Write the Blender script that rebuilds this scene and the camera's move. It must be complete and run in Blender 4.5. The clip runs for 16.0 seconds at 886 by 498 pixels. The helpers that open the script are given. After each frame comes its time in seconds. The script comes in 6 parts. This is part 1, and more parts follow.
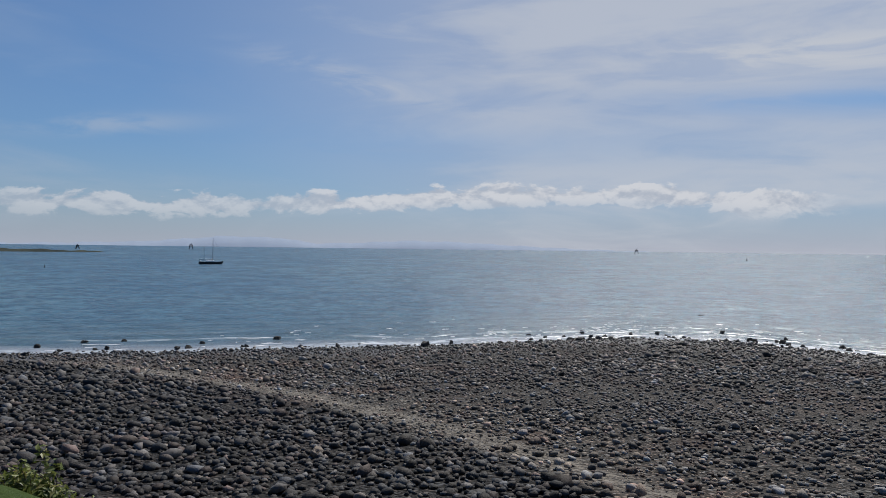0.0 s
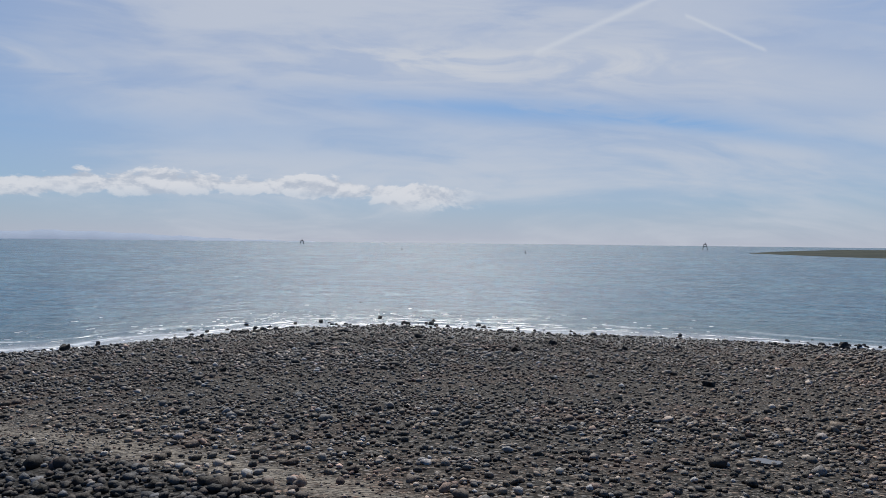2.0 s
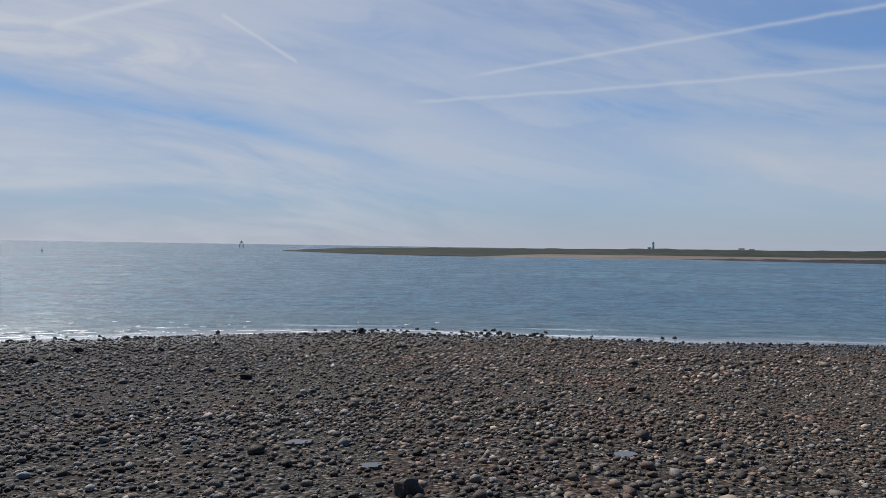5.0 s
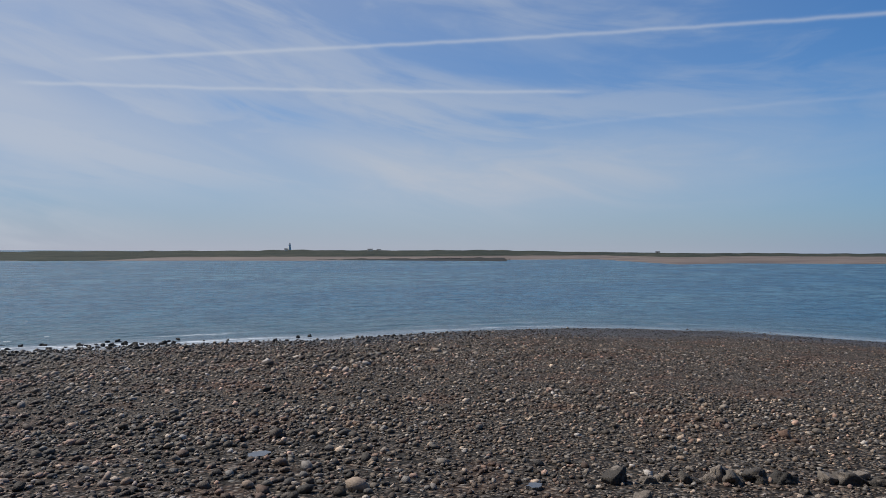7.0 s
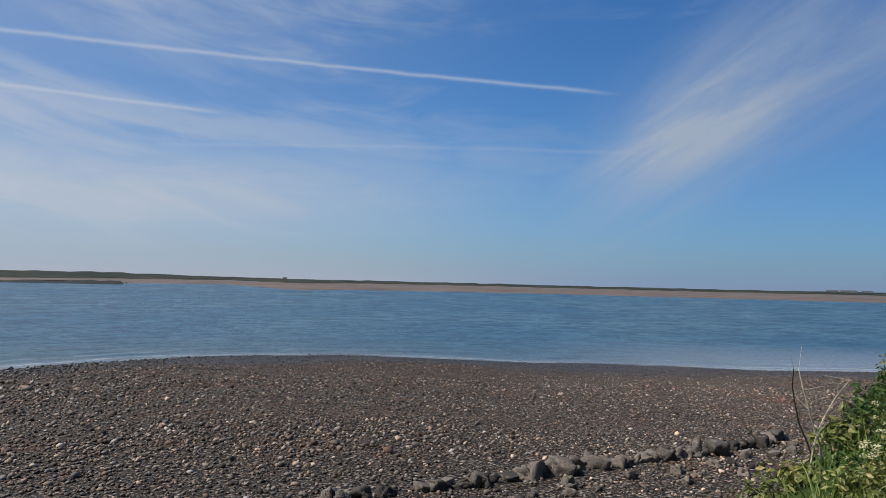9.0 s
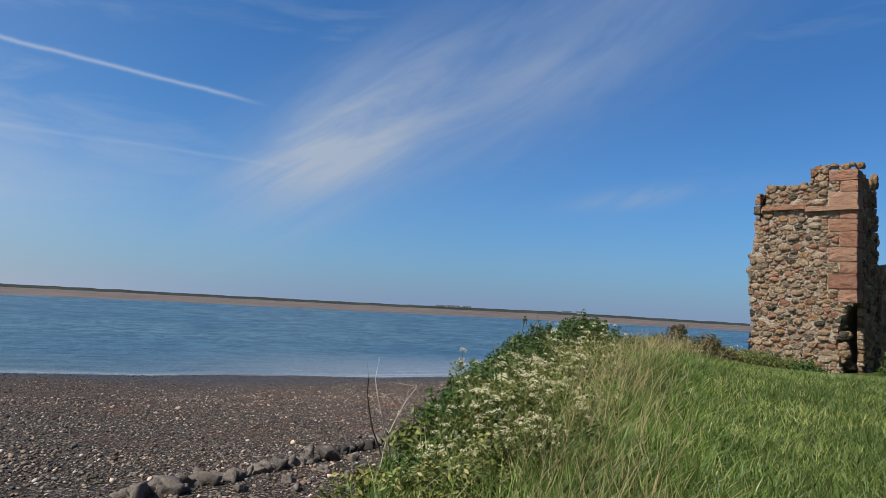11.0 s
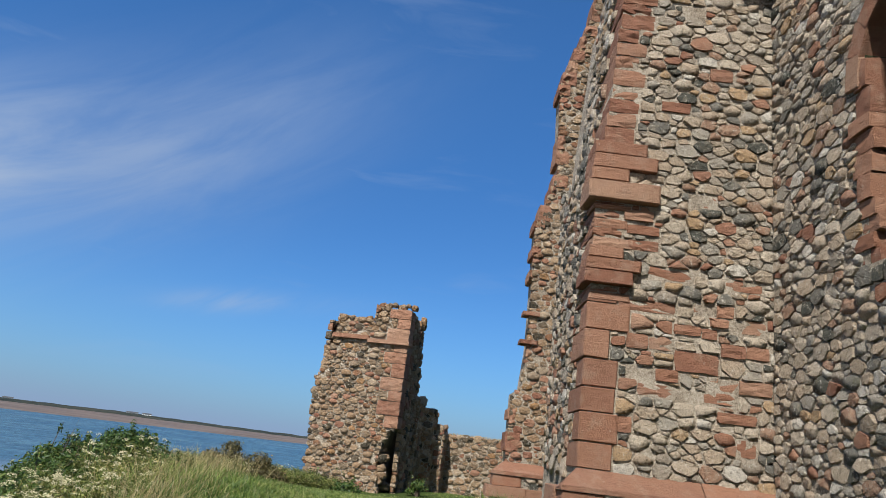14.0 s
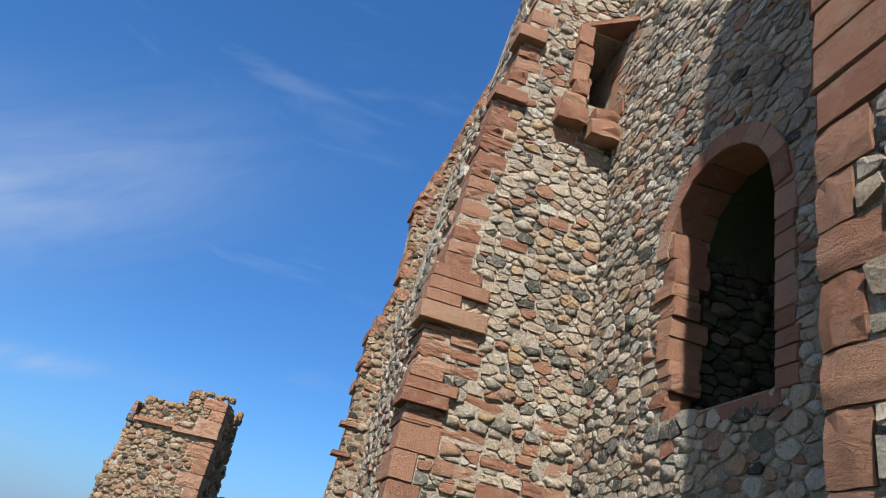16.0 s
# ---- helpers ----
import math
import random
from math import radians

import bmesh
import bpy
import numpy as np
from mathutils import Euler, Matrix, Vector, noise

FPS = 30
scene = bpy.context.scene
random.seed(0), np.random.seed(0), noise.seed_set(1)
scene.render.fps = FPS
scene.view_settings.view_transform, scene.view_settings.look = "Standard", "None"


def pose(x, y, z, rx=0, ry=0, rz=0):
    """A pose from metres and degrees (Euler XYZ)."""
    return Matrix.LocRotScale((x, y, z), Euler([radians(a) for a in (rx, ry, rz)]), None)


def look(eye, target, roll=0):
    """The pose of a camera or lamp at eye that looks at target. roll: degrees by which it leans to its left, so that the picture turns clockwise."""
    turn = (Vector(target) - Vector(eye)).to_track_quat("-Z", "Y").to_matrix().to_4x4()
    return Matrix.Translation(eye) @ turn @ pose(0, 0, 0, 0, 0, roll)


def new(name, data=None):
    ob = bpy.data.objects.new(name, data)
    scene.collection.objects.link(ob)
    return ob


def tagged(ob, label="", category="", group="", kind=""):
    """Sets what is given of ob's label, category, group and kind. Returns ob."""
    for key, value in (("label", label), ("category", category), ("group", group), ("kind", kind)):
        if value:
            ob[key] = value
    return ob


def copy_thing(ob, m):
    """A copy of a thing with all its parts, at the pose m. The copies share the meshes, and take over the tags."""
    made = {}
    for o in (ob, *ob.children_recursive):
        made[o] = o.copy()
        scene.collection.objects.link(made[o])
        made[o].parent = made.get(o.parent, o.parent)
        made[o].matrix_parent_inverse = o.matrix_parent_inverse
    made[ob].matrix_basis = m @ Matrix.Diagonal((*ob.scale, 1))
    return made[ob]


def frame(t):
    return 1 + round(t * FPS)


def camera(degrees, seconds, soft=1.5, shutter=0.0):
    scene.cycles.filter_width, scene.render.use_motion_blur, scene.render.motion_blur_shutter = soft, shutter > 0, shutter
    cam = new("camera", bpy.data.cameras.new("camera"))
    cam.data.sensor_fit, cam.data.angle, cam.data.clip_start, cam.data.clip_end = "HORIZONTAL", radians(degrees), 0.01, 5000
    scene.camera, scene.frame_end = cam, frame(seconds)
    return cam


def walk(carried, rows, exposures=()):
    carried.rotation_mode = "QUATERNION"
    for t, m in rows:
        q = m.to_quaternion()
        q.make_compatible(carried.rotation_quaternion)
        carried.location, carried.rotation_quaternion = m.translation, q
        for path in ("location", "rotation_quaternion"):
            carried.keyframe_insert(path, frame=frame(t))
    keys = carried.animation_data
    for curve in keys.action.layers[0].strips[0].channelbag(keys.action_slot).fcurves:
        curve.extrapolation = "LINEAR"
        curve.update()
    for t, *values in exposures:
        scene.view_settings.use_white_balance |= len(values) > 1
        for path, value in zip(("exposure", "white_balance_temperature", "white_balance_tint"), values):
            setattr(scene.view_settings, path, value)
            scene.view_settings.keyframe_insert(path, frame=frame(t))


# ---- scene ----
cam = camera(63.7, 16.0, soft=0.8)
# seconds, place of the eye, yaw, pitch, roll
PATH = [
    (0, -0.07, -0.28, 7.47, 37.15, -0.07, -0.72),
    (0.5, -0.06, -0.17, 7.48, 30.99, -0.24, -0.75),
    (1, -0.06, -0.09, 7.49, 25.18, -0.46, -0.87),
    (1.5, -0.06, -0.03, 7.50, 19.02, -0.54, -0.65),
    (2, -0.07, -0.00, 7.50, 10.78, -0.56, -0.63),
    (2.5, -0.04, 0.01, 7.51, 4.13, -0.49, -0.55),
    (3, 0.00, -0.00, 7.50, -1.00, -0.37, -0.53),
    (3.2, 0.01, -0.01, 7.50, -3.03, -0.35, -0.57),
    (5.3, -0.16, -0.15, 7.47, -29.51, -0.17, -0.84),
    (5.5, -0.16, -0.17, 7.46, -32.50, -0.10, -0.77),
    (6, -0.15, -0.21, 7.46, -40.13, 0.02, -0.45),
    (6.5, -0.14, -0.28, 7.47, -46.82, 0.10, -0.32),
    (7, -0.14, -0.32, 7.48, -53.73, 0.16, -0.27),
    (7.5, -0.14, -0.29, 7.50, -61.54, 0.21, -0.21),
    (8, -0.13, -0.31, 7.53, -67.85, 0.62, -0.35),
    (8.5, -0.09, -0.37, 7.55, -75.89, 1.99, -0.88),
    (8.7, -0.08, -0.40, 7.56, -78.76, 2.30, -1.14),
    (10.8, 0.01, -0.71, 7.58, -108.83, 4.35, -2.88),
    (11, 0.03, -0.75, 7.58, -111.75, 4.62, -3.10),
    (11.5, 0.02, -0.79, 7.59, -119.16, 5.52, -4.54),
    (12, -0.02, -0.80, 7.61, -124.97, 7.52, -6.86),
    (12.5, -0.03, -0.82, 7.61, -130.35, 10.32, -7.09),
    (13, -0.09, -0.83, 7.64, -134.89, 11.99, -6.61),
    (13.5, -0.19, -0.85, 7.68, -138.68, 12.74, -6.08),
    (14, -0.27, -0.81, 7.73, -144.77, 15.97, -6.88),
    (14.5, -0.31, -0.80, 7.77, -148.66, 18.87, -7.31),
    (15, -0.35, -0.85, 7.81, -151.19, 20.84, -6.41),
    (15.5, -0.47, -0.92, 7.85, -153.10, 24.12, -8.98),
    (16, -0.54, -0.96, 7.89, -159.33, 26.57, -11.67),
]
walk(cam, [(t, pose(x, y, z, 90 + p, r, w)) for t, x, y, z, w, p, r in PATH],
     [(0.0, -0.02), (1.0, 0.08), (2.0, 0.10), (3.0, 0.06), (7.0, 0.03), (8.7, 0.08), (11.0, 0.22), (13.0, 0.33), (14.0, 0.48), (15.0, 0.66), (16.0, 0.76)])

# ---- world, sun, exposure ----
SUN_YAW, SUN_EL = 13.0, 50.0


class Nodes:
    """Short forms for building a node tree."""

    def __init__(self, tree):
        self.t = tree

    def put(self, value, socket):
        if isinstance(value, bpy.types.NodeSocket):
            self.t.links.new(value, socket)
        elif value is not None:
            socket.default_value = value

    def add(self, kind, out=0, props=(), **named):
        n = self.t.nodes.new(kind)
        for k, v in props:
            setattr(n, k, v)
        for k, v in named.items():
            self.put(v, n.inputs[k.replace("_", " ")])
        return n.outputs[out]

    def m(self, op, a, b=None, c=None, clamp=False):
        n = self.t.nodes.new("ShaderNodeMath")
        n.operation, n.use_clamp = op, clamp
        for i, v in enumerate((a, b, c)):
            self.put(v, n.inputs[i])
        return n.outputs[0]

    def vec(self, x, y, z):
        n = self.t.nodes.new("ShaderNodeCombineXYZ")
        for i, v in enumerate((x, y, z)):
            self.put(v, n.inputs[i])
        return n.outputs[0]

    def split(self, v):
        n = self.t.nodes.new("ShaderNodeSeparateXYZ")
        self.put(v, n.inputs[0])
        return n.outputs

    def noise(self, v, scale, detail=4.0, rough=0.55, warp=0.0):
        n = self.t.nodes.new("ShaderNodeTexNoise")
        self.put(v, n.inputs["Vector"])
        for k, x in (("Scale", scale), ("Detail", detail), ("Roughness", rough), ("Distortion", warp)):
            n.inputs[k].default_value = x
        return n.outputs[0]

    def ramp(self, f, stops, mode="LINEAR"):
        n = self.t.nodes.new("ShaderNodeValToRGB")
        n.color_ramp.interpolation = mode
        e = n.color_ramp.elements
        while len(e) < len(stops):
            e.new(0.5)
        for s, (p, c) in zip(e, stops):
            s.position = p
            s.color = (*c, 1) if isinstance(c, tuple) else (c, c, c, 1)
        self.put(f, n.inputs[0])
        return n.outputs[0]

    def step(self, f, lo, hi):
        n = self.t.nodes.new("ShaderNodeMapRange")
        n.interpolation_type = "SMOOTHSTEP"
        self.put(f, n.inputs[0])
        for i, v in ((1, lo), (2, hi), (3, 0.0), (4, 1.0)):
            self.put(v, n.inputs[i])
        return n.outputs[0]

    def mix(self, f, a, b, blend="MIX"):
        n = self.t.nodes.new("ShaderNodeMix")
        n.data_type, n.blend_type = "RGBA", blend
        self.put(f, n.inputs[0])
        for i, v in ((6, a), (7, b)):
            self.put((*v, 1) if isinstance(v, tuple) else v, n.inputs[i])
        return n.outputs[2]


def build_world():
    world = bpy.data.worlds.new("sky")
    scene.world = world
    world.use_nodes = True
    n = Nodes(world.node_tree)
    bg = world.node_tree.nodes["Background"]
    sky = world.node_tree.nodes.new("ShaderNodeTexSky")
    sky.sky_type, sky.sun_disc = "NISHITA", False
    sky.sun_elevation, sky.sun_rotation = radians(SUN_EL), radians(-SUN_YAW)
    sky.altitude, sky.air_density, sky.dust_density, sky.ozone_density = 0, 1.0, 0.6, 2.0
    d = n.add("ShaderNodeTexCoord", 0)
    x, y, z = n.split(d)
    az = n.m("MULTIPLY", n.m("ARCTAN2", n.m("MULTIPLY", x, -1.0), y), 57.2958)
    el = n.m("MULTIPLY", n.m("ARCSINE", z), 57.2958)
    flat = n.vec(az, el, 0.0)
    # high cloud in long bands whose slope changes round the sky
    lift = n.m("MULTIPLY", n.step(az, -80.0, 5.0), 13.0)
    e2 = n.m("SUBTRACT", el, lift)
    big = n.noise(n.vec(n.m("MULTIPLY", az, 0.030), n.m("MULTIPLY", e2, 0.16), 3.1), 1.0, 5.0, 0.55, 0.5)
    fine = n.noise(n.vec(n.m("MULTIPLY", az, 0.09), n.m("MULTIPLY", e2, 0.42), 7.7), 1.0, 6.0, 0.58, 0.9)
    sheet = n.m("ADD", n.m("MULTIPLY", big, 0.66), n.m("MULTIPLY", fine, 0.34))
    side = n.m("MULTIPLY", n.step(az, -112.0, -45.0), n.m("SUBTRACT", 1.0, n.m("MULTIPLY", n.step(az, 25.0, 58.0), 0.75)))
    low = n.m("ADD", 0.36, n.m("MULTIPLY", n.m("SUBTRACT", 1.0, side), 0.14))
    cirrus = n.m("MULTIPLY", n.step(n.m("SUBTRACT", sheet, low), 0.02, 0.22), n.m("ADD", 0.18, n.m("MULTIPLY", side, 0.48)))
    cirrus = n.m("MULTIPLY", cirrus, n.m("MAXIMUM", n.step(el, 1.5, 7.0), n.step(az, -38.0, -14.0)))
    # the broad plume of cirrus over the channel
    def blob(a, e, wa, we, turn):
        c, s = math.cos(radians(turn)), math.sin(radians(turn))
        da, de = n.m("SUBTRACT", az, a), n.m("SUBTRACT", el, e)
        p = n.m("DIVIDE", n.m("ADD", n.m("MULTIPLY", da, c), n.m("MULTIPLY", de, s)), wa)
        q = n.m("DIVIDE", n.m("SUBTRACT", n.m("MULTIPLY", de, c), n.m("MULTIPLY", da, s)), we)
        return n.m("EXPONENT", n.m("MULTIPLY", n.m("ADD", n.m("MULTIPLY", p, p), n.m("MULTIPLY", q, q)), -1.0))
    wisps = n.noise(n.vec(n.m("ADD", n.m("MULTIPLY", az, 0.10), n.m("MULTIPLY", el, 0.06)), n.m("SUBTRACT", n.m("MULTIPLY", el, 0.25), n.m("MULTIPLY", az, -0.13)), 1.0), 1.0, 5.0, 0.6, 0.5)
    ww = n.step(wisps, 0.25, 0.75)
    plume = n.m("MULTIPLY", n.m("ADD", n.m("MULTIPLY", blob(-102.5, 12.6, 9.5, 3.9, -40.0), 0.85), n.m("MULTIPLY", blob(-117.0, 18.0, 17.0, 5.5, -28.0), 0.48)), n.m("ADD", n.m("MULTIPLY", ww, 0.7), 0.4))
    plume = n.m("ADD", plume, n.m("MULTIPLY", blob(-128.0, 9.4, 6.5, 0.8, -8.0), n.m("MULTIPLY", ww, 0.5)))
    plume = n.m("ADD", plume, n.m("MULTIPLY", blob(-101.5, 10.8, 6.5, 2.0, -18.0), n.m("ADD", n.m("MULTIPLY", ww, 0.3), 0.12)))
    bank = n.m("ADD", n.m("MULTIPLY", blob(9.0, 13.9, 21.0, 2.3, 2.0), n.m("ADD", 0.30, n.m("MULTIPLY", n.step(fine, 0.36, 0.60), 0.7))), n.m("MULTIPLY", blob(-22.0, 10.0, 22.0, 2.6, 14.0), n.m("ADD", 0.35, n.m("MULTIPLY", fine, 0.45))))
    bank = n.m("ADD", bank, n.m("MULTIPLY", n.m("ADD", blob(44.0, 12.9, 9.0, 1.1, 12.0), n.m("MULTIPLY", blob(62.0, 8.7, 6.0, 0.7, -6.0), 0.8)), n.m("MULTIPLY", n.step(fine, 0.38, 0.62), 0.75)))
    bank = n.m("ADD", bank, n.m("MULTIPLY", n.m("ADD", blob(-65.0, 6.3, 19.0, 3.6, -3.0), n.m("MULTIPLY", blob(-46.0, 8.5, 13.0, 2.4, 16.0), 0.7)), n.m("ADD", 0.62, n.m("MULTIPLY", n.step(fine, 0.3, 0.7), 0.3))))
    cloud = n.m("MAXIMUM", n.m("MAXIMUM", cirrus, plume), bank)
    ragged = n.m("ADD", 0.4, n.m("MULTIPLY", n.step(fine, 0.35, 0.65), 0.6))
    gaps = n.m("ADD", n.m("ADD", blob(7.0, 10.6, 20.0, 1.05, 3.0), n.m("MULTIPLY", blob(-10.0, 8.7, 13.0, 0.8, 10.0), 0.8)), n.m("ADD", blob(-39.5, 10.6, 7.0, 1.2, 8.0), n.m("MULTIPLY", blob(-58.0, 15.2, 14.0, 2.6, 2.0), 0.85)))
    gaps = n.m("ADD", gaps, n.m("ADD", n.m("ADD", n.m("MULTIPLY", blob(62.0, 14.5, 17.0, 6.0, 0.0), 0.55), n.m("MULTIPLY", blob(28.0, 8.2, 22.0, 1.8, 0.0), 0.5)), n.m("MULTIPLY", blob(-21.0, 16.5, 12.0, 3.6, 10.0), 0.75)))
    gaps = n.m("MULTIPLY", n.m("MULTIPLY", n.m("MULTIPLY", gaps, ragged), n.step(el, 3.5, 7.0)), 0.85, clamp=True)
    cloud = n.m("MULTIPLY", cloud, n.m("SUBTRACT", 1.0, gaps))
    # vapour trails
    wob = n.m("MULTIPLY", n.m("SUBTRACT", n.noise(flat, 0.35, 4.0), 0.5), 0.25)
    trails = n.m("ADD", 0.0, 0.0)
    for a0, e0, a1, e1, bow, wide, much in ((-26.0, 13.2, -97.5, 14.7, 2.7, 0.15, 0.42), (-22.0, 11.3, -66.0, 12.4, 0.65, 0.14, 0.4), (-7.6, 17.0, -13.6, 13.9, 0.0, 0.15, 0.5), (3.9, 14.7, -9.0, 19.6, 0.0, 0.24, 0.55), (-60.0, 9.6, -100.0, 10.2, 0.8, 0.15, 0.12)):
        s = n.m("DIVIDE", n.m("SUBTRACT", az, a0), a1 - a0)
        line = n.m("ADD", n.m("MULTIPLY_ADD", s, e1 - e0, e0), n.m("MULTIPLY", n.m("MULTIPLY", s, n.m("SUBTRACT", 1.0, s)), 4.0 * bow))
        off = n.m("DIVIDE", n.m("ADD", n.m("SUBTRACT", el, line), wob), wide)
        t = n.m("EXPONENT", n.m("MULTIPLY", n.m("MULTIPLY", off, off), -1.0))
        t = n.m("MULTIPLY", t, n.m("MULTIPLY", n.step(s, 0.0, 0.05), n.m("SUBTRACT", 1.0, n.step(s, 0.93, 1.0))))
        trails = n.m("MAXIMUM", trails, n.m("MULTIPLY", t, much))
    # the row of small cumulus low over the far coast
    def puffs(up):
        return n.noise(n.vec(n.m("MULTIPLY", az, 0.26), n.m("MULTIPLY", n.m("ADD", el, up), 0.50), 4.0), 1.0, 8.0, 0.6, 0.25)
    lumps = puffs(0.0)
    crest = n.m("ADD", 2.9, n.m("MULTIPLY", blob(27.0, 3.0, 18.0, 40.0, 0.0), 1.35))
    rise = n.m("DIVIDE", n.m("SUBTRACT", el, crest), 1.5)
    body = n.m("SUBTRACT", 1.0, n.m("ABSOLUTE", rise))
    edge = n.m("MULTIPLY", n.step(az, 6.0, 12.0), n.m("SUBTRACT", 1.0, n.step(az, 66.0, 76.0)))
    cumulus = n.m("MULTIPLY", n.step(n.m("ADD", n.m("MULTIPLY", body, 0.42), lumps), 0.67, 0.76), edge)
    cumulus = n.m("MULTIPLY", cumulus, n.m("SUBTRACT", 1.0, n.m("MULTIPLY", n.step(az, 44.0, 52.0), 0.28)))
    cumulus = n.m("MULTIPLY", cumulus, n.m("ADD", 0.35, n.m("MULTIPLY", n.step(rise, -1.0, 0.1), 0.65)))
    shade = n.step(n.m("SUBTRACT", puffs(0.45), lumps), -0.06, 0.12)
    haze = n.m("EXPONENT", n.m("MULTIPLY", n.m("MAXIMUM", el, 0.0), -0.21))
    veil = n.m("MULTIPLY", haze, n.m("ADD", 0.86, n.m("MULTIPLY", n.step(az, -110.0, -10.0), 0.10)))
    sunward = n.m("MULTIPLY", n.step(az, -105.0, 5.0), n.m("SUBTRACT", 1.0, n.m("ADD", n.m("MULTIPLY", n.step(az, 28.0, 66.0), 0.68), n.m("MULTIPLY", n.step(az, 80.0, 140.0), 0.32))))
    thin = n.m("SUBTRACT", 1.0, n.m("MULTIPLY", n.step(el, 26.0, 52.0), 0.85))
    sunward = n.m("MULTIPLY", sunward, thin)
    cloud = n.m("MULTIPLY", cloud, thin)
    veil = n.m("MAXIMUM", n.m("MULTIPLY", veil, n.m("SUBTRACT", 1.0, n.m("MULTIPLY", gaps, 0.6))), n.m("MULTIPLY", n.m("MULTIPLY", sunward, 0.52), n.m("SUBTRACT", 1.0, n.m("MULTIPLY", gaps, 0.9))))
    clear = n.mix(1.0, sky.outputs[0], (0.52, 1.12, 1.72), "MULTIPLY")
    clear = n.mix(n.m("MULTIPLY", n.step(az, 30.0, 60.0), 0.6), clear, n.mix(1.0, clear, (0.72, 0.66, 0.64), "MULTIPLY"))
    clear = n.mix(n.m("MULTIPLY", sunward, 0.6), clear, (3.5, 4.6, 6.6))
    colour = n.mix(veil, clear, n.mix(sunward, n.mix(n.step(az, -100.0, -66.0), (3.9, 5.1, 7.5), (5.6, 6.2, 7.5)), (6.7, 7.1, 8.4)))
    colour = n.mix(cloud, colour, n.mix(sunward, (5.7, 6.8, 8.5), (8.3, 8.8, 9.8)))
    colour = n.mix(trails, colour, n.mix(sunward, (7.6, 8.4, 9.8), (8.8, 9.4, 10.4)))
    colour = n.mix(n.m("MULTIPLY", cumulus, 0.85), colour, n.mix(shade, (10.2, 10.4, 11.0), (6.6, 7.3, 8.6)))
    colour = n.mix(n.m("MULTIPLY", n.m("SUBTRACT", 1.0, n.step(az, -120.0, -75.0)), n.m("SUBTRACT", 0.75, n.m("MULTIPLY", n.step(el, 14.0, 34.0), 0.75))), colour, n.mix(1.0, colour, (0.74, 0.77, 0.82), "MULTIPLY"))
    world.node_tree.links.new(colour, bg.inputs[0])
    bg.inputs[1].default_value = 0.063


build_world()
sun = new("sun", bpy.data.lights.new("sun", "SUN"))
sun.data.energy, sun.data.angle, sun.data.color = 5.0, radians(0.55), (1.0, 0.95, 0.87)
way = Vector((-math.sin(radians(SUN_YAW)) * math.cos(radians(SUN_EL)), math.cos(radians(SUN_YAW)) * math.cos(radians(SUN_EL)), math.sin(radians(SUN_EL))))
sun.matrix_world = look(way * 300, (0, 0, 0))


# ---- materials ----
def material(name, build):
    mat = bpy.data.materials.new(name)
    mat.use_nodes = True
    build(Nodes(mat.node_tree), mat.node_tree.nodes["Principled BSDF"])
    return mat


def finish(n, bsdf, colour, rough, bump=None, strength=0.5, distance=0.02, spec=0.4):
    n.put((*colour, 1) if isinstance(colour, tuple) else colour, bsdf.inputs["Base Color"])
    n.put(rough, bsdf.inputs["Roughness"])
    bsdf.inputs["Specular IOR Level"].default_value = spec
    if bump is not None:
        b = n.t.nodes.new("ShaderNodeBump")
        b.inputs["Strength"].default_value, b.inputs["Distance"].default_value = strength, distance
        n.put(bump, b.inputs["Height"])
        n.t.links.new(b.outputs[0], bsdf.inputs["Normal"])


def place(n):
    return n.add("ShaderNodeNewGeometry", 0)


def one_by_one(n):
    """A random number for each piece, whether an object of its own or an island of a joined mesh."""
    a = n.t.nodes.new("ShaderNodeObjectInfo").outputs["Random"]
    b = n.t.nodes.new("ShaderNodeNewGeometry").outputs["Random Per Island"]
    return n.m("FRACT", n.m("ADD", a, b))


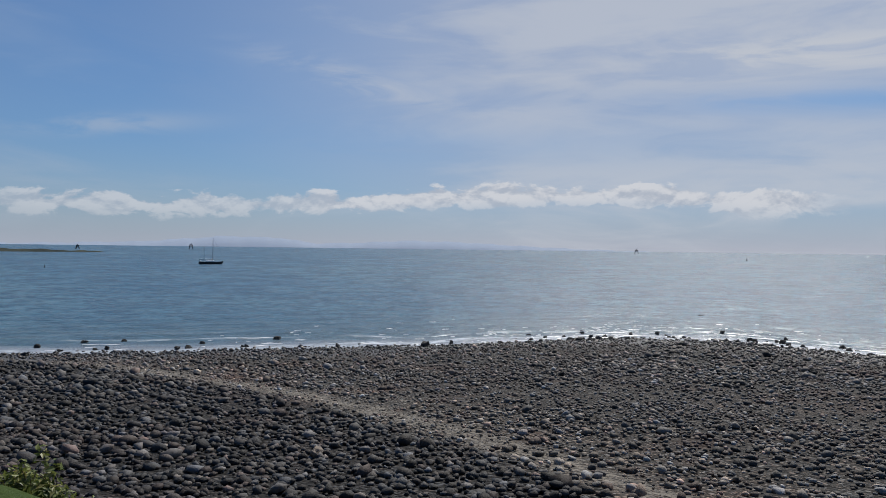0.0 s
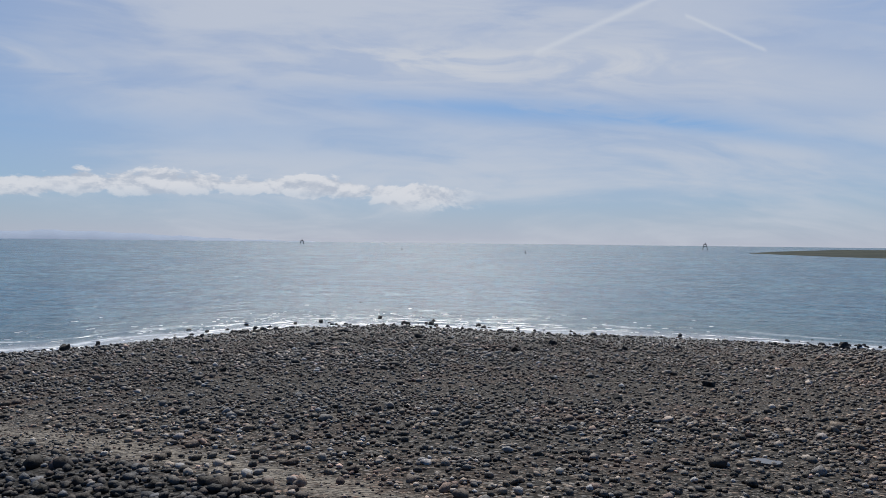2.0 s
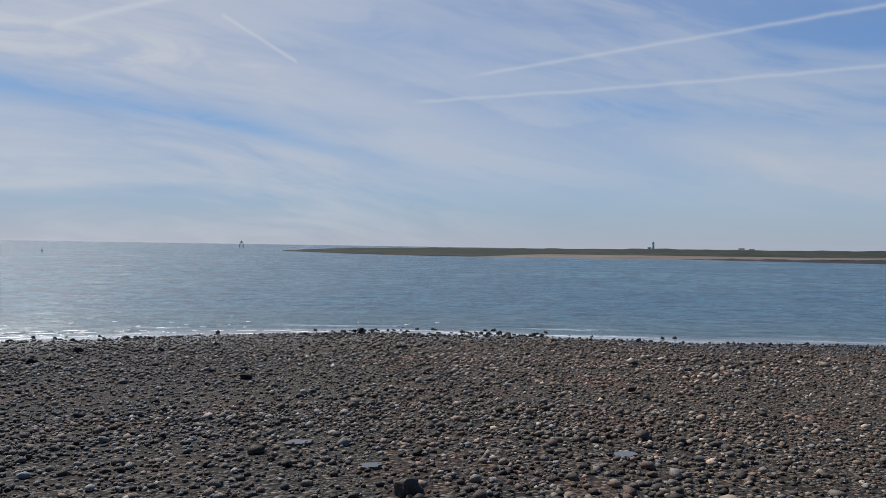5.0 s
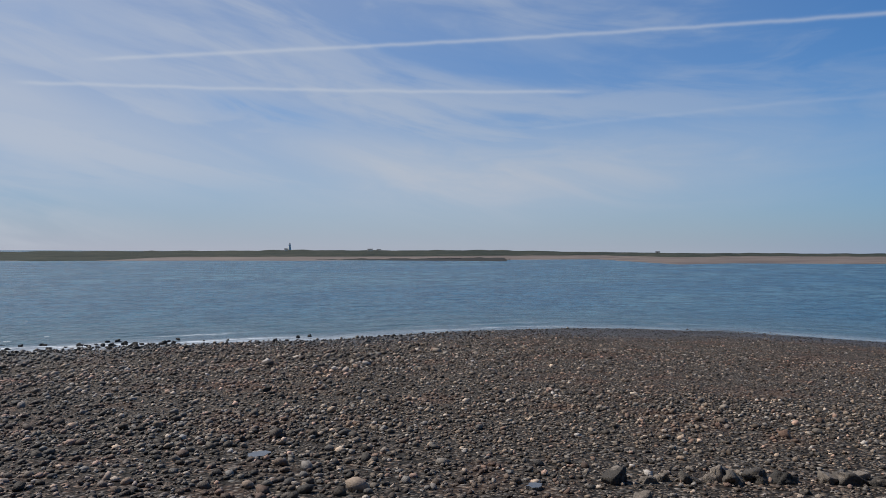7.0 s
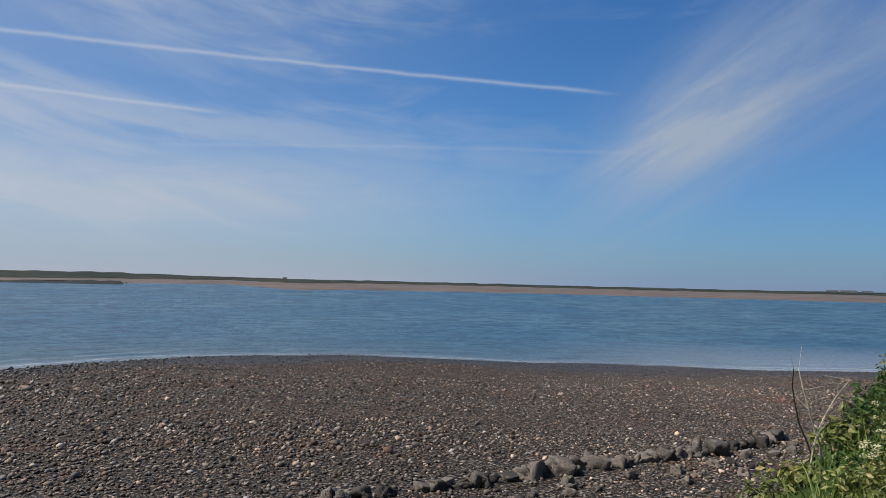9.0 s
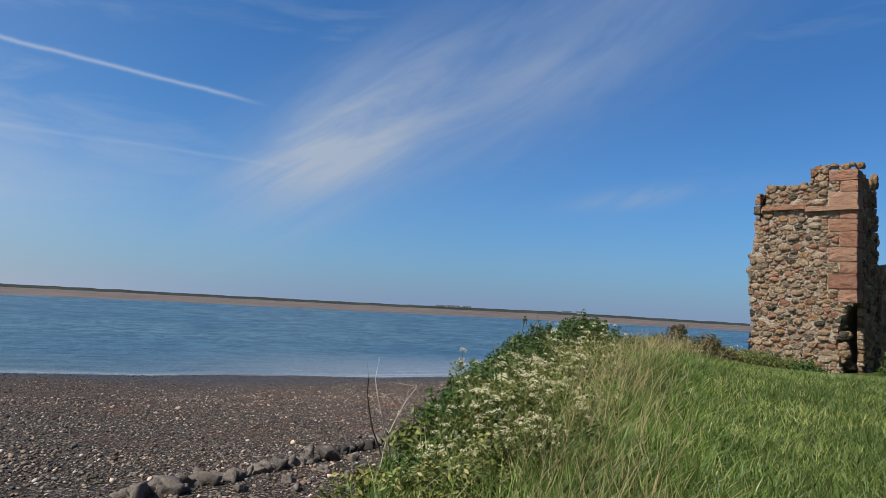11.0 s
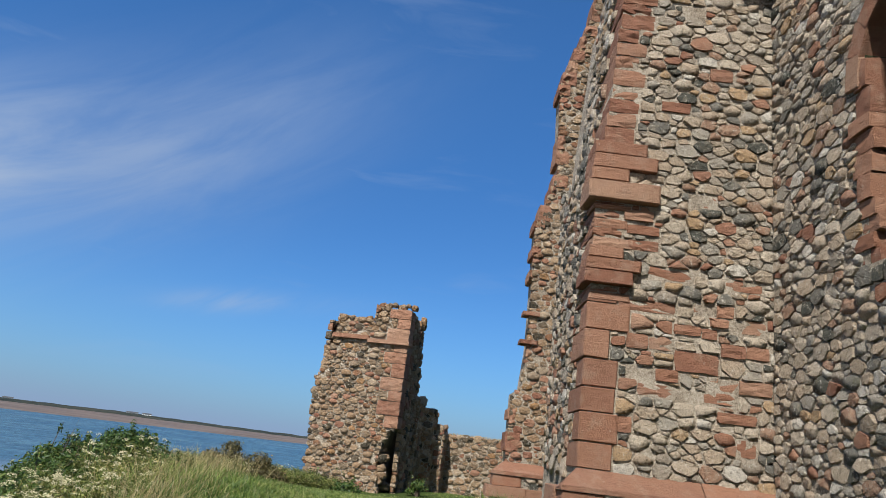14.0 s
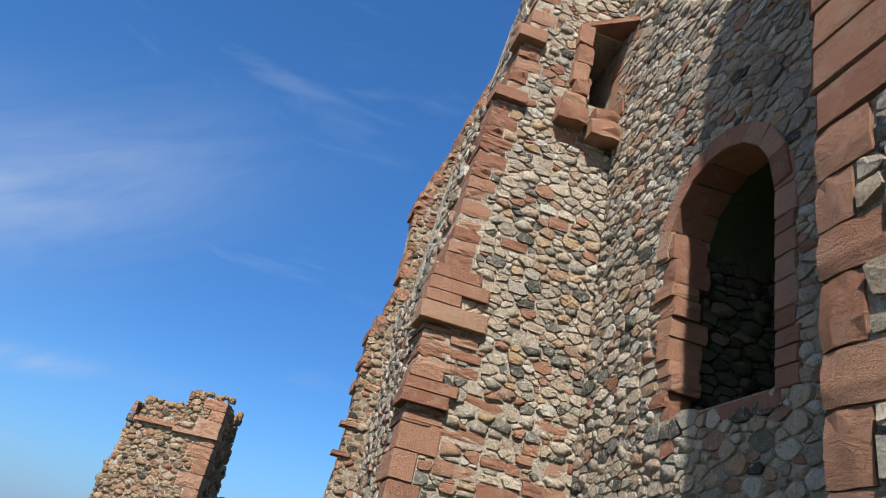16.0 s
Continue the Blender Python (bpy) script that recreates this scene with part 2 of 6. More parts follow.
def rubble(n, bsdf, tone=(0.88, 0.88, 0.88)):
    p, r = place(n), one_by_one(n)
    base = n.ramp(r, [(0.0, (0.60, 0.47, 0.345)), (0.13, (0.72, 0.61, 0.475)), (0.27, (0.46, 0.39, 0.31)), (0.38, (0.62, 0.505, 0.38)), (0.50, (0.78, 0.72, 0.62)),
                      (0.58, (0.46, 0.28, 0.19)), (0.65, (0.50, 0.45, 0.375)), (0.76, (0.10, 0.105, 0.09)), (0.81, (0.23, 0.22, 0.19)), (0.88, (0.60, 0.41, 0.24)), (0.93, (0.70, 0.59, 0.46))], "CONSTANT")
    base = n.mix(1.0, base, tone, "MULTIPLY")
    grain, blot, chip = n.noise(p, 60.0, 6.0, 0.75), n.noise(p, 7.0, 7.0, 0.72), n.noise(p, 19.0, 7.0, 0.74, 0.3)
    c = n.mix(n.m("MULTIPLY", n.step(blot, 0.46, 0.66), 0.42), base, tuple(a * b for a, b in zip((0.55, 0.47, 0.36), tone)))
    c = n.mix(n.m("MULTIPLY", n.step(chip, 0.49, 0.64), 0.42), c, (0.13, 0.105, 0.08))
    c = n.mix(n.m("MULTIPLY", n.step(grain, 0.48, 0.66), 0.38), c, (0.09, 0.075, 0.06))
    lichen = n.step(n.noise(p, 15.0, 7.0, 0.8), 0.56, 0.63)
    c = n.mix(n.m("MULTIPLY", lichen, 0.6), c, (0.72, 0.68, 0.60))
    moss = n.step(n.noise(p, 3.3, 6.0, 0.75), 0.60, 0.68)
    c = n.mix(n.m("MULTIPLY", moss, 0.45), c, (0.13, 0.135, 0.07))
    h = n.m("ADD", n.m("ADD", n.m("MULTIPLY", grain, 0.4), n.m("MULTIPLY", blot, 0.9)), n.m("MULTIPLY", chip, 1.0))
    finish(n, bsdf, c, 0.95, h, 1.0, 0.09, 0.12)


def sandstone(n, bsdf):
    p, r = place(n), one_by_one(n)
    base = n.ramp(r, [(0.0, (0.29, 0.14, 0.088)), (0.35, (0.39, 0.215, 0.14)), (0.65, (0.25, 0.115, 0.075)), (1.0, (0.42, 0.26, 0.175))])
    x, y, z = n.split(p)
    bed = n.noise(n.vec(n.m("MULTIPLY", x, 5.0), n.m("MULTIPLY", y, 5.0), n.m("MULTIPLY", z, 17.0)), 1.0, 7.0, 0.75, 0.8)
    grain, blot = n.noise(p, 85.0, 5.0, 0.75), n.noise(p, 4.0, 6.0, 0.65)
    c = n.mix(n.m("MULTIPLY", n.step(bed, 0.47, 0.68), 0.34), base, (0.15, 0.07, 0.048))
    c = n.mix(n.m("MULTIPLY", n.step(blot, 0.48, 0.72), 0.5), c, (0.38, 0.26, 0.19))
    pits = n.noise(p, 34.0, 7.0, 0.75)
    c = n.mix(n.m("MULTIPLY", n.step(pits, 0.56, 0.70), 0.5), c, (0.11, 0.055, 0.04))
    c = n.mix(n.m("MULTIPLY", n.step(grain, 0.54, 0.72), 0.45), c, (0.15, 0.078, 0.056))
    pale = n.step(n.noise(p, 9.0, 6.0, 0.78), 0.62, 0.70)
    c = n.mix(n.m("MULTIPLY", pale, 0.4), c, (0.55, 0.47, 0.38))
    h = n.m("ADD", n.m("MULTIPLY", bed, 0.9), n.m("ADD", n.m("MULTIPLY", grain, 0.35), n.m("MULTIPLY", n.m("SUBTRACT", 1.0, pits), 0.9)))
    finish(n, bsdf, c, 0.93, h, 1.0, 0.05, 0.15)


def mortar(n, bsdf):
    p = place(n)
    a, b = n.noise(p, 26.0, 8.0, 0.78), n.noise(p, 2.5, 5.0, 0.65)
    c = n.ramp(n.m("ADD", n.m("MULTIPLY", a, 0.65), n.m("MULTIPLY", b, 0.35)), [(0.37, (0.13, 0.105, 0.08)), (0.47, (0.34, 0.285, 0.22)), (0.61, (0.58, 0.515, 0.425))])
    finish(n, bsdf, c, 0.96, a, 1.0, 0.07, 0.1)


def shore_tone(n, p, c):
    """Dark large cobbles near the bank, a trodden track, paler stones beyond, warmer round the point."""
    x, y, z = n.split(p)
    bend = n.m("ADD", n.m("MULTIPLY_ADD", x, -0.52, 10.6), n.m("MULTIPLY", n.m("MULTIPLY", x, x), -0.0075))
    side = n.m("ADD", n.m("SUBTRACT", bend, y), n.m("MULTIPLY", n.m("SUBTRACT", n.noise(p, 0.5, 4.0), 0.5), 2.4))
    c = n.mix(1.0, c, (1.14, 1.11, 1.07), "MULTIPLY")
    dark = n.m("MULTIPLY", n.step(side, 0.3, 1.8), n.m("SUBTRACT", 1.0, n.step(x, -6.5, -3.0)))
    c = n.mix(dark, c, n.mix(1.0, c, (0.47, 0.49, 0.53), "MULTIPLY"))
    pale = n.m("MULTIPLY", n.m("SUBTRACT", 1.0, n.step(n.m("ABSOLUTE", side), 1.0, 5.0)), n.m("SUBTRACT", 1.0, n.step(x, -2.0, 6.0)))
    c = n.mix(n.m("MULTIPLY", pale, n.m("SUBTRACT", 1.0, dark)), c, n.mix(1.0, c, (1.45, 1.42, 1.38), "MULTIPLY"))
    rust = n.step(n.noise(p, 0.22, 5.0, 0.65), 0.52, 0.66)
    c = n.mix(n.m("MULTIPLY", rust, 0.5), c, n.mix(1.0, c, (1.25, 0.95, 0.85), "MULTIPLY"))
    c = n.mix(n.step(x, -4.0, 22.0), c, n.mix(1.0, c, (1.44, 1.28, 1.13), "MULTIPLY"))
    c = n.mix(n.step(y, 6.0, -16.0), c, n.mix(1.0, c, (1.45, 1.42, 1.38), "MULTIPLY"))
    return c, bend


def shingle(n, bsdf):
    """Small stones, wet sand and silt between the cobbles."""
    p = place(n)
    cells = []
    for scale in (7.5, 15.0):
        cell = n.t.nodes.new("ShaderNodeTexVoronoi")
        n.put(p, cell.inputs["Vector"])
        cell.inputs["Scale"].default_value = scale
        tone, tint, _ = n.split(cell.outputs["Color"])
        hue = n.ramp(tint, [(0.0, (0.98, 1.0, 1.03)), (0.25, (1.10, 0.99, 0.88)), (0.6, (1.2, 0.96, 0.82)), (0.8, (1.03, 1.0, 0.96))], "CONSTANT")
        stone = n.mix(1.0, n.ramp(tone, [(0.0, 0.018), (0.3, 0.040), (0.6, 0.073), (0.85, 0.11), (1.0, 0.15)]), hue, "MULTIPLY")
        # shade between the small stones is painted as near-black gaps
        gap_shade = n.step(cell.outputs["Distance"], 0.34, 0.62)
        cells.append((n.mix(gap_shade, stone, (0.010, 0.009, 0.008)), n.m("SUBTRACT", 1.0, cell.outputs["Distance"])))
    fine = n.step(n.noise(p, 1.7, 3.0, 0.6), 0.48, 0.54)
    c = n.mix(fine, cells[0][0], cells[1][0])
    lumps = n.m("ADD", n.m("MULTIPLY", cells[0][1], 1.0), n.m("MULTIPLY", n.m("MULTIPLY", cells[1][1], fine), 0.5))
    weed = n.noise(p, 0.30, 5.0, 0.65)
    c = n.mix(n.m("MULTIPLY", n.step(weed, 0.52, 0.68), 0.3), c, (0.062, 0.036, 0.026))
    x, y, z = n.split(p)
    c, bend = shore_tone(n, p, c)
    lane = n.m("ABSOLUTE", n.m("ADD", n.m("SUBTRACT", y, bend), n.m("MULTIPLY", n.m("SUBTRACT", n.noise(p, 0.6, 4.0), 0.5), 1.6)))
    lane = n.m("MULTIPLY", n.m("SUBTRACT", 1.0, n.step(lane, 0.25, 0.9)), n.m("SUBTRACT", 1.0, n.step(x, -3.0, 1.0)))
    c = n.mix(n.m("MULTIPLY", lane, n.step(n.noise(p, 5.0, 5.0), 0.3, 0.6)), c, (0.155, 0.138, 0.116))
    wet = n.m("SUBTRACT", 1.0, n.step(z, 0.25, 0.9))
    c = n.mix(n.m("MULTIPLY", wet, 0.6), c, (0.035, 0.032, 0.03))
    finish(n, bsdf, c, n.m("SUBTRACT", 0.9, n.m("MULTIPLY", wet, 0.45)), lumps, 1.0, 0.10, 0.2)


def cobbles(n, bsdf):
    p, r = place(n), one_by_one(n)
    tint = n.m("FRACT", n.m("MULTIPLY", r, 37.7))
    hue = n.ramp(tint, [(0.0, (0.98, 1.0, 1.03)), (0.2, (1.08, 0.99, 0.90)), (0.5, (1.16, 0.98, 0.82)), (0.72, (1.26, 0.93, 0.80)), (0.84, (1.03, 1.0, 0.96)), (1.0, (1.08, 1.0, 0.90))], "CONSTANT")
    value = n.ramp(r, [(0.0, 0.018), (0.3, 0.040), (0.55, 0.073), (0.78, 0.118), (0.93, 0.182), (1.0, 0.31)])
    base = n.mix(1.0, value, hue, "MULTIPLY")
    g = n.noise(p, 30.0, 4.0, 0.7)
    c = n.mix(n.m("MULTIPLY", n.step(g, 0.5, 0.75), 0.3), base, (0.14, 0.122, 0.102))
    weed, cool = n.noise(p, 0.30, 5.0, 0.65), n.noise(p, 0.11, 4.0, 0.6)
    c = n.mix(n.m("MULTIPLY", n.step(weed, 0.54, 0.68), 0.35), c, (0.10, 0.056, 0.042))
    c = n.mix(n.m("MULTIPLY", n.step(cool, 0.5, 0.7), 0.25), c, (0.06, 0.065, 0.075))
    x, y, z = n.split(p)
    c, _ = shore_tone(n, p, c)
    wet = n.m("SUBTRACT", 1.0, n.step(z, 0.2, 0.8))
    c = n.mix(n.m("MULTIPLY", wet, 0.6), c, (0.02, 0.02, 0.02))
    finish(n, bsdf, c, n.m("SUBTRACT", 0.68, n.m("MULTIPLY", wet, 0.34)), g, 0.6, 0.03, 0.22)


def turf(n, bsdf):
    p = place(n)
    a, b = n.noise(p, 0.7, 4.0, 0.6), n.noise(p, 25.0, 5.0, 0.7)
    c = n.mix(a, (0.035, 0.06, 0.014), (0.06, 0.085, 0.022))
    c = n.mix(n.step(b, 0.45, 0.75), c, (0.03, 0.045, 0.014))
    finish(n, bsdf, c, 0.95, b, 0.8, 0.05, 0.1)


def leafy(dark, light, dry=None, gloss=0.5):
    def build(n, bsdf):
        r = one_by_one(n)
        stops = [(0.0, dark), (0.8, light)] + ([(0.92, dry)] if dry else [])
        c = n.ramp(r, stops)
        tuft = n.m("ADD", n.m("MULTIPLY", n.step(n.noise(place(n), 1.1, 4.0, 0.6), 0.38, 0.62), 0.45), n.m("MULTIPLY", n.step(n.noise(place(n), 5.0, 3.0, 0.6), 0.42, 0.6), 0.4))
        c = n.mix(tuft, c, dark)
        finish(n, bsdf, c, gloss, None, spec=0.35)
        bsdf.inputs["Transmission Weight"].default_value = 0.0
        thin = n.t.nodes.new("ShaderNodeBsdfTranslucent")
        n.put(c, thin.inputs[0])
        both = n.t.nodes.new("ShaderNodeMixShader")
        both.inputs[0].default_value = 0.35
        n.t.links.new(bsdf.outputs[0], both.inputs[1])
        n.t.links.new(thin.outputs[0], both.inputs[2])
        n.t.links.new(both.outputs[0], n.t.nodes["Material Output"].inputs[0])
    return build


def plain(colour, rough=0.6, metal=0.0, vary=0.3, scale=6.0):
    def build(n, bsdf):
        a = n.noise(place(n), scale, 5.0, 0.65)
        c = n.mix(n.m("MULTIPLY", n.step(a, 0.35, 0.75), vary), colour, tuple(v * 0.45 for v in colour))
        finish(n, bsdf, c, rough, a, 0.25, 0.02)
        bsdf.inputs["Metallic"].default_value = metal
    return build


def sea_water(n, bsdf):
    p = place(n)
    x, y, z = n.split(p)
    off = n.add("ShaderNodeAttribute", 2, (("attribute_name", "offshore"),))
    run = n.add("ShaderNodeAttribute", 2, (("attribute_name", "along"),))
    flat = n.vec(x, y, 0.0)
    w1 = n.noise(flat, 0.9, 3.0, 0.6, 0.4)
    w2 = n.noise(n.vec(n.m("MULTIPLY", run, 0.10), n.m("MULTIPLY", off, 0.40), 2.0), 1.0, 3.0, 0.5, 0.3)
    w3 = n.noise(flat, 4.5, 2.0, 0.6)
    far = n.m("ADD", n.m("MAXIMUM", off, 0.0), 15.0)
    w4 = n.noise(n.vec(n.m("MULTIPLY", run, 0.30), n.m("MULTIPLY", n.m("LOGARITHM", far, 2.718), 17.0), 5.0), 1.0, 4.0, 0.62, 0.3)
    w5 = n.noise(n.vec(n.m("MULTIPLY", run, 1.3), n.m("MULTIPLY", n.m("LOGARITHM", far, 2.718), 46.0), 8.0), 1.0, 3.0, 0.6, 0.3)
    h = n.m("ADD", n.m("ADD", n.m("MULTIPLY", w1, 0.20), n.m("MULTIPLY", w2, 0.42)), n.m("ADD", n.m("MULTIPLY", w3, 0.055), n.m("MULTIPLY", far, n.m("ADD", n.m("MULTIPLY", w4, 0.013), n.m("MULTIPLY", w5, 0.0045)))))
    drift = n.noise(n.vec(n.m("MULTIPLY", x, 0.010), n.m("MULTIPLY", y, 0.020), 0.0), 1.0, 5.0, 0.6, 0.5)
    c = n.mix(n.step(drift, 0.35, 0.65), (0.040, 0.108, 0.168), (0.072, 0.148, 0.190))
    # darker faces of the ripples are put into the colour as streaks
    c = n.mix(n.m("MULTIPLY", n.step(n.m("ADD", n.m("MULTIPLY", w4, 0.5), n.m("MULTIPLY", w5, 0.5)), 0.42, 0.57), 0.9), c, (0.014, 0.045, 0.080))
    shoal = n.m("SUBTRACT", 1.0, n.step(off, 1.0, 34.0))
    c = n.mix(n.m("MULTIPLY", shoal, 0.5), c, (0.085, 0.118, 0.125))
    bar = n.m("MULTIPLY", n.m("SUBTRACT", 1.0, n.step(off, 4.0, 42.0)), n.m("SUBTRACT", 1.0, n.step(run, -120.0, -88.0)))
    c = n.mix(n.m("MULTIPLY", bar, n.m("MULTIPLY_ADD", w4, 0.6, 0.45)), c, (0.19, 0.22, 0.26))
    # calm edge water: the pale sky reflection is put into its colour
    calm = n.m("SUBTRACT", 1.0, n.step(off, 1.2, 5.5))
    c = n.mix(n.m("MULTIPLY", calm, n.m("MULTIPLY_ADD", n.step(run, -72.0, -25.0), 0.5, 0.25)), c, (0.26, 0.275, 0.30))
    # foam: the swash at the very edge, and broken crests behind it
    torn = n.noise(n.vec(n.m("MULTIPLY", run, 0.9), n.m("MULTIPLY", off, 2.2), 0.0), 1.0, 6.0, 0.7, 0.4)
    where = n.noise(n.vec(n.m("MULTIPLY", run, 0.075), n.m("MULTIPLY", off, 0.16), 9.0), 1.0, 3.0, 0.5)
    wander = n.m("MULTIPLY", n.m("SUBTRACT", n.noise(n.vec(n.m("MULTIPLY", run, 0.05), 0.0, 3.0), 1.0, 3.0), 0.5), 7.0)
    crest = n.m("POWER", n.m("ABSOLUTE", n.m("SINE", n.m("MULTIPLY", n.m("ADD", off, wander), 0.72))), 14.0)
    crest = n.m("MULTIPLY", n.m("MULTIPLY", crest, n.step(where, 0.44, 0.56)), n.m("SUBTRACT", 1.0, n.step(off, 3.0, 13.0)))
    swash = n.m("SUBTRACT", 1.0, n.step(off, 0.1, n.m("MULTIPLY_ADD", where, 3.6, 0.2)))
    foamy = n.m("MULTIPLY", n.step(torn, 0.36, 0.58), n.m("MAXIMUM", crest, n.m("MULTIPLY", swash, 0.6)), clamp=True)
    foamy = n.m("MULTIPLY", foamy, n.m("MULTIPLY_ADD", n.step(run, -72.0, -25.0), 0.7, 0.3))
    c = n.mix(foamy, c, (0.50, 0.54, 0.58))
    bump = n.t.nodes.new("ShaderNodeBump")
    bump.inputs["Strength"].default_value, bump.inputs["Distance"].default_value = 1.0, 1.0
    n.put(h, bump.inputs["Height"])
    body, shine, both = (n.t.nodes.new("ShaderNode" + k) for k in ("BsdfDiffuse", "BsdfGlossy", "MixShader"))
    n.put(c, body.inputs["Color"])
    shine.inputs["Roughness"].default_value = 0.2
    n.t.links.new(bump.outputs[0], shine.inputs["Normal"])
    facing = n.t.nodes.new("ShaderNodeFresnel")
    facing.inputs["IOR"].default_value = 1.33
    n.t.links.new(bump.outputs[0], facing.inputs["Normal"])
    n.put(n.m("MULTIPLY", n.m("MINIMUM", n.m("MULTIPLY", facing.outputs[0], 0.8), 0.52), n.m("SUBTRACT", 1.0, n.m("MULTIPLY", foamy, 0.8))), both.inputs[0])
    for a, b in ((body, both.inputs[1]), (shine, both.inputs[2]), (both, n.t.nodes["Material Output"].inputs[0])):
        n.t.links.new(a.outputs[0], b)


def sand(n, bsdf):
    p = place(n)
    a, b = n.noise(p, 0.02, 5.0, 0.6), n.noise(p, 0.2, 5.0, 0.6)
    c = n.mix(n.step(a, 0.35, 0.65), (0.085, 0.064, 0.052), (0.14, 0.106, 0.085))
    c = n.mix(n.m("MULTIPLY", n.step(b, 0.5, 0.75), 0.4), c, (0.16, 0.11, 0.08))
    finish(n, bsdf, c, 0.85, b, 0.3, 0.1)


def dunes(n, bsdf):
    p = place(n)
    a, b = n.noise(p, 0.015, 6.0, 0.65), n.noise(p, 0.12, 5.0, 0.7)
    c = n.ramp(n.m("ADD", n.m("MULTIPLY", a, 0.6), n.m("MULTIPLY", b, 0.4)), [(0.36, (0.014, 0.018, 0.016)), (0.5, (0.030, 0.036, 0.027)), (0.62, (0.058, 0.055, 0.041))])
    finish(n, bsdf, c, 0.95, b, 0.5, 0.5, 0.1)


def mossy_shade(n, bsdf):
    """Stones of the window's blocking: mossy green, darkened to carry the recess's shade."""
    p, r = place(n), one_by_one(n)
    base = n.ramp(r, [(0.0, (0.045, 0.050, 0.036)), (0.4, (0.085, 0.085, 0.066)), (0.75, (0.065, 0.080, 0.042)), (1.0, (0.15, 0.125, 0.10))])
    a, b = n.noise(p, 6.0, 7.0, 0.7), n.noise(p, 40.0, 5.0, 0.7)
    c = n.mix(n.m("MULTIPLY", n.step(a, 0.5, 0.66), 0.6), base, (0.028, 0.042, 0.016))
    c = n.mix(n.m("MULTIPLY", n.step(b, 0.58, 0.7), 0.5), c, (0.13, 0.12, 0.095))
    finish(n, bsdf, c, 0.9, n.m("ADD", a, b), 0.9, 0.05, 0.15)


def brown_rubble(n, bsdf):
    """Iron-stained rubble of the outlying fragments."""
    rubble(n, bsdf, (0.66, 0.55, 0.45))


MOSSY_SHADE, BROWN = material("mossy_shade_stone", mossy_shade), material("brown_rubble_stone", brown_rubble)
RUBBLE, SANDSTONE, MORTAR = material("rubble_stone", rubble), material("red_sandstone", sandstone), material("lime_mortar", mortar)
SHINGLE, COBBLE, TURF, SEA, SAND, DUNES = material("shingle", shingle), material("cobble", cobbles), material("turf", turf), material("sea_water", sea_water), material("sand", sand), material("dunes", dunes)
GRASS = material("grass", leafy((0.035, 0.072, 0.010), (0.26, 0.37, 0.080), (0.46, 0.45, 0.18), 0.45))
LAWN = material("lawn_grass", leafy((0.050, 0.090, 0.015), (0.29, 0.375, 0.092), (0.46, 0.42, 0.18), 0.5))
STRAW = material("dry_stalks", leafy((0.30, 0.24, 0.11), (0.52, 0.44, 0.24), None, 0.7))
LEAF = material("bramble_leaves", leafy((0.03, 0.065, 0.015), (0.12, 0.19, 0.042), (0.22, 0.23, 0.065), 0.4))
HERB = material("herb_leaves", leafy((0.06, 0.085, 0.018), (0.30, 0.32, 0.09), (0.46, 0.38, 0.16), 0.5))
BROWNLEAF = material("browned_leaves", leafy((0.07, 0.062, 0.026), (0.20, 0.18, 0.065), (0.30, 0.20, 0.10), 0.6))
FLOWER = material("cream_flowers", plain((0.50, 0.465, 0.285), 0.8, 0, 0.4, 40.0))
TWIG = material("dead_twigs", plain((0.10, 0.075, 0.055), 0.85, 0, 0.5, 30.0))
PALE = material("bleached_stalks", plain((0.45, 0.40, 0.32), 0.8, 0, 0.4, 30.0))
WHITE, DARK, RUST = material("white_paint", plain((0.78, 0.77, 0.73), 0.6)), material("dark_paint", plain((0.02, 0.022, 0.028), 0.45)), material("rusty_iron", plain((0.05, 0.035, 0.03), 0.75, 0.0, 0.6))
# HILL has the distance haze put into its pale blue colour
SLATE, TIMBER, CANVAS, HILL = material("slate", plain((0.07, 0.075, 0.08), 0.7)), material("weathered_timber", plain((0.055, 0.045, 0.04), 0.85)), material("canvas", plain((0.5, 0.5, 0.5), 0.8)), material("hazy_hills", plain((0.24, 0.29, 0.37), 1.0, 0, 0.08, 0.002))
DARKROCK = material("weedy_rock", plain((0.018, 0.017, 0.015), 0.95, 0, 0.4, 0.4))
GLASS = material("dark_glass", plain((0.03, 0.035, 0.04), 0.1))


# ---- mesh helpers ----
def mesh_object(name, verts, faces, mat, smooth=False, parent=None):
    me = bpy.data.meshes.new(name)
    v = np.asarray(verts, np.float32).reshape(-1, 3)
    f = np.asarray(faces, np.int32)
    me.vertices.add(len(v))
    me.vertices.foreach_set("co", v.ravel())
    me.loops.add(f.size)
    me.loops.foreach_set("vertex_index", f.ravel())
    me.polygons.add(len(f))
    me.polygons.foreach_set("loop_start", np.arange(0, f.size, f.shape[1], dtype=np.int32))
    me.polygons.foreach_set("use_smooth", np.full(len(f), smooth))
    me.update(calc_edges=True)
    me.validate()
    me.materials.append(mat)
    ob = new(name, me)
    ob.parent = parent
    return ob


def part(name, bm, mat, parent=None, label="", smooth=False):
    me = bpy.data.meshes.new(name)
    bmesh.ops.recalc_face_normals(bm, faces=bm.faces)
    for f in bm.faces:
        f.smooth = smooth
    bm.to_mesh(me)
    bm.free()
    me.materials.append(mat)
    ob = new(name, me)
    ob.parent = parent
    return tagged(ob, label) if label else ob


def empty(name, m):
    ob = new(name)
    ob.empty_display_size = 0.2
    ob.matrix_world = m
    return ob


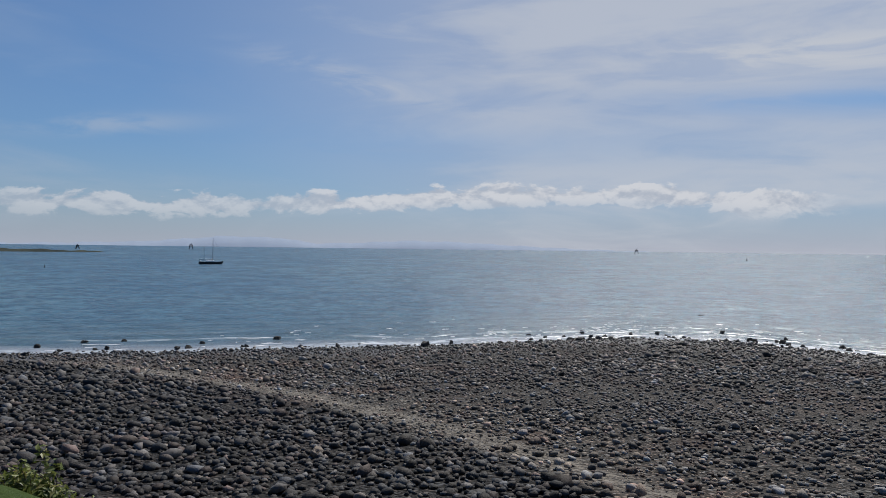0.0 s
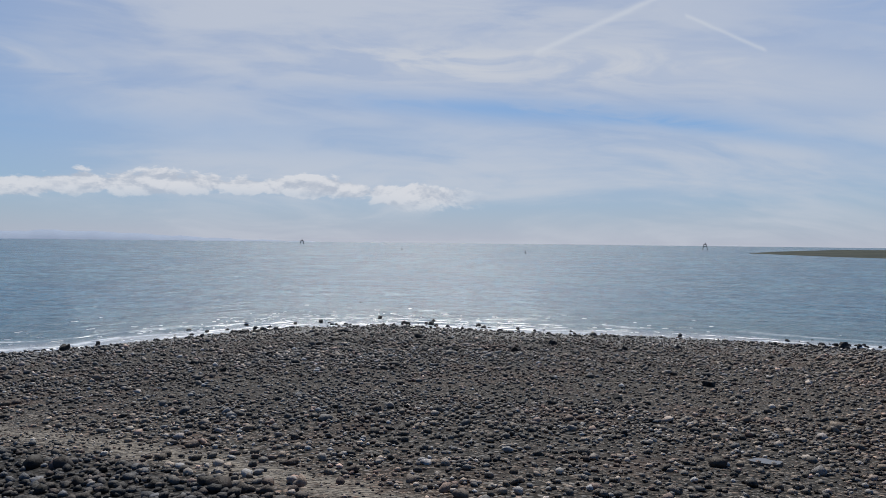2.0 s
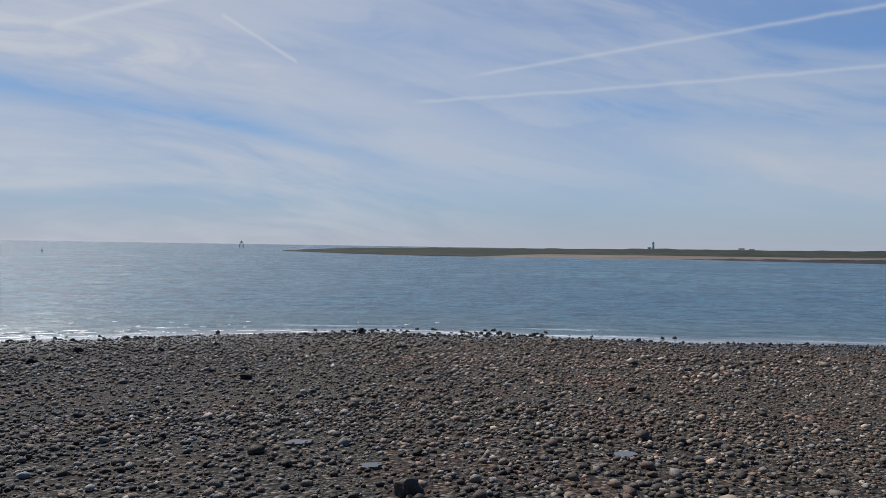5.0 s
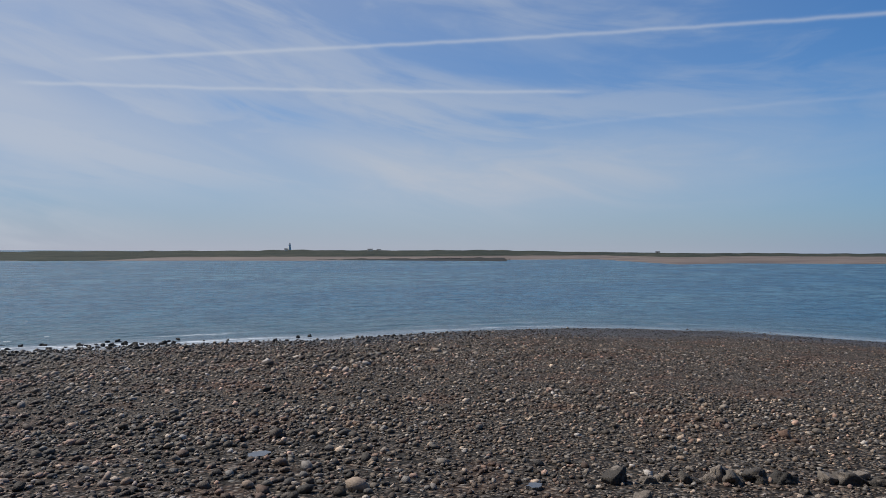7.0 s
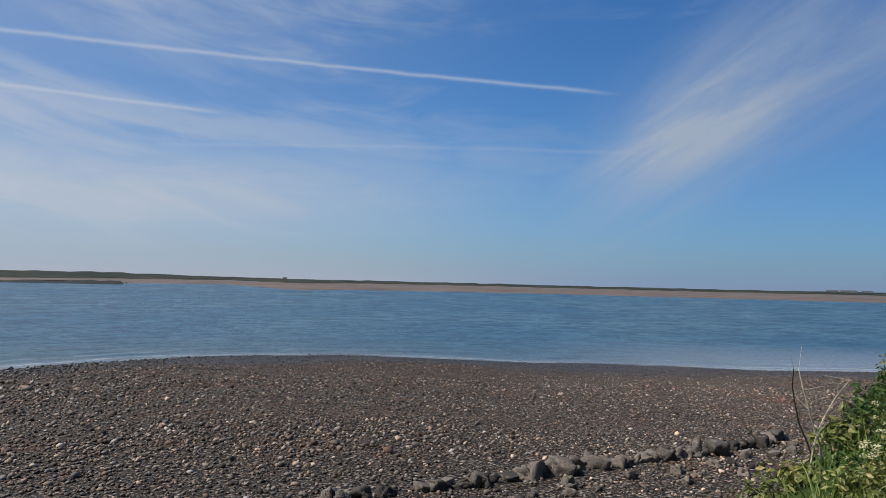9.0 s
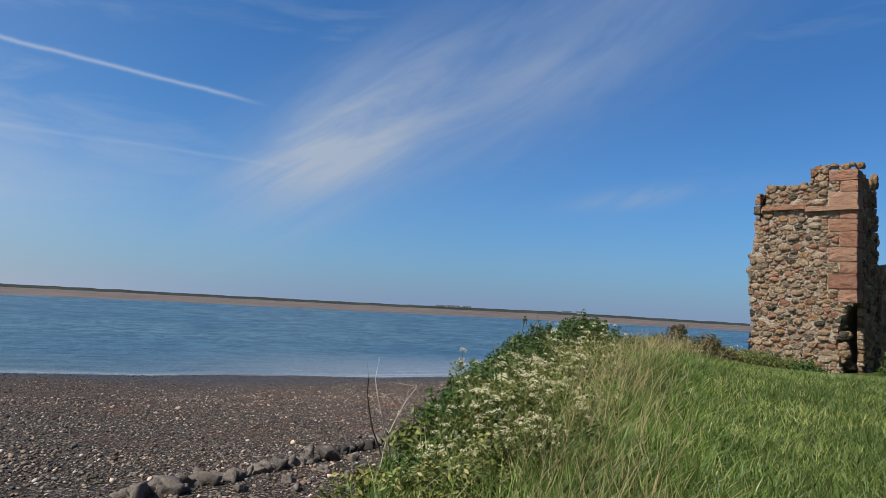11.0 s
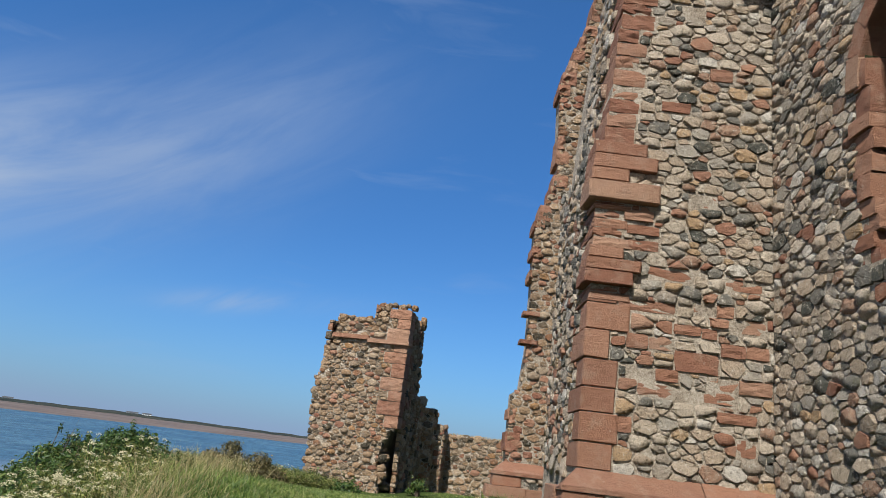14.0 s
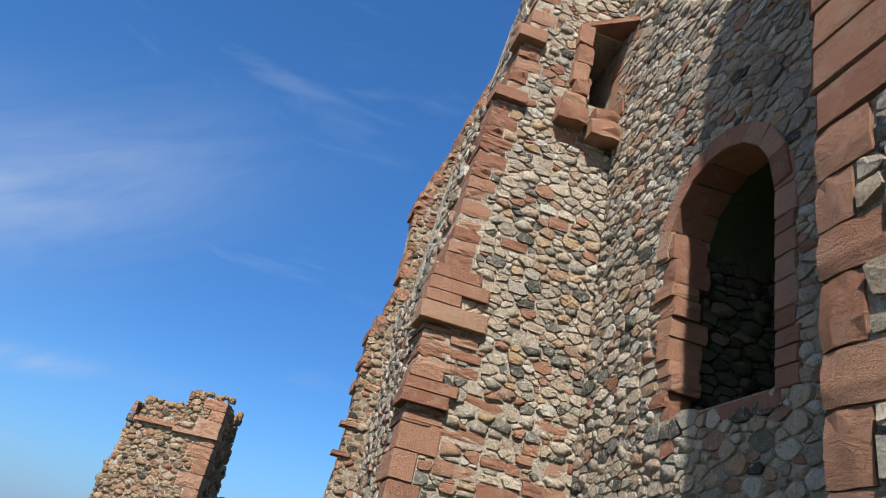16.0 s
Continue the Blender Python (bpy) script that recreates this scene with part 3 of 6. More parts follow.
def box(bm, x0, x1, y0, y1, z0, z1, bevel=0.0):
    v = [bm.verts.new((x, y, z)) for z in (z0, z1) for x, y in ((x0, y0), (x1, y0), (x1, y1), (x0, y1))]
    fs = [bm.faces.new([v[i] for i in q]) for q in ((3, 2, 1, 0), (4, 5, 6, 7), (0, 1, 5, 4), (1, 2, 6, 5), (2, 3, 7, 6), (3, 0, 4, 7))]
    if bevel:
        bmesh.ops.bevel(bm, geom=list({e for f in fs for e in f.edges}), offset=bevel, segments=1, affect="EDGES")
    return bm


def rod(bm, a, b, r0, r1=None, sides=7):
    a, b = Vector(a), Vector(b)
    r1 = r0 if r1 is None else r1
    q = (b - a).to_track_quat("Z", "Y")
    rings = []
    for c, r in ((a, r0), (b, r1)):
        rings.append([bm.verts.new(c + q @ Vector((r * math.cos(k * math.tau / sides), r * math.sin(k * math.tau / sides), 0))) for k in range(sides)])
    for k in range(sides):
        bm.faces.new((rings[0][k], rings[0][(k + 1) % sides], rings[1][(k + 1) % sides], rings[1][k]))
    bm.faces.new(rings[0][::-1])
    bm.faces.new(rings[1])
    return bm


def tube(bm, points, r0, r1, sides=5):
    """One bent, tapering stem through the points."""
    rings = []
    for k, p in enumerate(points):
        q = (points[min(k + 1, len(points) - 1)] - points[max(k - 1, 0)]).to_track_quat("Z", "Y")
        r = r0 + (r1 - r0) * k / (len(points) - 1)
        rings.append([bm.verts.new(p + q @ Vector((r * math.cos(i * math.tau / sides), r * math.sin(i * math.tau / sides), 0))) for i in range(sides)])
    for a, b in zip(rings, rings[1:]):
        for i in range(sides):
            bm.faces.new((a[i], a[(i + 1) % sides], b[(i + 1) % sides], b[i]))
    bm.faces.new(rings[-1])
    return bm


def polar(az, r):
    return -r * math.sin(radians(az)), r * math.cos(radians(az))


# ---- the lie of the land ----
AZ = np.array([-180, -152, -141, -137, -133, -128, -123, -118, -115.5, -112, -106.7, -98, -50, 0, 40, 60, 66, 72, 90, 130, 180.0])
BRINK = np.array([60, 60, 40, 24, 17, 13.5, 11.6, 7.5, 5.3, 4.3, 3.5, 3.3, 3.2, 3.2, 3.3, 3.5, 3.8, 4.8, 14, 40, 60.0])
FOOT = np.array([95, 90, 60, 36, 26, 20, 17.0, 13.0, 11, 9.8, 9.0, 8.8, 8.6, 8.6, 8.8, 9, 9.4, 11, 22, 60, 95.0])
SHORE_AZ = np.array([-180, -150, -130, -116, -108, -104, -90, -77, -64, -50, -45, -33, -13, 0, 8, 15, 22, 30, 38, 50, 58, 69, 80, 130, 180.0])
SHORE = np.array([140, 115, 95, 81.5, 75, 73, 69.6, 72.6, 70.2, 62.9, 60.6, 59.4, 60, 60, 60.6, 63.6, 63.2, 58, 54.2, 53.4, 53, 56, 62, 100, 140.0])


def smooth(t):
    t = np.clip(t, 0, 1)
    return t * t * (3 - 2 * t)


def shore(az):
    return np.interp(az, SHORE_AZ, SHORE)


def ground(x, y):
    """Height of the ground at x, y (arrays)."""
    x, y = np.asarray(x, float), np.asarray(y, float)
    az, r = np.degrees(np.arctan2(-x, y)), np.hypot(x, y)
    v = 0.602 * x - 0.799 * y
    top = 5.95 + 0.95 * smooth(v / 11.5) - 0.38 * smooth((v - 12) / 8) + 0.05 * np.sin(x * 0.9) * np.sin(y * 0.8 + 1)
    b, f, s = np.interp(az, AZ, BRINK), np.interp(az, AZ, FOOT), shore(az)
    k = (r - b) / (f - b)
    bank = top + (3.15 - top) * smooth(k)
    beach = 3.15 * np.clip(1 - (r - f) / np.maximum(s - f, 1), -1.2, 1)
    beach = beach + 0.10 * np.sin(x * 0.23 + 1.0) * np.sin(y * 0.19) * smooth((r - f) / 8) * smooth((s - r) / 15 + 0.3)
    return np.where(r < f, bank, beach)


def gz(x, y):
    return float(ground(x, y))


def ring_mesh(name, radii, azs, height, mat, smooth_faces=True):
    rr, aa = np.meshgrid(radii, np.radians(azs), indexing="ij")
    x, y = -rr * np.sin(aa), rr * np.cos(aa)
    z = height(x, y)
    nr, na = rr.shape
    i = np.arange(nr * na).reshape(nr, na)
    f = np.stack([i[:-1, :-1], i[1:, :-1], i[1:, 1:], i[:-1, 1:]], -1).reshape(-1, 4)
    return mesh_object(name, np.stack([x, y, z], -1), f, mat, smooth_faces)


ground_ob = tagged(ring_mesh("ground", np.concatenate([[0.01], np.arange(0.5, 30, 0.4), np.arange(30, 90, 0.8), [95, 105, 120, 150, 220, 400, 1000, 4900]]), np.linspace(-180, 180, 361),
                             lambda x, y: np.maximum(ground(x, y), -3.5), SHINGLE), "dark grey shingle and silt of the shore", "ground", kind="structure")
ground_ob.data.materials.append(TURF)
cen = np.empty(len(ground_ob.data.polygons) * 3, np.float32)
ground_ob.data.polygons.foreach_get("center", cen)
cen = cen.reshape(-1, 3)
caz, crr = np.degrees(np.arctan2(-cen[:, 0], cen[:, 1])), np.hypot(cen[:, 0], cen[:, 1])
ground_ob.data.polygons.foreach_set("material_index", (crr < np.interp(caz, AZ, BRINK) * 0.55 + np.interp(caz, AZ, FOOT) * 0.45).astype(np.int32))


def swell(x, y):
    az, r = np.degrees(np.arctan2(-x, y)), np.hypot(x, y)
    d = r - shore(az)
    ph = d * 1.1 + 2.2 * np.sin(az * 0.14) + 1.3 * np.sin(az * 0.41 + 1)
    return (0.085 * np.sin(ph) ** 3 + 0.03 * np.sin(d * 2.9 + az * 0.5)) * np.exp(-np.abs(d - 4) / 20) * (d > -6)


sea_radii = np.concatenate([np.arange(48, 100, 0.35), np.geomspace(100, 4950, 60)])
sea = tagged(ring_mesh("water", sea_radii, np.linspace(-135, 90, 451), swell, SEA), "calm blue-green sea with small ripples", "water", kind="structure")
sea_at = np.empty(len(sea.data.vertices) * 3, np.float32)
sea.data.vertices.foreach_get("co", sea_at)
sea_at = sea_at.reshape(-1, 3)
sea_az = np.degrees(np.arctan2(-sea_at[:, 0], sea_at[:, 1]))
for key, values in (("offshore", np.hypot(sea_at[:, 0], sea_at[:, 1]) - shore(sea_az)), ("along", np.radians(sea_az) * 60)):
    sea.data.attributes.new(key, "FLOAT", "POINT").data.foreach_set("value", values.astype(np.float32))

# far low shore across the channel: azimuth, elevation of its waterline and of its skyline as seen from the point
LAND_AZ = np.array([-160, -134, -121, -104, -88, -76, -72, -66, -57, -50, -42, -34.6, -24, -18, -14, -12.5])
LAND_WL = np.array([-0.60, -0.60, -0.63, -0.70, -0.74, -0.82, -0.95, -0.60, -0.70, -0.76, -0.82, -0.82, -0.84, -0.75, -0.64, -0.60])
LAND_TOP = np.array([-0.02, -0.02, 0.08, -0.02, -0.04, -0.05, -0.07, -0.04, 0.10, 0.03, 0.03, -0.09, -0.16, -0.26, -0.45, -0.58])


def far_shore():
    azs = np.arange(-160, -12.4, 0.25)
    wl, top = np.interp(azs, LAND_AZ, LAND_WL), np.interp(azs, LAND_AZ, LAND_TOP)
    rng = np.random.default_rng(5)
    rough = np.interp(azs, np.arange(-161, -11, 0.7), rng.normal(0, 0.018, 215)[:len(np.arange(-161, -11, 0.7))])
    top = top + rough * smooth((-16 - azs) / 8)
    r0 = 7.5 / np.tan(np.radians(-wl))
    slim = 0.03 + 0.97 * smooth((-12.4 - azs) / 9)
    r2 = r0 * (1 + slim)
    zt = 7.5 + r2 * np.tan(np.radians(top))
    share = 0.52 - 0.30 * smooth((azs + 82) / 30)
    share = np.where(azs > -34, share * (1 - smooth((azs + 34) / 7)), share)
    top = np.maximum(zt, 0.5)
    for name, mat, label in (("sand_flat", SAND, "low tide sand flats across the channel"), ("far_land", DUNES, "low green dune land on the far shore")):
        rows = []
        for a, r, z, s, k in zip(azs, r0, top, share, slim):
            split_at = 1.0 + 0.75 * s / 0.6
            cuts = ((0.97, -0.4), (1.0, 0.0), (1 + (split_at - 1) * 0.5, z * s * 0.42), (split_at + 0.02, z * s)) if name == "sand_flat" else ((split_at, z * s - 0.15), (split_at + 0.06, z * s + (z - z * s) * 0.25), (max(split_at + 0.12, 1.7), z * s + (z - z * s) * 0.7), (1.9, z * 0.95), (2.0, z), (2.6, z * 0.3))
            rows.append([(-r * (1 + (q - 1) * k) * math.sin(radians(a)), r * (1 + (q - 1) * k) * math.cos(radians(a)), hh) for q, hh in cuts])
        v = np.array(rows)
        na, nc = v.shape[:2]
        i = np.arange(na * nc).reshape(na, nc)
        f = np.stack([i[:-1, :-1], i[1:, :-1], i[1:, 1:], i[:-1, 1:]], -1).reshape(-1, 4)
        tagged(mesh_object(name, v, f, mat, True), label, "land", kind="structure")


far_shore()


def ridge(name, rows, dist, mat, label, category):
    a = np.arange(rows[0][0], rows[-1][0], -0.3)
    t = np.interp(-a, [-q[0] for q in rows], [q[1] for q in rows]) + 0.03 * np.sin(a * 2.1) + 0.02 * np.sin(a * 5.3 + 1)
    v = []
    for az, e in zip(a, t):
        for rr, zz in ((dist, -2), (dist * 1.03, 7.5 + dist * math.tan(radians(e))), (dist * 1.06, -2)):
            v.append((*polar(az, rr), zz))
    i = np.arange(len(v)).reshape(-1, 3)
    f = np.stack([i[:-1, :-1], i[1:, :-1], i[1:, 1:], i[:-1, 1:]], -1).reshape(-1, 4)
    return tagged(mesh_object(name, v, f, mat, True), label, category, kind="structure")


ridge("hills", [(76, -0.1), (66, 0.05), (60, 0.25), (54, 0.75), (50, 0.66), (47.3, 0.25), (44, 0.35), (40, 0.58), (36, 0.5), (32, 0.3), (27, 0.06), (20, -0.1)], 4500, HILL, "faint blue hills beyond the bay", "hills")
ridge("sand_spit", [(90, -0.38), (72, -0.34), (68, -0.4), (64.4, -0.5), (61.5, -0.62)], 700, DUNES, "low dark sand spit on the water", "land")

ridge("rock_scar", [(-43.6, -0.78), (-46, -0.68), (-50, -0.64), (-55.5, -0.60), (-56.5, -0.53), (-58.6, -0.52), (-59.0, -0.80)], 540, DARKROCK, "dark weed-grown rock scar at the far waterline", "rocks")

# ---- castle ----
AXIS = 37.0
CU, CV = Vector((-math.sin(radians(127)), math.cos(radians(127)), 0)), Vector((-math.sin(radians(217)), math.cos(radians(217)), 0))


def cp(u, v, z):
    return CU * u + CV * v + Vector((0, 0, z))


def core(name, boxes, mat, label="", parent=None, frame_u=CU, frame_v=CV, origin=Vector((0, 0, 0))):
    bm = bmesh.new()
    for u0, u1, v0, v1, z0, z1 in boxes:
        box(bm, u0, u1, v0, v1, z0, z1)
    m = Matrix((frame_u, frame_v, Vector((0, 0, 1)))).transposed().to_4x4()
    bm.transform(Matrix.Translation(origin) @ m)
    return part(name, bm, mat, parent, label)


UP = Vector((0, 0, 1))


def world_of(ob):
    m = ob.matrix_basis.copy()
    while ob.parent:
        ob = ob.parent
        m = ob.matrix_basis @ m
    return m


def stone_mesh(name, mat, seed, power, rough, smooth_faces=True, sides=8):
    """A stone with an irregular many-sided face, in a unit box: x along the wall, y out of it, z up."""
    rng = random.Random(seed)
    bm = bmesh.new()
    rim = []
    for k in range(sides):
        a = (k + rng.uniform(-0.28, 0.28)) * math.tau / sides
        c, s = math.cos(a), math.sin(a)
        q = 0.5 / (abs(c) ** power + abs(s) ** power) ** (1 / power) * (1 - rough * rng.random())
        rim.append((c * q, s * q))
    tip = Vector((rng.uniform(-0.12, 0.12), 0.5, rng.uniform(-0.12, 0.12)))
    face = [(x * rng.uniform(0.66, 0.84), 0.40 + rng.uniform(-0.10, 0.09), z * rng.uniform(0.66, 0.84)) for x, z in rim]
    edge = [(x, 0.20 + rng.uniform(-0.10, 0.10), z) for x, z in rim]
    back = [(x * 0.9, -0.5, z * 0.9) for x, z in rim]
    rings = [[bm.verts.new(p) for p in r] for r in (back, edge, face)]
    for a, b in zip(rings, rings[1:]):
        for k in range(sides):
            bm.faces.new((a[k], a[(k + 1) % sides], b[(k + 1) % sides], b[k]))
    top = bm.verts.new(tip)
    for k in range(sides):
        bm.faces.new((rings[2][k], rings[2][(k + 1) % sides], top))
    bmesh.ops.recalc_face_normals(bm, faces=bm.faces)
    bmesh.ops.triangulate(bm, faces=bm.faces)
    me = bpy.data.meshes.new(name)
    for f in bm.faces:
        f.smooth = smooth_faces
    bm.to_mesh(me)
    bm.free()
    me.materials.append(mat)
    return me


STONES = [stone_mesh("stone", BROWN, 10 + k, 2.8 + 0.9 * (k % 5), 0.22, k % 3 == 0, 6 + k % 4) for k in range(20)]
REDS = [stone_mesh("red_stone", SANDSTONE, 40 + k, 6.0, 0.12, False) for k in range(6)]


def ragged_mesh(seed, rough):
    """A weathered block, its faces eaten away unevenly."""
    bm = box(bmesh.new(), -0.5, 0.5, -0.5, 0.5, -0.5, 0.5)
    bmesh.ops.subdivide_edges(bm, edges=bm.edges[:], cuts=2, use_grid_fill=True)
    off = Vector((seed * 3.1, 0, 7))
    for v in bm.verts:
        c = v.co.copy()
        round_ = 0.10 * max(0.0, c.length - 0.62)
        v.co = c * (1 - round_ * 2) + Vector((noise.noise(c * 2.3 + off) * 0.5, noise.noise(c * 2.9 + off * 2), noise.noise(c * 2.6 - off))) * rough
    bmesh.ops.triangulate(bm, faces=bm.faces)
    me = bpy.data.meshes.new("block")
    bm.to_mesh(me)
    bm.free()
    me.materials.append(SANDSTONE)
    return me


def block_mesh(seed):
    rng = random.Random(seed)
    bm = box(bmesh.new(), -0.5, 0.5, -0.5, 0.5, -0.5, 0.5, 0.035)
    off = Vector((rng.uniform(0, 90), 0, 0))
    for v in bm.verts:
        v.co += noise.noise_vector(v.co * 2.0 + off) * 0.035
    me = bpy.data.meshes.new("quoin")
    bm.to_mesh(me)
    bm.free()
    me.materials.append(SANDSTONE)
    return me


BLOCKS = [block_mesh(70 + k) for k in range(6)]
RAGGED = [ragged_mesh(k, 0.10) for k in range(9)]
WORN = [ragged_mesh(20 + k, 0.065) for k in range(9)]
PITTED = [ragged_mesh(40 + k, 0.045) for k in range(6)]


def cut(poly, x, z, nx, nz, far):
    """The part of a polygon within far of (x, z) in the direction (nx, nz)."""
    out = []
    side = [(q[0] - x) * nx + (q[1] - z) * nz - far for q in poly]
    for k, q in enumerate(poly):
        p, sp, sq = poly[k - 1], side[k - 1], side[k]
        if (sp < 0) != (sq < 0):
            t = sp / (sp - sq)
            out.append((p[0] + (q[0] - p[0]) * t, p[1] + (q[1] - p[1]) * t))
        if sq < 0:
            out.append(q)
    return out


def fitted_stone(poly, rng, proud, kind):
    """A stone bedded in the wall, its face a polygon with blunted corners: points, triangles, smooth or not, its kind of stone."""
    worn = rng.uniform(0.05, 0.18)
    rim = []
    for k, q in enumerate(poly):
        p, w = poly[k - 1], poly[(k + 1) % len(poly)]
        if math.hypot(p[0] - q[0], p[1] - q[1]) < 0.012:
            continue
        rim += [(q[0] + (p[0] - q[0]) * worn, q[1] + (p[1] - q[1]) * worn), (q[0] + (w[0] - q[0]) * worn, q[1] + (w[1] - q[1]) * worn)]
    m = len(rim)
    tx, tz = rng.uniform(-0.12, 0.12), rng.uniform(-0.12, 0.12)
    f0 = rng.uniform(0.80, 0.93)
    co = [(x, -0.09, z) for x, z in rim]
    co += [(x * (f := f0 * rng.uniform(0.93, 1.07)), proud * rng.uniform(0.55, 1.0) + x * tx + z * tz, z * f) for x, z in rim]
    co.append((0, proud * rng.uniform(0.85, 1.12), 0))
    tri = []
    for k in range(m):
        q = (k + 1) % m
        tri += [(q, k, m + k), (q, m + k, m + q), (m + q, m + k, 2 * m)]
    return np.array(co, np.float32), np.array(tri, np.int32), rng.random() < 0.3, kind


class Masonry:
    """Gathers the stones of one piece of wall; those nearest the lawn become parts, the rest one joined mesh."""

    def __init__(self, parent, seed, stone=RUBBLE):
        self.parent, self.rng, self.all, self.stone = parent, random.Random(seed), [], stone

    def lay(self, name, me, at, a, n, size, tilt=0.0):
        turn = Matrix((a, n, UP)).transposed() @ Euler((0, tilt, 0)).to_matrix()
        m = Matrix.Translation(at) @ turn.to_4x4() @ Matrix.Diagonal((*size, 1))
        self.all.append((name, me, m))

    def rubble(self, o, a, n, z0, z1, span, keep_out=None, red=None, low=0.055, high=0.20, deep=0.05, taken=(), shaded=False):
        """Fitted random rubble over a face: o its corner, a along it, n out of it; span(z) gives where a course starts and ends.
        Stones of mixed size are packed first, large before small, and then grown until they meet their neighbours."""
        rng, squash = self.rng, 1.6
        lo, hi = min(span(z0 + (z1 - z0) * k / 12)[0] for k in range(13)), max(span(z0 + (z1 - z0) * k / 12)[1] for k in range(13))
        area = (hi - lo) * (z1 - z0)
        px, pz, pr = np.zeros(9000), np.zeros(9000), np.zeros(9000)
        count = 0
        for share, r0, r1 in ((16, 0.72, 1.0), (60, 0.48, 0.75), (150, 0.32, 0.5), (160, 0.22, 0.32)):
            for _ in range(int(area * share * 1.2 * (0.2 / high) ** 1.3)):
                z, r = rng.uniform(z0, z1), high * rng.uniform(r0, r1)
                if r < low:
                    continue
                s, e = span(z)
                if e - s < 0.05:
                    continue
                x = rng.uniform(s, e)
                if (keep_out and keep_out(x, z, r * 0.6)) or any(c0 - r * 0.35 < x < c1 + r * 0.35 and b0 - r * 0.25 < z < b1 + r * 0.25 for c0, c1, b0, b1 in taken):
                    continue
                if count and (((px[:count] - x) ** 2 + ((pz[:count] - z) * squash) ** 2) < (0.86 * (pr[:count] + r)) ** 2).any():
                    continue
                px[count], pz[count], pr[count] = x, z, r
                count += 1
        px, pz, pr = px[:count], pz[:count] * squash, pr[:count]
        for i in range(count):
            x, z, r = px[i], pz[i], pr[i]
            turn = rng.random()
            poly = [(x + 1.75 * r * math.cos((k + turn) * math.tau / 9), z + 1.75 * r * math.sin((k + turn) * math.tau / 9)) for k in range(9)]
            d2 = (px - x) ** 2 + (pz - z) ** 2
            for j in np.where(d2 < (1.8 * (pr + r)) ** 2)[0]:
                if j != i:
                    nx, nz = px[j] - x, pz[j] - z
                    d = math.hypot(nx, nz)
                    poly = cut(poly, x, z, nx / d, nz / d, (d * d - pr[j] ** 2 + r * r) / (2 * d) - rng.uniform(0.002, 0.011))
            poly = [(q[0], q[1] / squash) for q in poly]
            zc = z / squash
            s, e = span(zc)
            poly = cut(cut(poly, x, zc, -1, 0, x - s), x, zc, 1, 0, e - x)
            for c0, c1, b0, b1 in taken:
                if c0 - 2 * r < x < c1 + 2 * r and b0 - 2 * r < zc < b1 + 2 * r:
                    gap, ax, az_ = max((c0 - x, 1, 0), (x - c1, -1, 0), (b0 - zc, 0, 1), (zc - b1, 0, -1))
                    poly = cut(poly, x, zc, ax, az_, gap - 0.008)
            if len(poly) < 4 or (r < 0.09 and rng.random() < 0.10):
                continue
            isred = rng.random() < (red(x, zc) if red else 0.07)
            cx, cz = sum(q[0] for q in poly) / len(poly), sum(q[1] for q in poly) / len(poly)
            # kind 2 is the stone with the recess's shade in its colour
            stone = fitted_stone([(q[0] - cx, q[1] - cz) for q in poly], rng, deep * rng.uniform(0.45, 1.15) * min(1.0, r / 0.11), 2 if shaded else int(isred))
            self.lay("stone", stone, o + a * cx + UP * cz, a, n, (1, 1, 1))

    def block(self, u0, u1, v0, v1, z0, z1, a=CU, n=CV, o=Vector((0, 0, 0)), name="quoin", shapes=None):
        c = o + a * ((u0 + u1) / 2) + n * ((v0 + v1) / 2) + UP * ((z0 + z1) / 2)
        self.lay(name, self.rng.choice(shapes or BLOCKS), c, a, n, (u1 - u0, v1 - v0, z1 - z0))

    def finish(self, near, label="", most=290):
        quoins = [q for q in self.all if q[0] != "stone"]
        stones = sorted((q for q in self.all if q[0] == "stone"), key=lambda q: (q[2].translation - near).length)
        inv = world_of(self.parent).inverted()
        for name, me, m in quoins + stones[:most]:
            if isinstance(me, tuple):
                ob = mesh_object(name, me[0], me[1], (self.stone, SANDSTONE, MOSSY_SHADE)[me[3]], me[2])
            else:
                ob = new(name, me)
            ob.parent = self.parent
            ob.matrix_local = inv @ m
        vs, fs, mats, soft, k = [], [], [], [], 0
        for _, me, m in stones[most:]:
            if isinstance(me, tuple):
                co, tri, sm, mi = me
            else:
                co, tri = np.empty(len(me.vertices) * 3, np.float32), np.empty(len(me.polygons) * 3, np.int32)
                me.vertices.foreach_get("co", co)
                me.polygons.foreach_get("vertices", tri)
                co, tri, sm, mi = co.reshape(-1, 3), tri.reshape(-1, 3), False, me.materials[0] is SANDSTONE
            mm = np.array(m)
            vs.append(co @ mm[:3, :3].T + mm[:3, 3])
            fs.append(tri + k)
            mats.append(np.full(len(tri), int(mi), np.int32))
            soft.append(np.full(len(tri), sm))
            k += len(co)
        if vs:
            mi4 = np.array(inv)
            ob = mesh_object("rubble", np.concatenate(vs) @ mi4[:3, :3].T + mi4[:3, 3], np.concatenate(fs), self.stone, True)
            ob.data.materials.append(SANDSTONE)
            ob.data.materials.append(MOSSY_SHADE)
            ob.data.polygons.foreach_set("material_index", np.concatenate(mats))
            ob.data.polygons.foreach_set("use_smooth", np.concatenate(soft))
            ob.parent = self.parent
            tagged(ob, kind="stuff")


LAWN_POINT = Vector((0.2, -1.0, 9.5))
NU, NV = -CU, -CV
O3 = Vector((0, 0, 0))
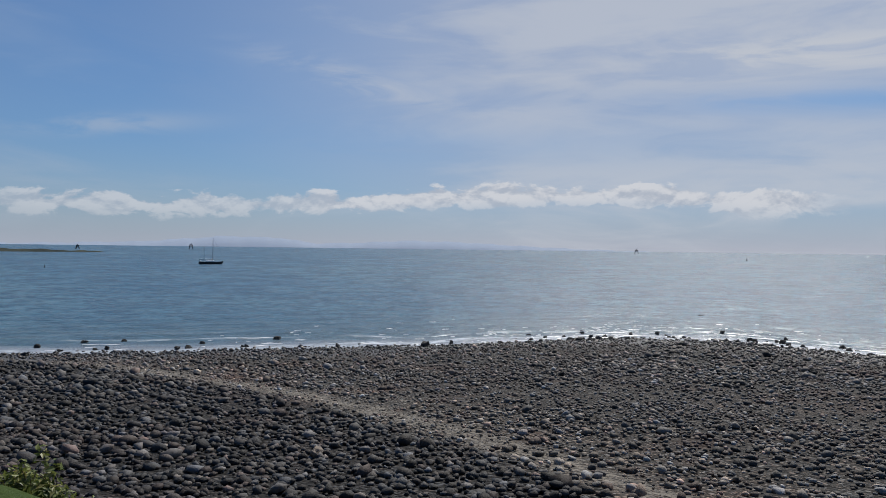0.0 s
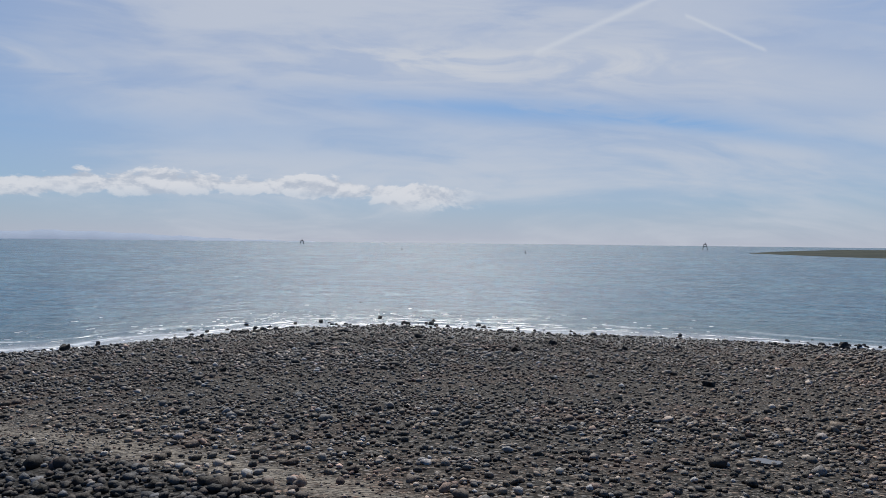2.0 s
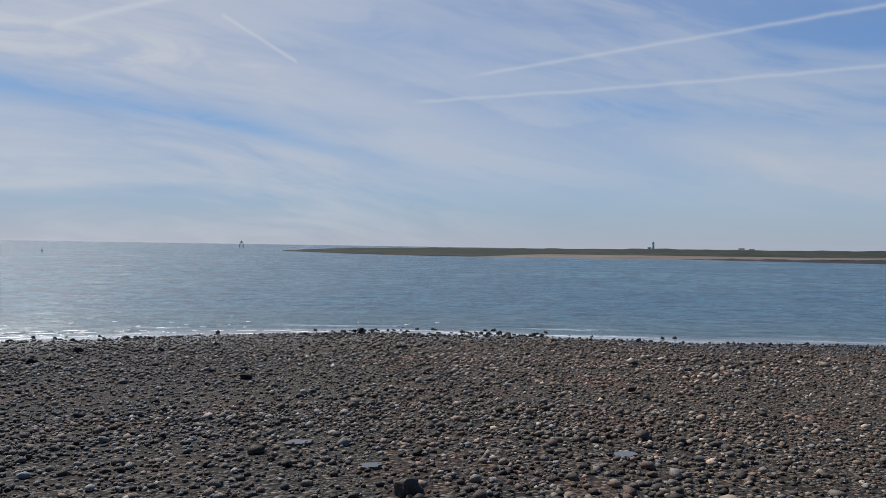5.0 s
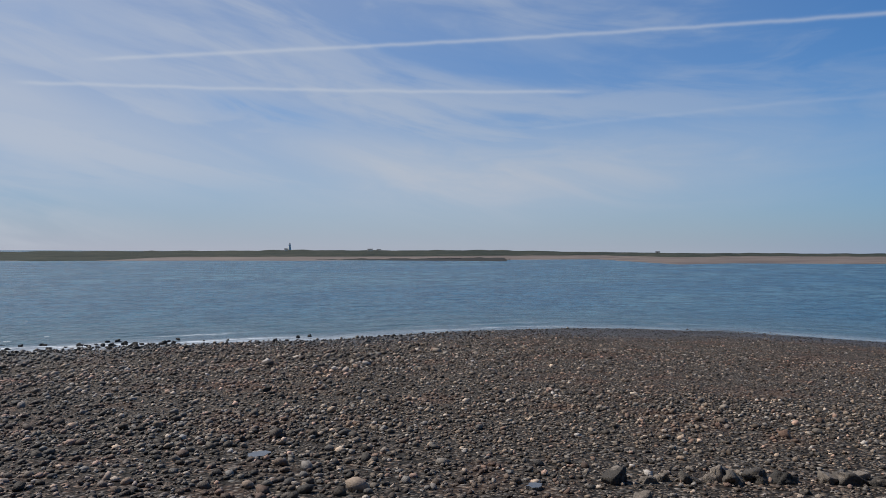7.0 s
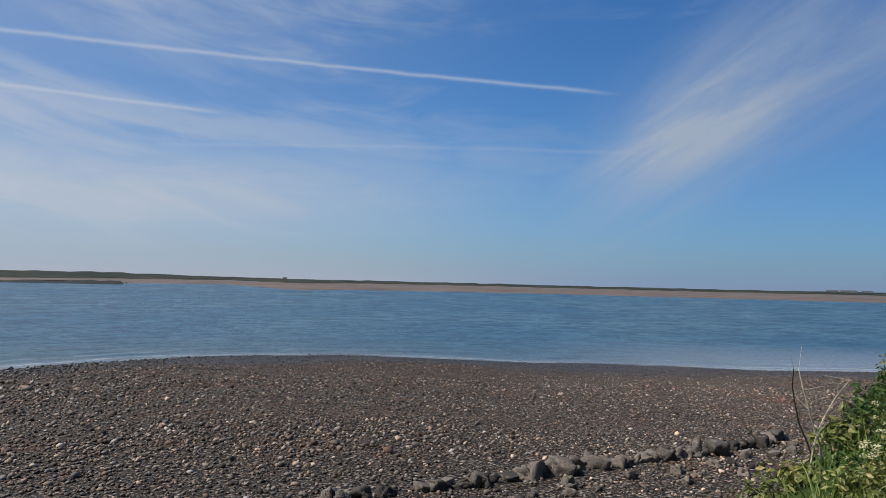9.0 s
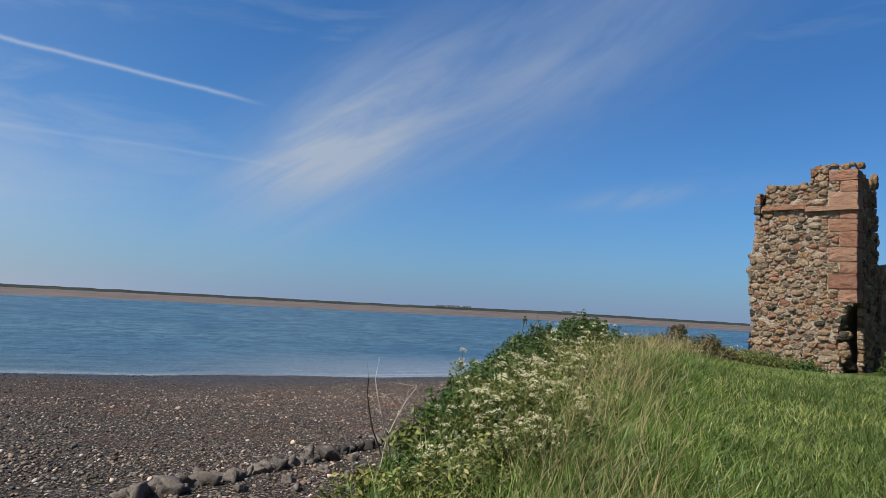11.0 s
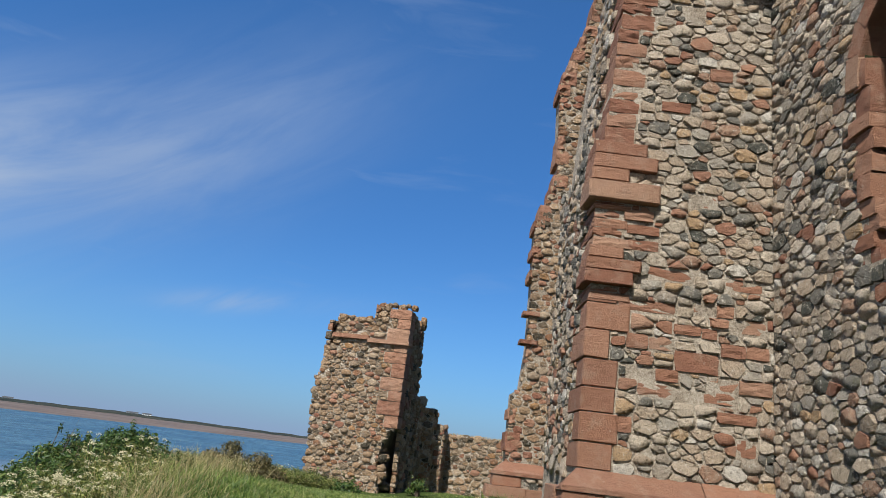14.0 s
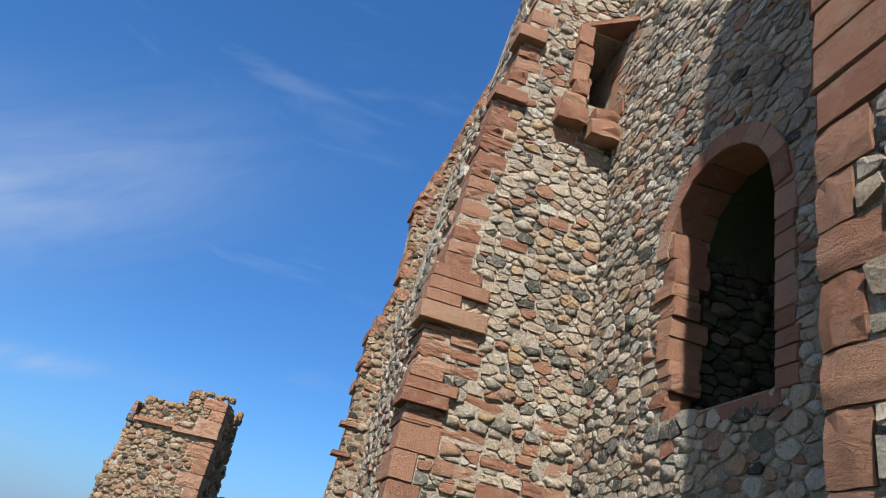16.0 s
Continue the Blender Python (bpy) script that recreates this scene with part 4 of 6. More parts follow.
keep = tagged(empty("castle_keep", Matrix.Translation(cp(5.85, 11.2, 6.6))), "ruined castle keep of rubble and red sandstone, roofless", "castle")


def wall_part(name, bm, label):
    """A mortar core under the keep, given in the castle's own axes."""
    bm.transform(keep.matrix_world.inverted() @ Matrix((CU, CV, UP)).transposed().to_4x4())
    return part(name, bm, MORTAR, keep, label)


def side_of_buttress(z):
    return float(np.interp(z, [6, 12.9, 12.95, 14.5, 16.65, 16.7, 18, 21.5], [2.99, 2.99, 3.08, 3.18, 3.34, 3.44, 3.64, 4.0]))


def stack(bm, levels):
    """A shaft through level rectangles (z, u0, u1, v0, v1)."""
    rings = [[bm.verts.new((u, v, z)) for u, v in ((u0, v0), (u1, v0), (u1, v1), (u0, v1))] for z, u0, u1, v0, v1 in levels]
    for a, b in zip(rings, rings[1:]):
        for k in range(4):
            bm.faces.new((a[k], a[(k + 1) % 4], b[(k + 1) % 4], b[k]))
    bm.faces.new(rings[0][::-1])
    bm.faces.new(rings[-1])
    return bm


# the great angle buttress
bm = bmesh.new()
HOLE = (5.10, 5.85, 17.3, 19.2)
zs = [5.5, 12.9, 12.95, 14.5, 16.65, 16.7, HOLE[2]]
stack(bm, [(z, side_of_buttress(z) + 0.02, 5.85, 11.205, 14.2) for z in zs])
stack(bm, [(z, side_of_buttress(z) + 0.03, HOLE[0], 11.205, 14.2) for z in (HOLE[2], 18.0, HOLE[3])])
box(bm, HOLE[0], 5.85, 13.6, 14.2, HOLE[2], HOLE[3])
stack(bm, [(z, side_of_buttress(z) + 0.02, 5.85, 11.205, 14.2) for z in (HOLE[3], 21.5)])
buttress = wall_part("buttress", bm, "angle buttress of rubble with red sandstone quoins")
ms = Masonry(buttress, 1)
rng = ms.rng


FRONT, SIDE = [], []


def quoin(c, e, v0, side, z0, z1, name="quoin", shapes=None):
    """A corner block, remembered so that the rubble is fitted round it."""
    ms.block(c, e, v0, side, z0, z1, name=name, shapes=shapes)
    FRONT.append((c, e + 0.006, z0, z1))
    SIDE.append((11.0, side + 0.006, z0, z1))


k = 0
for z, z_end, h0, h1, w0, w1 in ((7.76, 10.28, 0.37, 0.45, -0.01, 0.02), (10.28, 10.51, 0.09, 0.13, 0.01, 0.045), (11.14, 11.89, 0.08, 0.17, 0.0, 0.045), (12.93, 16.6, 0.19, 0.34, 0.0, 0.05), (16.93, 20.6, 0.24, 0.38, 0.0, 0.06)):
    while z < z_end - 0.04:
        h = min(rng.uniform(h0, h1), z_end - z)
        c = side_of_buttress(z + h / 2)
        long_ = (0.54 if k % 2 else 0.42) * rng.uniform(0.82, 1.2)
        worn = rng.uniform(w0, w1)
        quoin(c + worn - 0.03, c + long_, 11.2 + worn - 0.04, 11.2 + (0.5 if k % 2 else 0.9) * rng.uniform(0.85, 1.1), z + 0.006, z + h - 0.006, shapes=WORN if z > 10.28 else None)
        z += h
        k += 1
# renewed blocks of the two weathered set-offs
for z0, z1, e in ((11.90, 12.22, 1.02), (12.23, 12.44, 0.52), (12.45, 12.69, 0.98), (12.70, 12.92, 0.80)):
    t = (z0 - 11.9) * 0.09
    quoin(2.86 + t, 2.97 + e, 11.04 + t * 0.8, 11.75, z0, z1 - 0.006)
for z0, z1, e in ((10.52, 10.74, 0.66), (10.75, 10.94, 0.78), (10.95, 11.13, 0.50)):
    t = (z0 - 10.52) * 0.12
    quoin(2.88 + t, 2.97 + e, 11.06 + t * 0.8, 11.75, z0, z1 - 0.006)
quoin(3.28, 3.95, 11.05, 11.6, 16.66, 16.92)
quoin(3.50, 4.1, 11.0, 11.6, 18.25, 18.55)
# long red blocks, worn back, in bands across the front
for u0, u1, z0, h in ((3.45, 4.35, 10.16, 0.14), (4.62, 5.25, 10.24, 0.15), (5.2, 5.75, 10.02, 0.18), (4.32, 5.0, 9.88, 0.13), (3.60, 4.32, 9.60, 0.19), (5.05, 5.8, 9.62, 0.17), (4.34, 5.02, 9.34, 0.27), (3.62, 4.42, 9.16, 0.16),
                      (4.85, 5.84, 9.10, 0.17), (3.80, 4.40, 8.92, 0.15), (4.44, 5.3, 8.90, 0.14), (5.0, 5.6, 8.66, 0.13), (3.55, 4.05, 11.16, 0.13), (3.9, 4.6, 10.72, 0.16), (5.1, 5.7, 10.68, 0.14), (3.52, 4.05, 11.42, 0.12),
                      (3.46, 3.95, 11.62, 0.15), (4.5, 4.95, 12.0, 0.2), (3.42, 3.75, 8.35, 0.2), (5.3, 5.6, 8.2, 0.22), (4.0, 4.5, 13.6, 0.16), (4.8, 5.2, 14.3, 0.2), (4.3, 4.7, 15.5, 0.2), (5.2, 5.7, 15.9, 0.3), (4.6, 5.1, 16.2, 0.25)):
    if rng.random() < 0.45 and u1 - u0 > 0.6:
        mid = u0 + (u1 - u0) * rng.uniform(0.35, 0.65)
        runs = ((u0, mid), (mid, u1))
    else:
        runs = ((u0, u1),)
    for a0, a1 in runs:
        b = rng.uniform(-0.02, 0.02)
        ms.block(a0, a1 - 0.01, 11.2 - rng.uniform(-0.02, 0.035), 11.5, z0 + b, z0 + b + h + 0.03, name="red_block", shapes=RAGGED)
    FRONT.append((u0, u1, z0 - 0.02, z0 + h + 0.03))


def bands(c, z):
    return 0.16 if 8.4 < z < 12 or (z > 16.4 and c > 4.4) else 0.06


ms.rubble(O3 + CV * 11.2, CU, NV, 7.75, 21.0, lambda z: (side_of_buttress(z) + 0.05, 5.88), lambda c, z, w: HOLE[0] - w < c < HOLE[1] + w and HOLE[2] - 0.1 < z < HOLE[3] + 0.15, bands, taken=FRONT)
ms.rubble(O3 + CU * 2.99, CV, NU, 7.75, 12.92, lambda z: (11.25, 14.2), taken=SIDE)
for k in range(18):
    z = 12.95 + k * 0.45
    ms.rubble(O3 + CU * (side_of_buttress(z + 0.1) - 0.015), CV, NU, z, z + 0.45, lambda z: (11.25, 13.2), taken=SIDE)
# corbels and jambs of the opening high in the angle
for u0, u1, v0, z0, z1 in ((4.55, 5.15, 10.85, 16.55, 16.95), (4.65, 5.1, 10.95, 16.96, 17.25), (5.2, 5.9, 10.8, 16.35, 16.75), (5.3, 5.85, 10.9, 16.76, 17.1), (4.82, 5.14, 10.95, 17.3, 17.62), (4.76, 5.10, 11.0, 17.63, 18.1), (4.80, 5.15, 11.02, 18.11, 18.6), (4.78, 5.10, 11.0, 18.61, 19.15), (5.80, 6.2, 10.85, 17.1, 17.5), (5.83, 6.2, 10.8, 17.51, 17.95), (5.84, 6.2, 10.75, 17.96, 18.4), (5.83, 6.2, 10.72, 18.41, 18.9)):
    ms.block(u0, u1, v0, 11.6, z0, z1, name="corbel", shapes=RAGGED)
lintel = CU * 1.0 + CV * -0.75
lintel.normalize()
ms.lay("lintel", BLOCKS[0], cp(5.45, 11.08, 19.30), lintel, Vector((lintel.y, -lintel.x, 0)) * -1, (1.6, 0.5, 0.12))
ms.finish(LAWN_POINT)


def plinth(u0, u1, v, zs, parent, seed, ends=True):
    """Moulded base along a front: sloping cap, a course of blocks and rubble, a lower band, footing."""
    m = Masonry(parent, seed)
    zc, zm, zb, zf = zs
    bm = bmesh.new()
    for x0, x1 in ((u0, u0 + 2.05), (u0 + 2.07, u1)):
        a = [bm.verts.new(q) for q in ((x0, v - 0.27, zm), (x0, v - 0.27, zm + 0.07), (x0 + (0.25 if x0 == u0 else 0), v - 0.01, zc), (x0, v + 0.2, zm))]
        b = [bm.verts.new(q) for q in ((x1, v - 0.27, zm), (x1, v - 0.27, zm + 0.07), (x1, v - 0.01, zc), (x1, v + 0.2, zm))]
        for k in range(4):
            bm.faces.new((a[k], a[(k + 1) % 4], b[(k + 1) % 4], b[k]))
        bm.faces.new(a[::-1])
        bm.faces.new(b)
    bm.transform(world_of(parent).inverted() @ Matrix((CU, CV, UP)).transposed().to_4x4())
    fill = box(bmesh.new(), u0 + 0.04, u1, v - 0.20, v + 0.2, zf - 0.3, zm + 0.02)
    fill.transform(world_of(parent).inverted() @ Matrix((CU, CV, UP)).transposed().to_4x4())
    part("footing", fill, MORTAR, parent)
    part("weathering", bm, SANDSTONE, parent, "sloping red sandstone plinth cap")
    m.block(u0 + 0.03, u0 + 0.62, v - 0.24, v + 0.2, zb, zm - 0.01)
    m.rubble(CV * (v - 0.21), CU, NV, zb, zm - 0.005, lambda z: (u0 + 0.63, u1), None, None, 0.04, 0.15)
    x = u0 - 0.10
    while x < u1:
        w = m.rng.uniform(0.6, 0.95)
        m.block(x, x + w - 0.012, v - 0.36, v + 0.2, zb - 0.21 + m.rng.uniform(-0.015, 0.015), zb - 0.006)
        x += w
    m.rubble(CV * (v - 0.21), CU, NV, zf, zb - 0.22, lambda z: (u0, u1), None, None, 0.05, 0.2)
    if ends:
        m.block(u0 - 0.02, u0 + 0.3, v + 0.22, v + 1.0, zb, zm + 0.04)
        m.block(u0 - 0.10, u0 + 0.3, v + 0.22, v + 1.3, zb - 0.21, zb - 0.006)
    m.finish(LAWN_POINT)


plinth(2.72, 5.85, 11.2, (7.76, 7.44, 7.20, 6.5), buttress, 2)

# the long wall with the lancet
WIN0, WIN1, SILL, SPRING = 6.48, 8.72, 10.55, 13.0
WC, WR = (WIN0 + WIN1) / 2, (WIN1 - WIN0) / 2
LOW = (7.25, 8.05, 7.4, 8.95)
bm = bmesh.new()
T0, T1 = 5.865, 8.6
for v0, v1, z0, z1 in ((WIN1, 14.0, 5.5, 21.5), (3.0, WIN0, 5.5, 21.5), (WIN0, WIN1, LOW[3], SILL), (WIN0, LOW[0], 5.5, LOW[3]), (LOW[1], WIN1, 5.5, LOW[3]), (LOW[0], LOW[1], 5.5, LOW[2])):
    box(bm, T0, T1, v0, v1, z0, z1)
ARCH = [(WC + WR * math.cos(math.pi * k / 14), SPRING + WR * math.sin(math.pi * k / 14)) for k in range(15)]
for (va, za), (vb, zb) in zip(ARCH, ARCH[1:]):
    q = [bm.verts.new((u, v, z)) for u in (T0, T1) for v, z in ((va, za), (vb, zb), (vb, 21.5), (va, 21.5))]
    for f in ((0, 1, 2, 3), (7, 6, 5, 4), (0, 4, 5, 1), (2, 6, 7, 3)):
        bm.faces.new([q[i] for i in f])
box(bm, T1, 9.2, 3.0, 14.0, 5.5, 21.5)
bmesh.ops.remove_doubles(bm, verts=bm.verts[:], dist=0.001)
wall = wall_part("wall", bm, "tall rubble wall with a blocked lancet window")
ms = Masonry(wall, 3)
# the window recess is lined with stone whose colour includes the shade
wall.data.materials.append(MOSSY_SHADE)
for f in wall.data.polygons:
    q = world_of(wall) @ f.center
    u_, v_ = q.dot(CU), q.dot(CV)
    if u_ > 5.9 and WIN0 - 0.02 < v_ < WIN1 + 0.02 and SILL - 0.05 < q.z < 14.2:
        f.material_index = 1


def in_window(c, z, w):
    if LOW[0] - w < c < LOW[1] + w and LOW[2] < z < LOW[3] + 0.35:
        return True
    if WIN0 - 0.35 - w < c < WIN1 + 0.20 + w and SILL - 0.1 < z < SPRING:
        return True
    return z >= SPRING and math.hypot(c - WC, z - SPRING) < WR + 0.30 + w * 0.6


ms.rubble(CU * 5.85, CV, NU, 6.4, 21.0, lambda z: (3.5, 11.15), in_window, lambda c, z: 0.04, deep=0.032)
ms.rubble(CU * 8.56, CV, NU, SILL - 0.3, 14.3, lambda z: (WIN0 - 0.1, WIN1 + 0.1), shaded=True)
rng = ms.rng
# jamb blocks, far side splayed and lit, near side a narrow strip
z = SILL - 0.05
while z < SPRING:
    h = rng.uniform(0.20, 0.42)
    ms.block(5.78 + rng.uniform(0, 0.09), 6.30 + rng.uniform(-0.1, 0.2), WIN1 - 0.16 + rng.uniform(-0.06, 0.05), WIN1 + 0.22 + rng.uniform(-0.08, 0.10), z, z + h - 0.004, shapes=WORN)
    ms.block(5.82, 6.4, WIN0 - 0.34 + rng.uniform(-0.04, 0.04), WIN0 + 0.02, z, z + h - 0.01)
    z += h
ms.rubble(CV * (WIN1 - 0.04), CU, NV, SILL - 0.1, SPRING + 0.2, lambda z: (6.35, 8.5), shaded=True)
# arch stones
for k in range(9):
    a0, a1 = math.pi * k / 9, math.pi * (k + 1) / 9
    am = (a0 + a1) / 2
    rad = CV * math.cos(am) + UP * math.sin(am)
    tan = CV * -math.sin(am) + UP * math.cos(am)
    m3 = Matrix((rad, NU, tan)).transposed().to_4x4()
    at = cp(6.12, WC + (WR + 0.13) * math.cos(am), SPRING + (WR + 0.13) * math.sin(am))
    ms.all.append(("voussoir", BLOCKS[k % 6], Matrix.Translation(at) @ m3 @ Matrix.Diagonal((0.30, 0.66, (WR + 0.25) * (a1 - a0), 1))))
# sill and the small opening below
ms.block(5.84, 6.9, WIN0 - 0.1, WIN1 - 0.5, SILL - 0.22, SILL - 0.02, name="sill")
ms.block(5.84, 6.8, 6.85, 8.5, LOW[3], LOW[3] + 0.32, name="lintel")
for k in range(5):
    z = LOW[2] + k * 0.31
    ms.block(5.83, 6.7, LOW[1] - 0.02, LOW[1] + 0.42 + 0.1 * (k % 2), z, z + 0.30)
    ms.block(5.83, 6.7, LOW[0] - 0.5 - 0.1 * (k % 2), LOW[0] + 0.02, z, z + 0.30)
ms.finish(LAWN_POINT)

# the nearer buttress on the same wall
bm = bmesh.new()
stack(bm, [(5.5, 3.86, 6.0, -3.0, 3.57), (22.0, 3.86, 6.0, -3.0, 3.57)])
near = wall_part("near_buttress", bm, "rubble buttress with large sandstone blocks at its edge")
ms = Masonry(near, 4)
z, k, rng = 6.6, 0, ms.rng
NEAR, NEAR_SIDE = [], []
while z < 21:
    new_ = z > 11.0
    h = rng.uniform(0.30, 0.36) if new_ else rng.uniform(0.32, 0.44)
    e = 1.4 if new_ else (0.50 if k % 2 else 0.31) * rng.uniform(0.9, 1.1)
    ms.block(3.82, 4.5 if k % 2 else 4.8, 3.62 - e, 3.62, z, z + h - 0.008, shapes=None if new_ else PITTED)
    NEAR.append((3.62 - e - 0.006, 3.7, z, z + h))
    NEAR_SIDE.append((3.7, (4.5 if k % 2 else 4.8) + 0.006, z, z + h))
    z += h
    k += 1
ms.rubble(CU * 3.85, CV, NU, 6.5, 21.0, lambda z: (-2.8, 3.6), None, lambda c, z: 0.08, taken=NEAR)
ms.rubble(CV * 3.58, CU, CV, 7.0, 20.5, lambda z: (4.3, 5.9), None, None, taken=NEAR_SIDE)
ms.finish(LAWN_POINT, most=200)

# the farther buttress, stepped and broken
FZ = [6.0, 9.15, 9.2, 10.1, 10.9, 12.9, 13.1, 14.25, 14.5, 16.6, 17.8, 18.4, 20.0, 22.5]
FUU = [2.46, 2.46, 2.62, 2.70, 2.70, 2.66, 2.70, 3.06, 3.06, 2.96, 3.38, 3.56, 3.9, 4.6]
bm = bmesh.new()
stack(bm, [(z, u + 0.06, 6.2, 15.99, 16.7) for z, u in zip(FZ, FUU)])
far = wall_part("far_buttress", bm, "broken stepped buttress with sandstone edge")
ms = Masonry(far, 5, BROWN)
ms.rubble(CV * 16.0, CU, NV, 6.3, 22.0, lambda z: (float(np.interp(z, FZ, FUU)) + 0.02, 4.8), None, lambda c, z: 0.32 if z < 10.5 else 0.12, 0.04, 0.155, 0.055)
rng = ms.rng
z = 7.7
while z < 21:
    h = rng.uniform(0.22, 0.40)
    u = float(np.interp(z + h / 2, FZ, FUU))
    if not 9.25 < z < 11.4 and rng.random() < 0.7:
        ms.block(u - 0.02 + rng.uniform(-0.02, 0.02), u + rng.uniform(0.14, 0.34), 15.96, 16.7, z, z + h - 0.01, shapes=RAGGED)
    z += h
for z, out in ((10.22, 0.10), (10.85, 0.08)):
    ms.block(2.66 - out, 2.95, 15.9, 16.3, z, z + 0.09, name="string_course")
ms.finish(LAWN_POINT, most=260)
plinth(2.2, 4.6, 15.9, (7.72, 7.46, 7.24, 6.3), far, 6, False)

# the free-standing fragment
RU, RV = Vector((-math.sin(radians(115)), math.cos(radians(115)), 0)), Vector((-math.sin(radians(205)), math.cos(radians(205)), 0))
RO = Vector((12.32, -16.32, 0))
ruin = tagged(empty("ruined_wall", Matrix.Translation(RO + UP * 6.4)), "free-standing broken fragment of rubble castle wall", "ruin")
RZ = [6.0, 6.9, 7.8, 8.6, 9.4, 10.2, 10.5, 11.2]
RL = [-2.30, -2.46, -2.48, -2.56, -2.50, -2.26, -2.16, -2.10]


def ruin_left(z):
    return float(np.interp(z, RZ, RL))


def ruin_right(z):
    return float(np.interp(z, [6.0, 6.8, 7.3, 8.1, 8.2, 12], [-0.20, -0.32, -0.42, -0.22, 0.0, 0.0]))


def ruin_top(a):
    return 11.62 if a > -1.05 else 11.15


bm = bmesh.new()
stack(bm, [(z, ruin_left(z) + 0.08, ruin_right(z) - 0.05, 0.0, 2.35 - 0.11 * (z - 6)) for z in (5.6, 6.8, 7.3, 8.1, 8.2, 9.4, 10.2, 10.5, 11.05)])
box(bm, -1.0, -0.05, 0.05, 1.1, 11.05, 11.5)
bm.transform(ruin.matrix_world.inverted() @ Matrix.Translation(RO) @ Matrix((RU, RV, UP)).transposed().to_4x4())
frag = part("wall", bm, MORTAR, ruin, "rubble wall core")
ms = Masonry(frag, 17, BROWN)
rng = ms.rng
CORNER = []
z, k = 8.2, 0
while z < 11.35:
    h = rng.uniform(0.26, 0.40)
    if not 10.42 < z + h / 2 < 10.66:
        e = 0.62 if k % 2 else 0.36
        ms.block(-e, 0.03, -0.04, 0.5, z, z + h - 0.012, RU, RV, RO, shapes=WORN)
        CORNER.append((-e - 0.006, 0.1, z, z + h))
    z += h
    k += 1
CORNER.append((-2.3, 0.1, 10.47, 10.62))
ms.rubble(RO, RU, -RV, 6.3, 11.5, lambda z: (ruin_left(z) if z < 11.1 else -1.05, ruin_right(z)), None, lambda c, z: 0.12, 0.035, 0.155, 0.065, taken=CORNER)
ms.rubble(RO, RV, RU, 6.3, 11.3, lambda z: (0.5, 2.35 - 0.11 * (z - 6)), None, lambda c, z: 0.1, 0.05, 0.2, 0.075)
ms.rubble(RO - RU * 2.4, RV, -RU, 6.3, 11.0, lambda z: (0.1, 2.2 - 0.11 * (z - 6)), None, None, 0.05, 0.2, 0.08)
for k in range(22):
    s, zz = rng.uniform(0.16, 0.34), rng.uniform(6.4, 8.15)
    ms.lay("stone", rng.choice(STONES), RO + RU * rng.uniform(-0.46, -0.24) + RV * rng.uniform(0.08, 0.5) + UP * zz, RU, -RV, (s * 1.2, s, s * 0.8), rng.uniform(-0.4, 0.4))
for k in range(44):
    s, zz = rng.uniform(0.12, 0.30), rng.uniform(6.4, 11.1)
    ms.lay("stone", rng.choice(STONES), RO + RU * (ruin_left(zz) + 0.10 + rng.uniform(-0.07, 0.06)) + RV * rng.uniform(0.05, 0.5) + UP * zz, RU, -RV, (s * 1.2, s, s * 0.8), rng.uniform(-0.3, 0.3))
for a0, a1, dz in ((-2.2, -1.12, 0.05), (-1.14, 0.06, -0.02)):
    ms.block(a0, a1, -0.13, 0.4, 10.48 + dz, 10.60 + dz, RU, RV, RO, "string_course")
for k in range(16):
    a = -2.05 + k * 0.135
    s = rng.uniform(0.12, 0.24)
    ms.lay("stone", rng.choice(STONES), RO + RU * a + RV * rng.uniform(0.1, 0.5) + UP * (ruin_top(a) + rng.uniform(-0.08, 0.05)), RU, -RV, (s * 1.3, s * 1.4, s), rng.uniform(-0.3, 0.3))
for k in range(9):
    s, zz = rng.uniform(0.14, 0.3), rng.uniform(8.6, 11.5)
    ms.lay("stone", rng.choice(STONES), RO + RU * 0.02 + RV * (2.35 - 0.11 * (zz - 6) + rng.uniform(-0.14, 0.0)) + UP * zz, -RV, RU, (s, s * 0.6, s), 0.0)
# the broken spur behind it, down to the curtain wall
for b0, b1, a1, top in ((2.0, 2.75, 0.14, 9.2), (2.65, 3.2, 0.46, 8.9), (3.1, 3.88, 0.72, 8.5)):
    bm = box(bmesh.new(), -0.9, a1, b0, b1, 5.6, top)
    bm.transform(ruin.matrix_world.inverted() @ Matrix.Translation(RO) @ Matrix((RU, RV, UP)).transposed().to_4x4())
    part("spur", bm, MORTAR, ruin, "broken wall spur")
    ms.rubble(RO + RU * a1, RV, RU, 6.2, top, lambda z: (b0, b1), None, None, 0.05, 0.18, 0.075)
    ms.rubble(RO + RV * b0, RU, -RV, 6.2, top, lambda z: (-0.2, a1), None, None, 0.05, 0.18, 0.075)
    for _ in range(8):
        q = rng.uniform(0.14, 0.26)
        ms.lay("stone", rng.choice(STONES), RO + RU * (a1 - rng.uniform(0, 0.5)) + RV * rng.uniform(b0, b1) + UP * (top + rng.uniform(-0.05, 0.06)), RU, -RV, (q * 1.2, q, q * 0.8), rng.uniform(-0.3, 0.3))
ms.finish(LAWN_POINT)

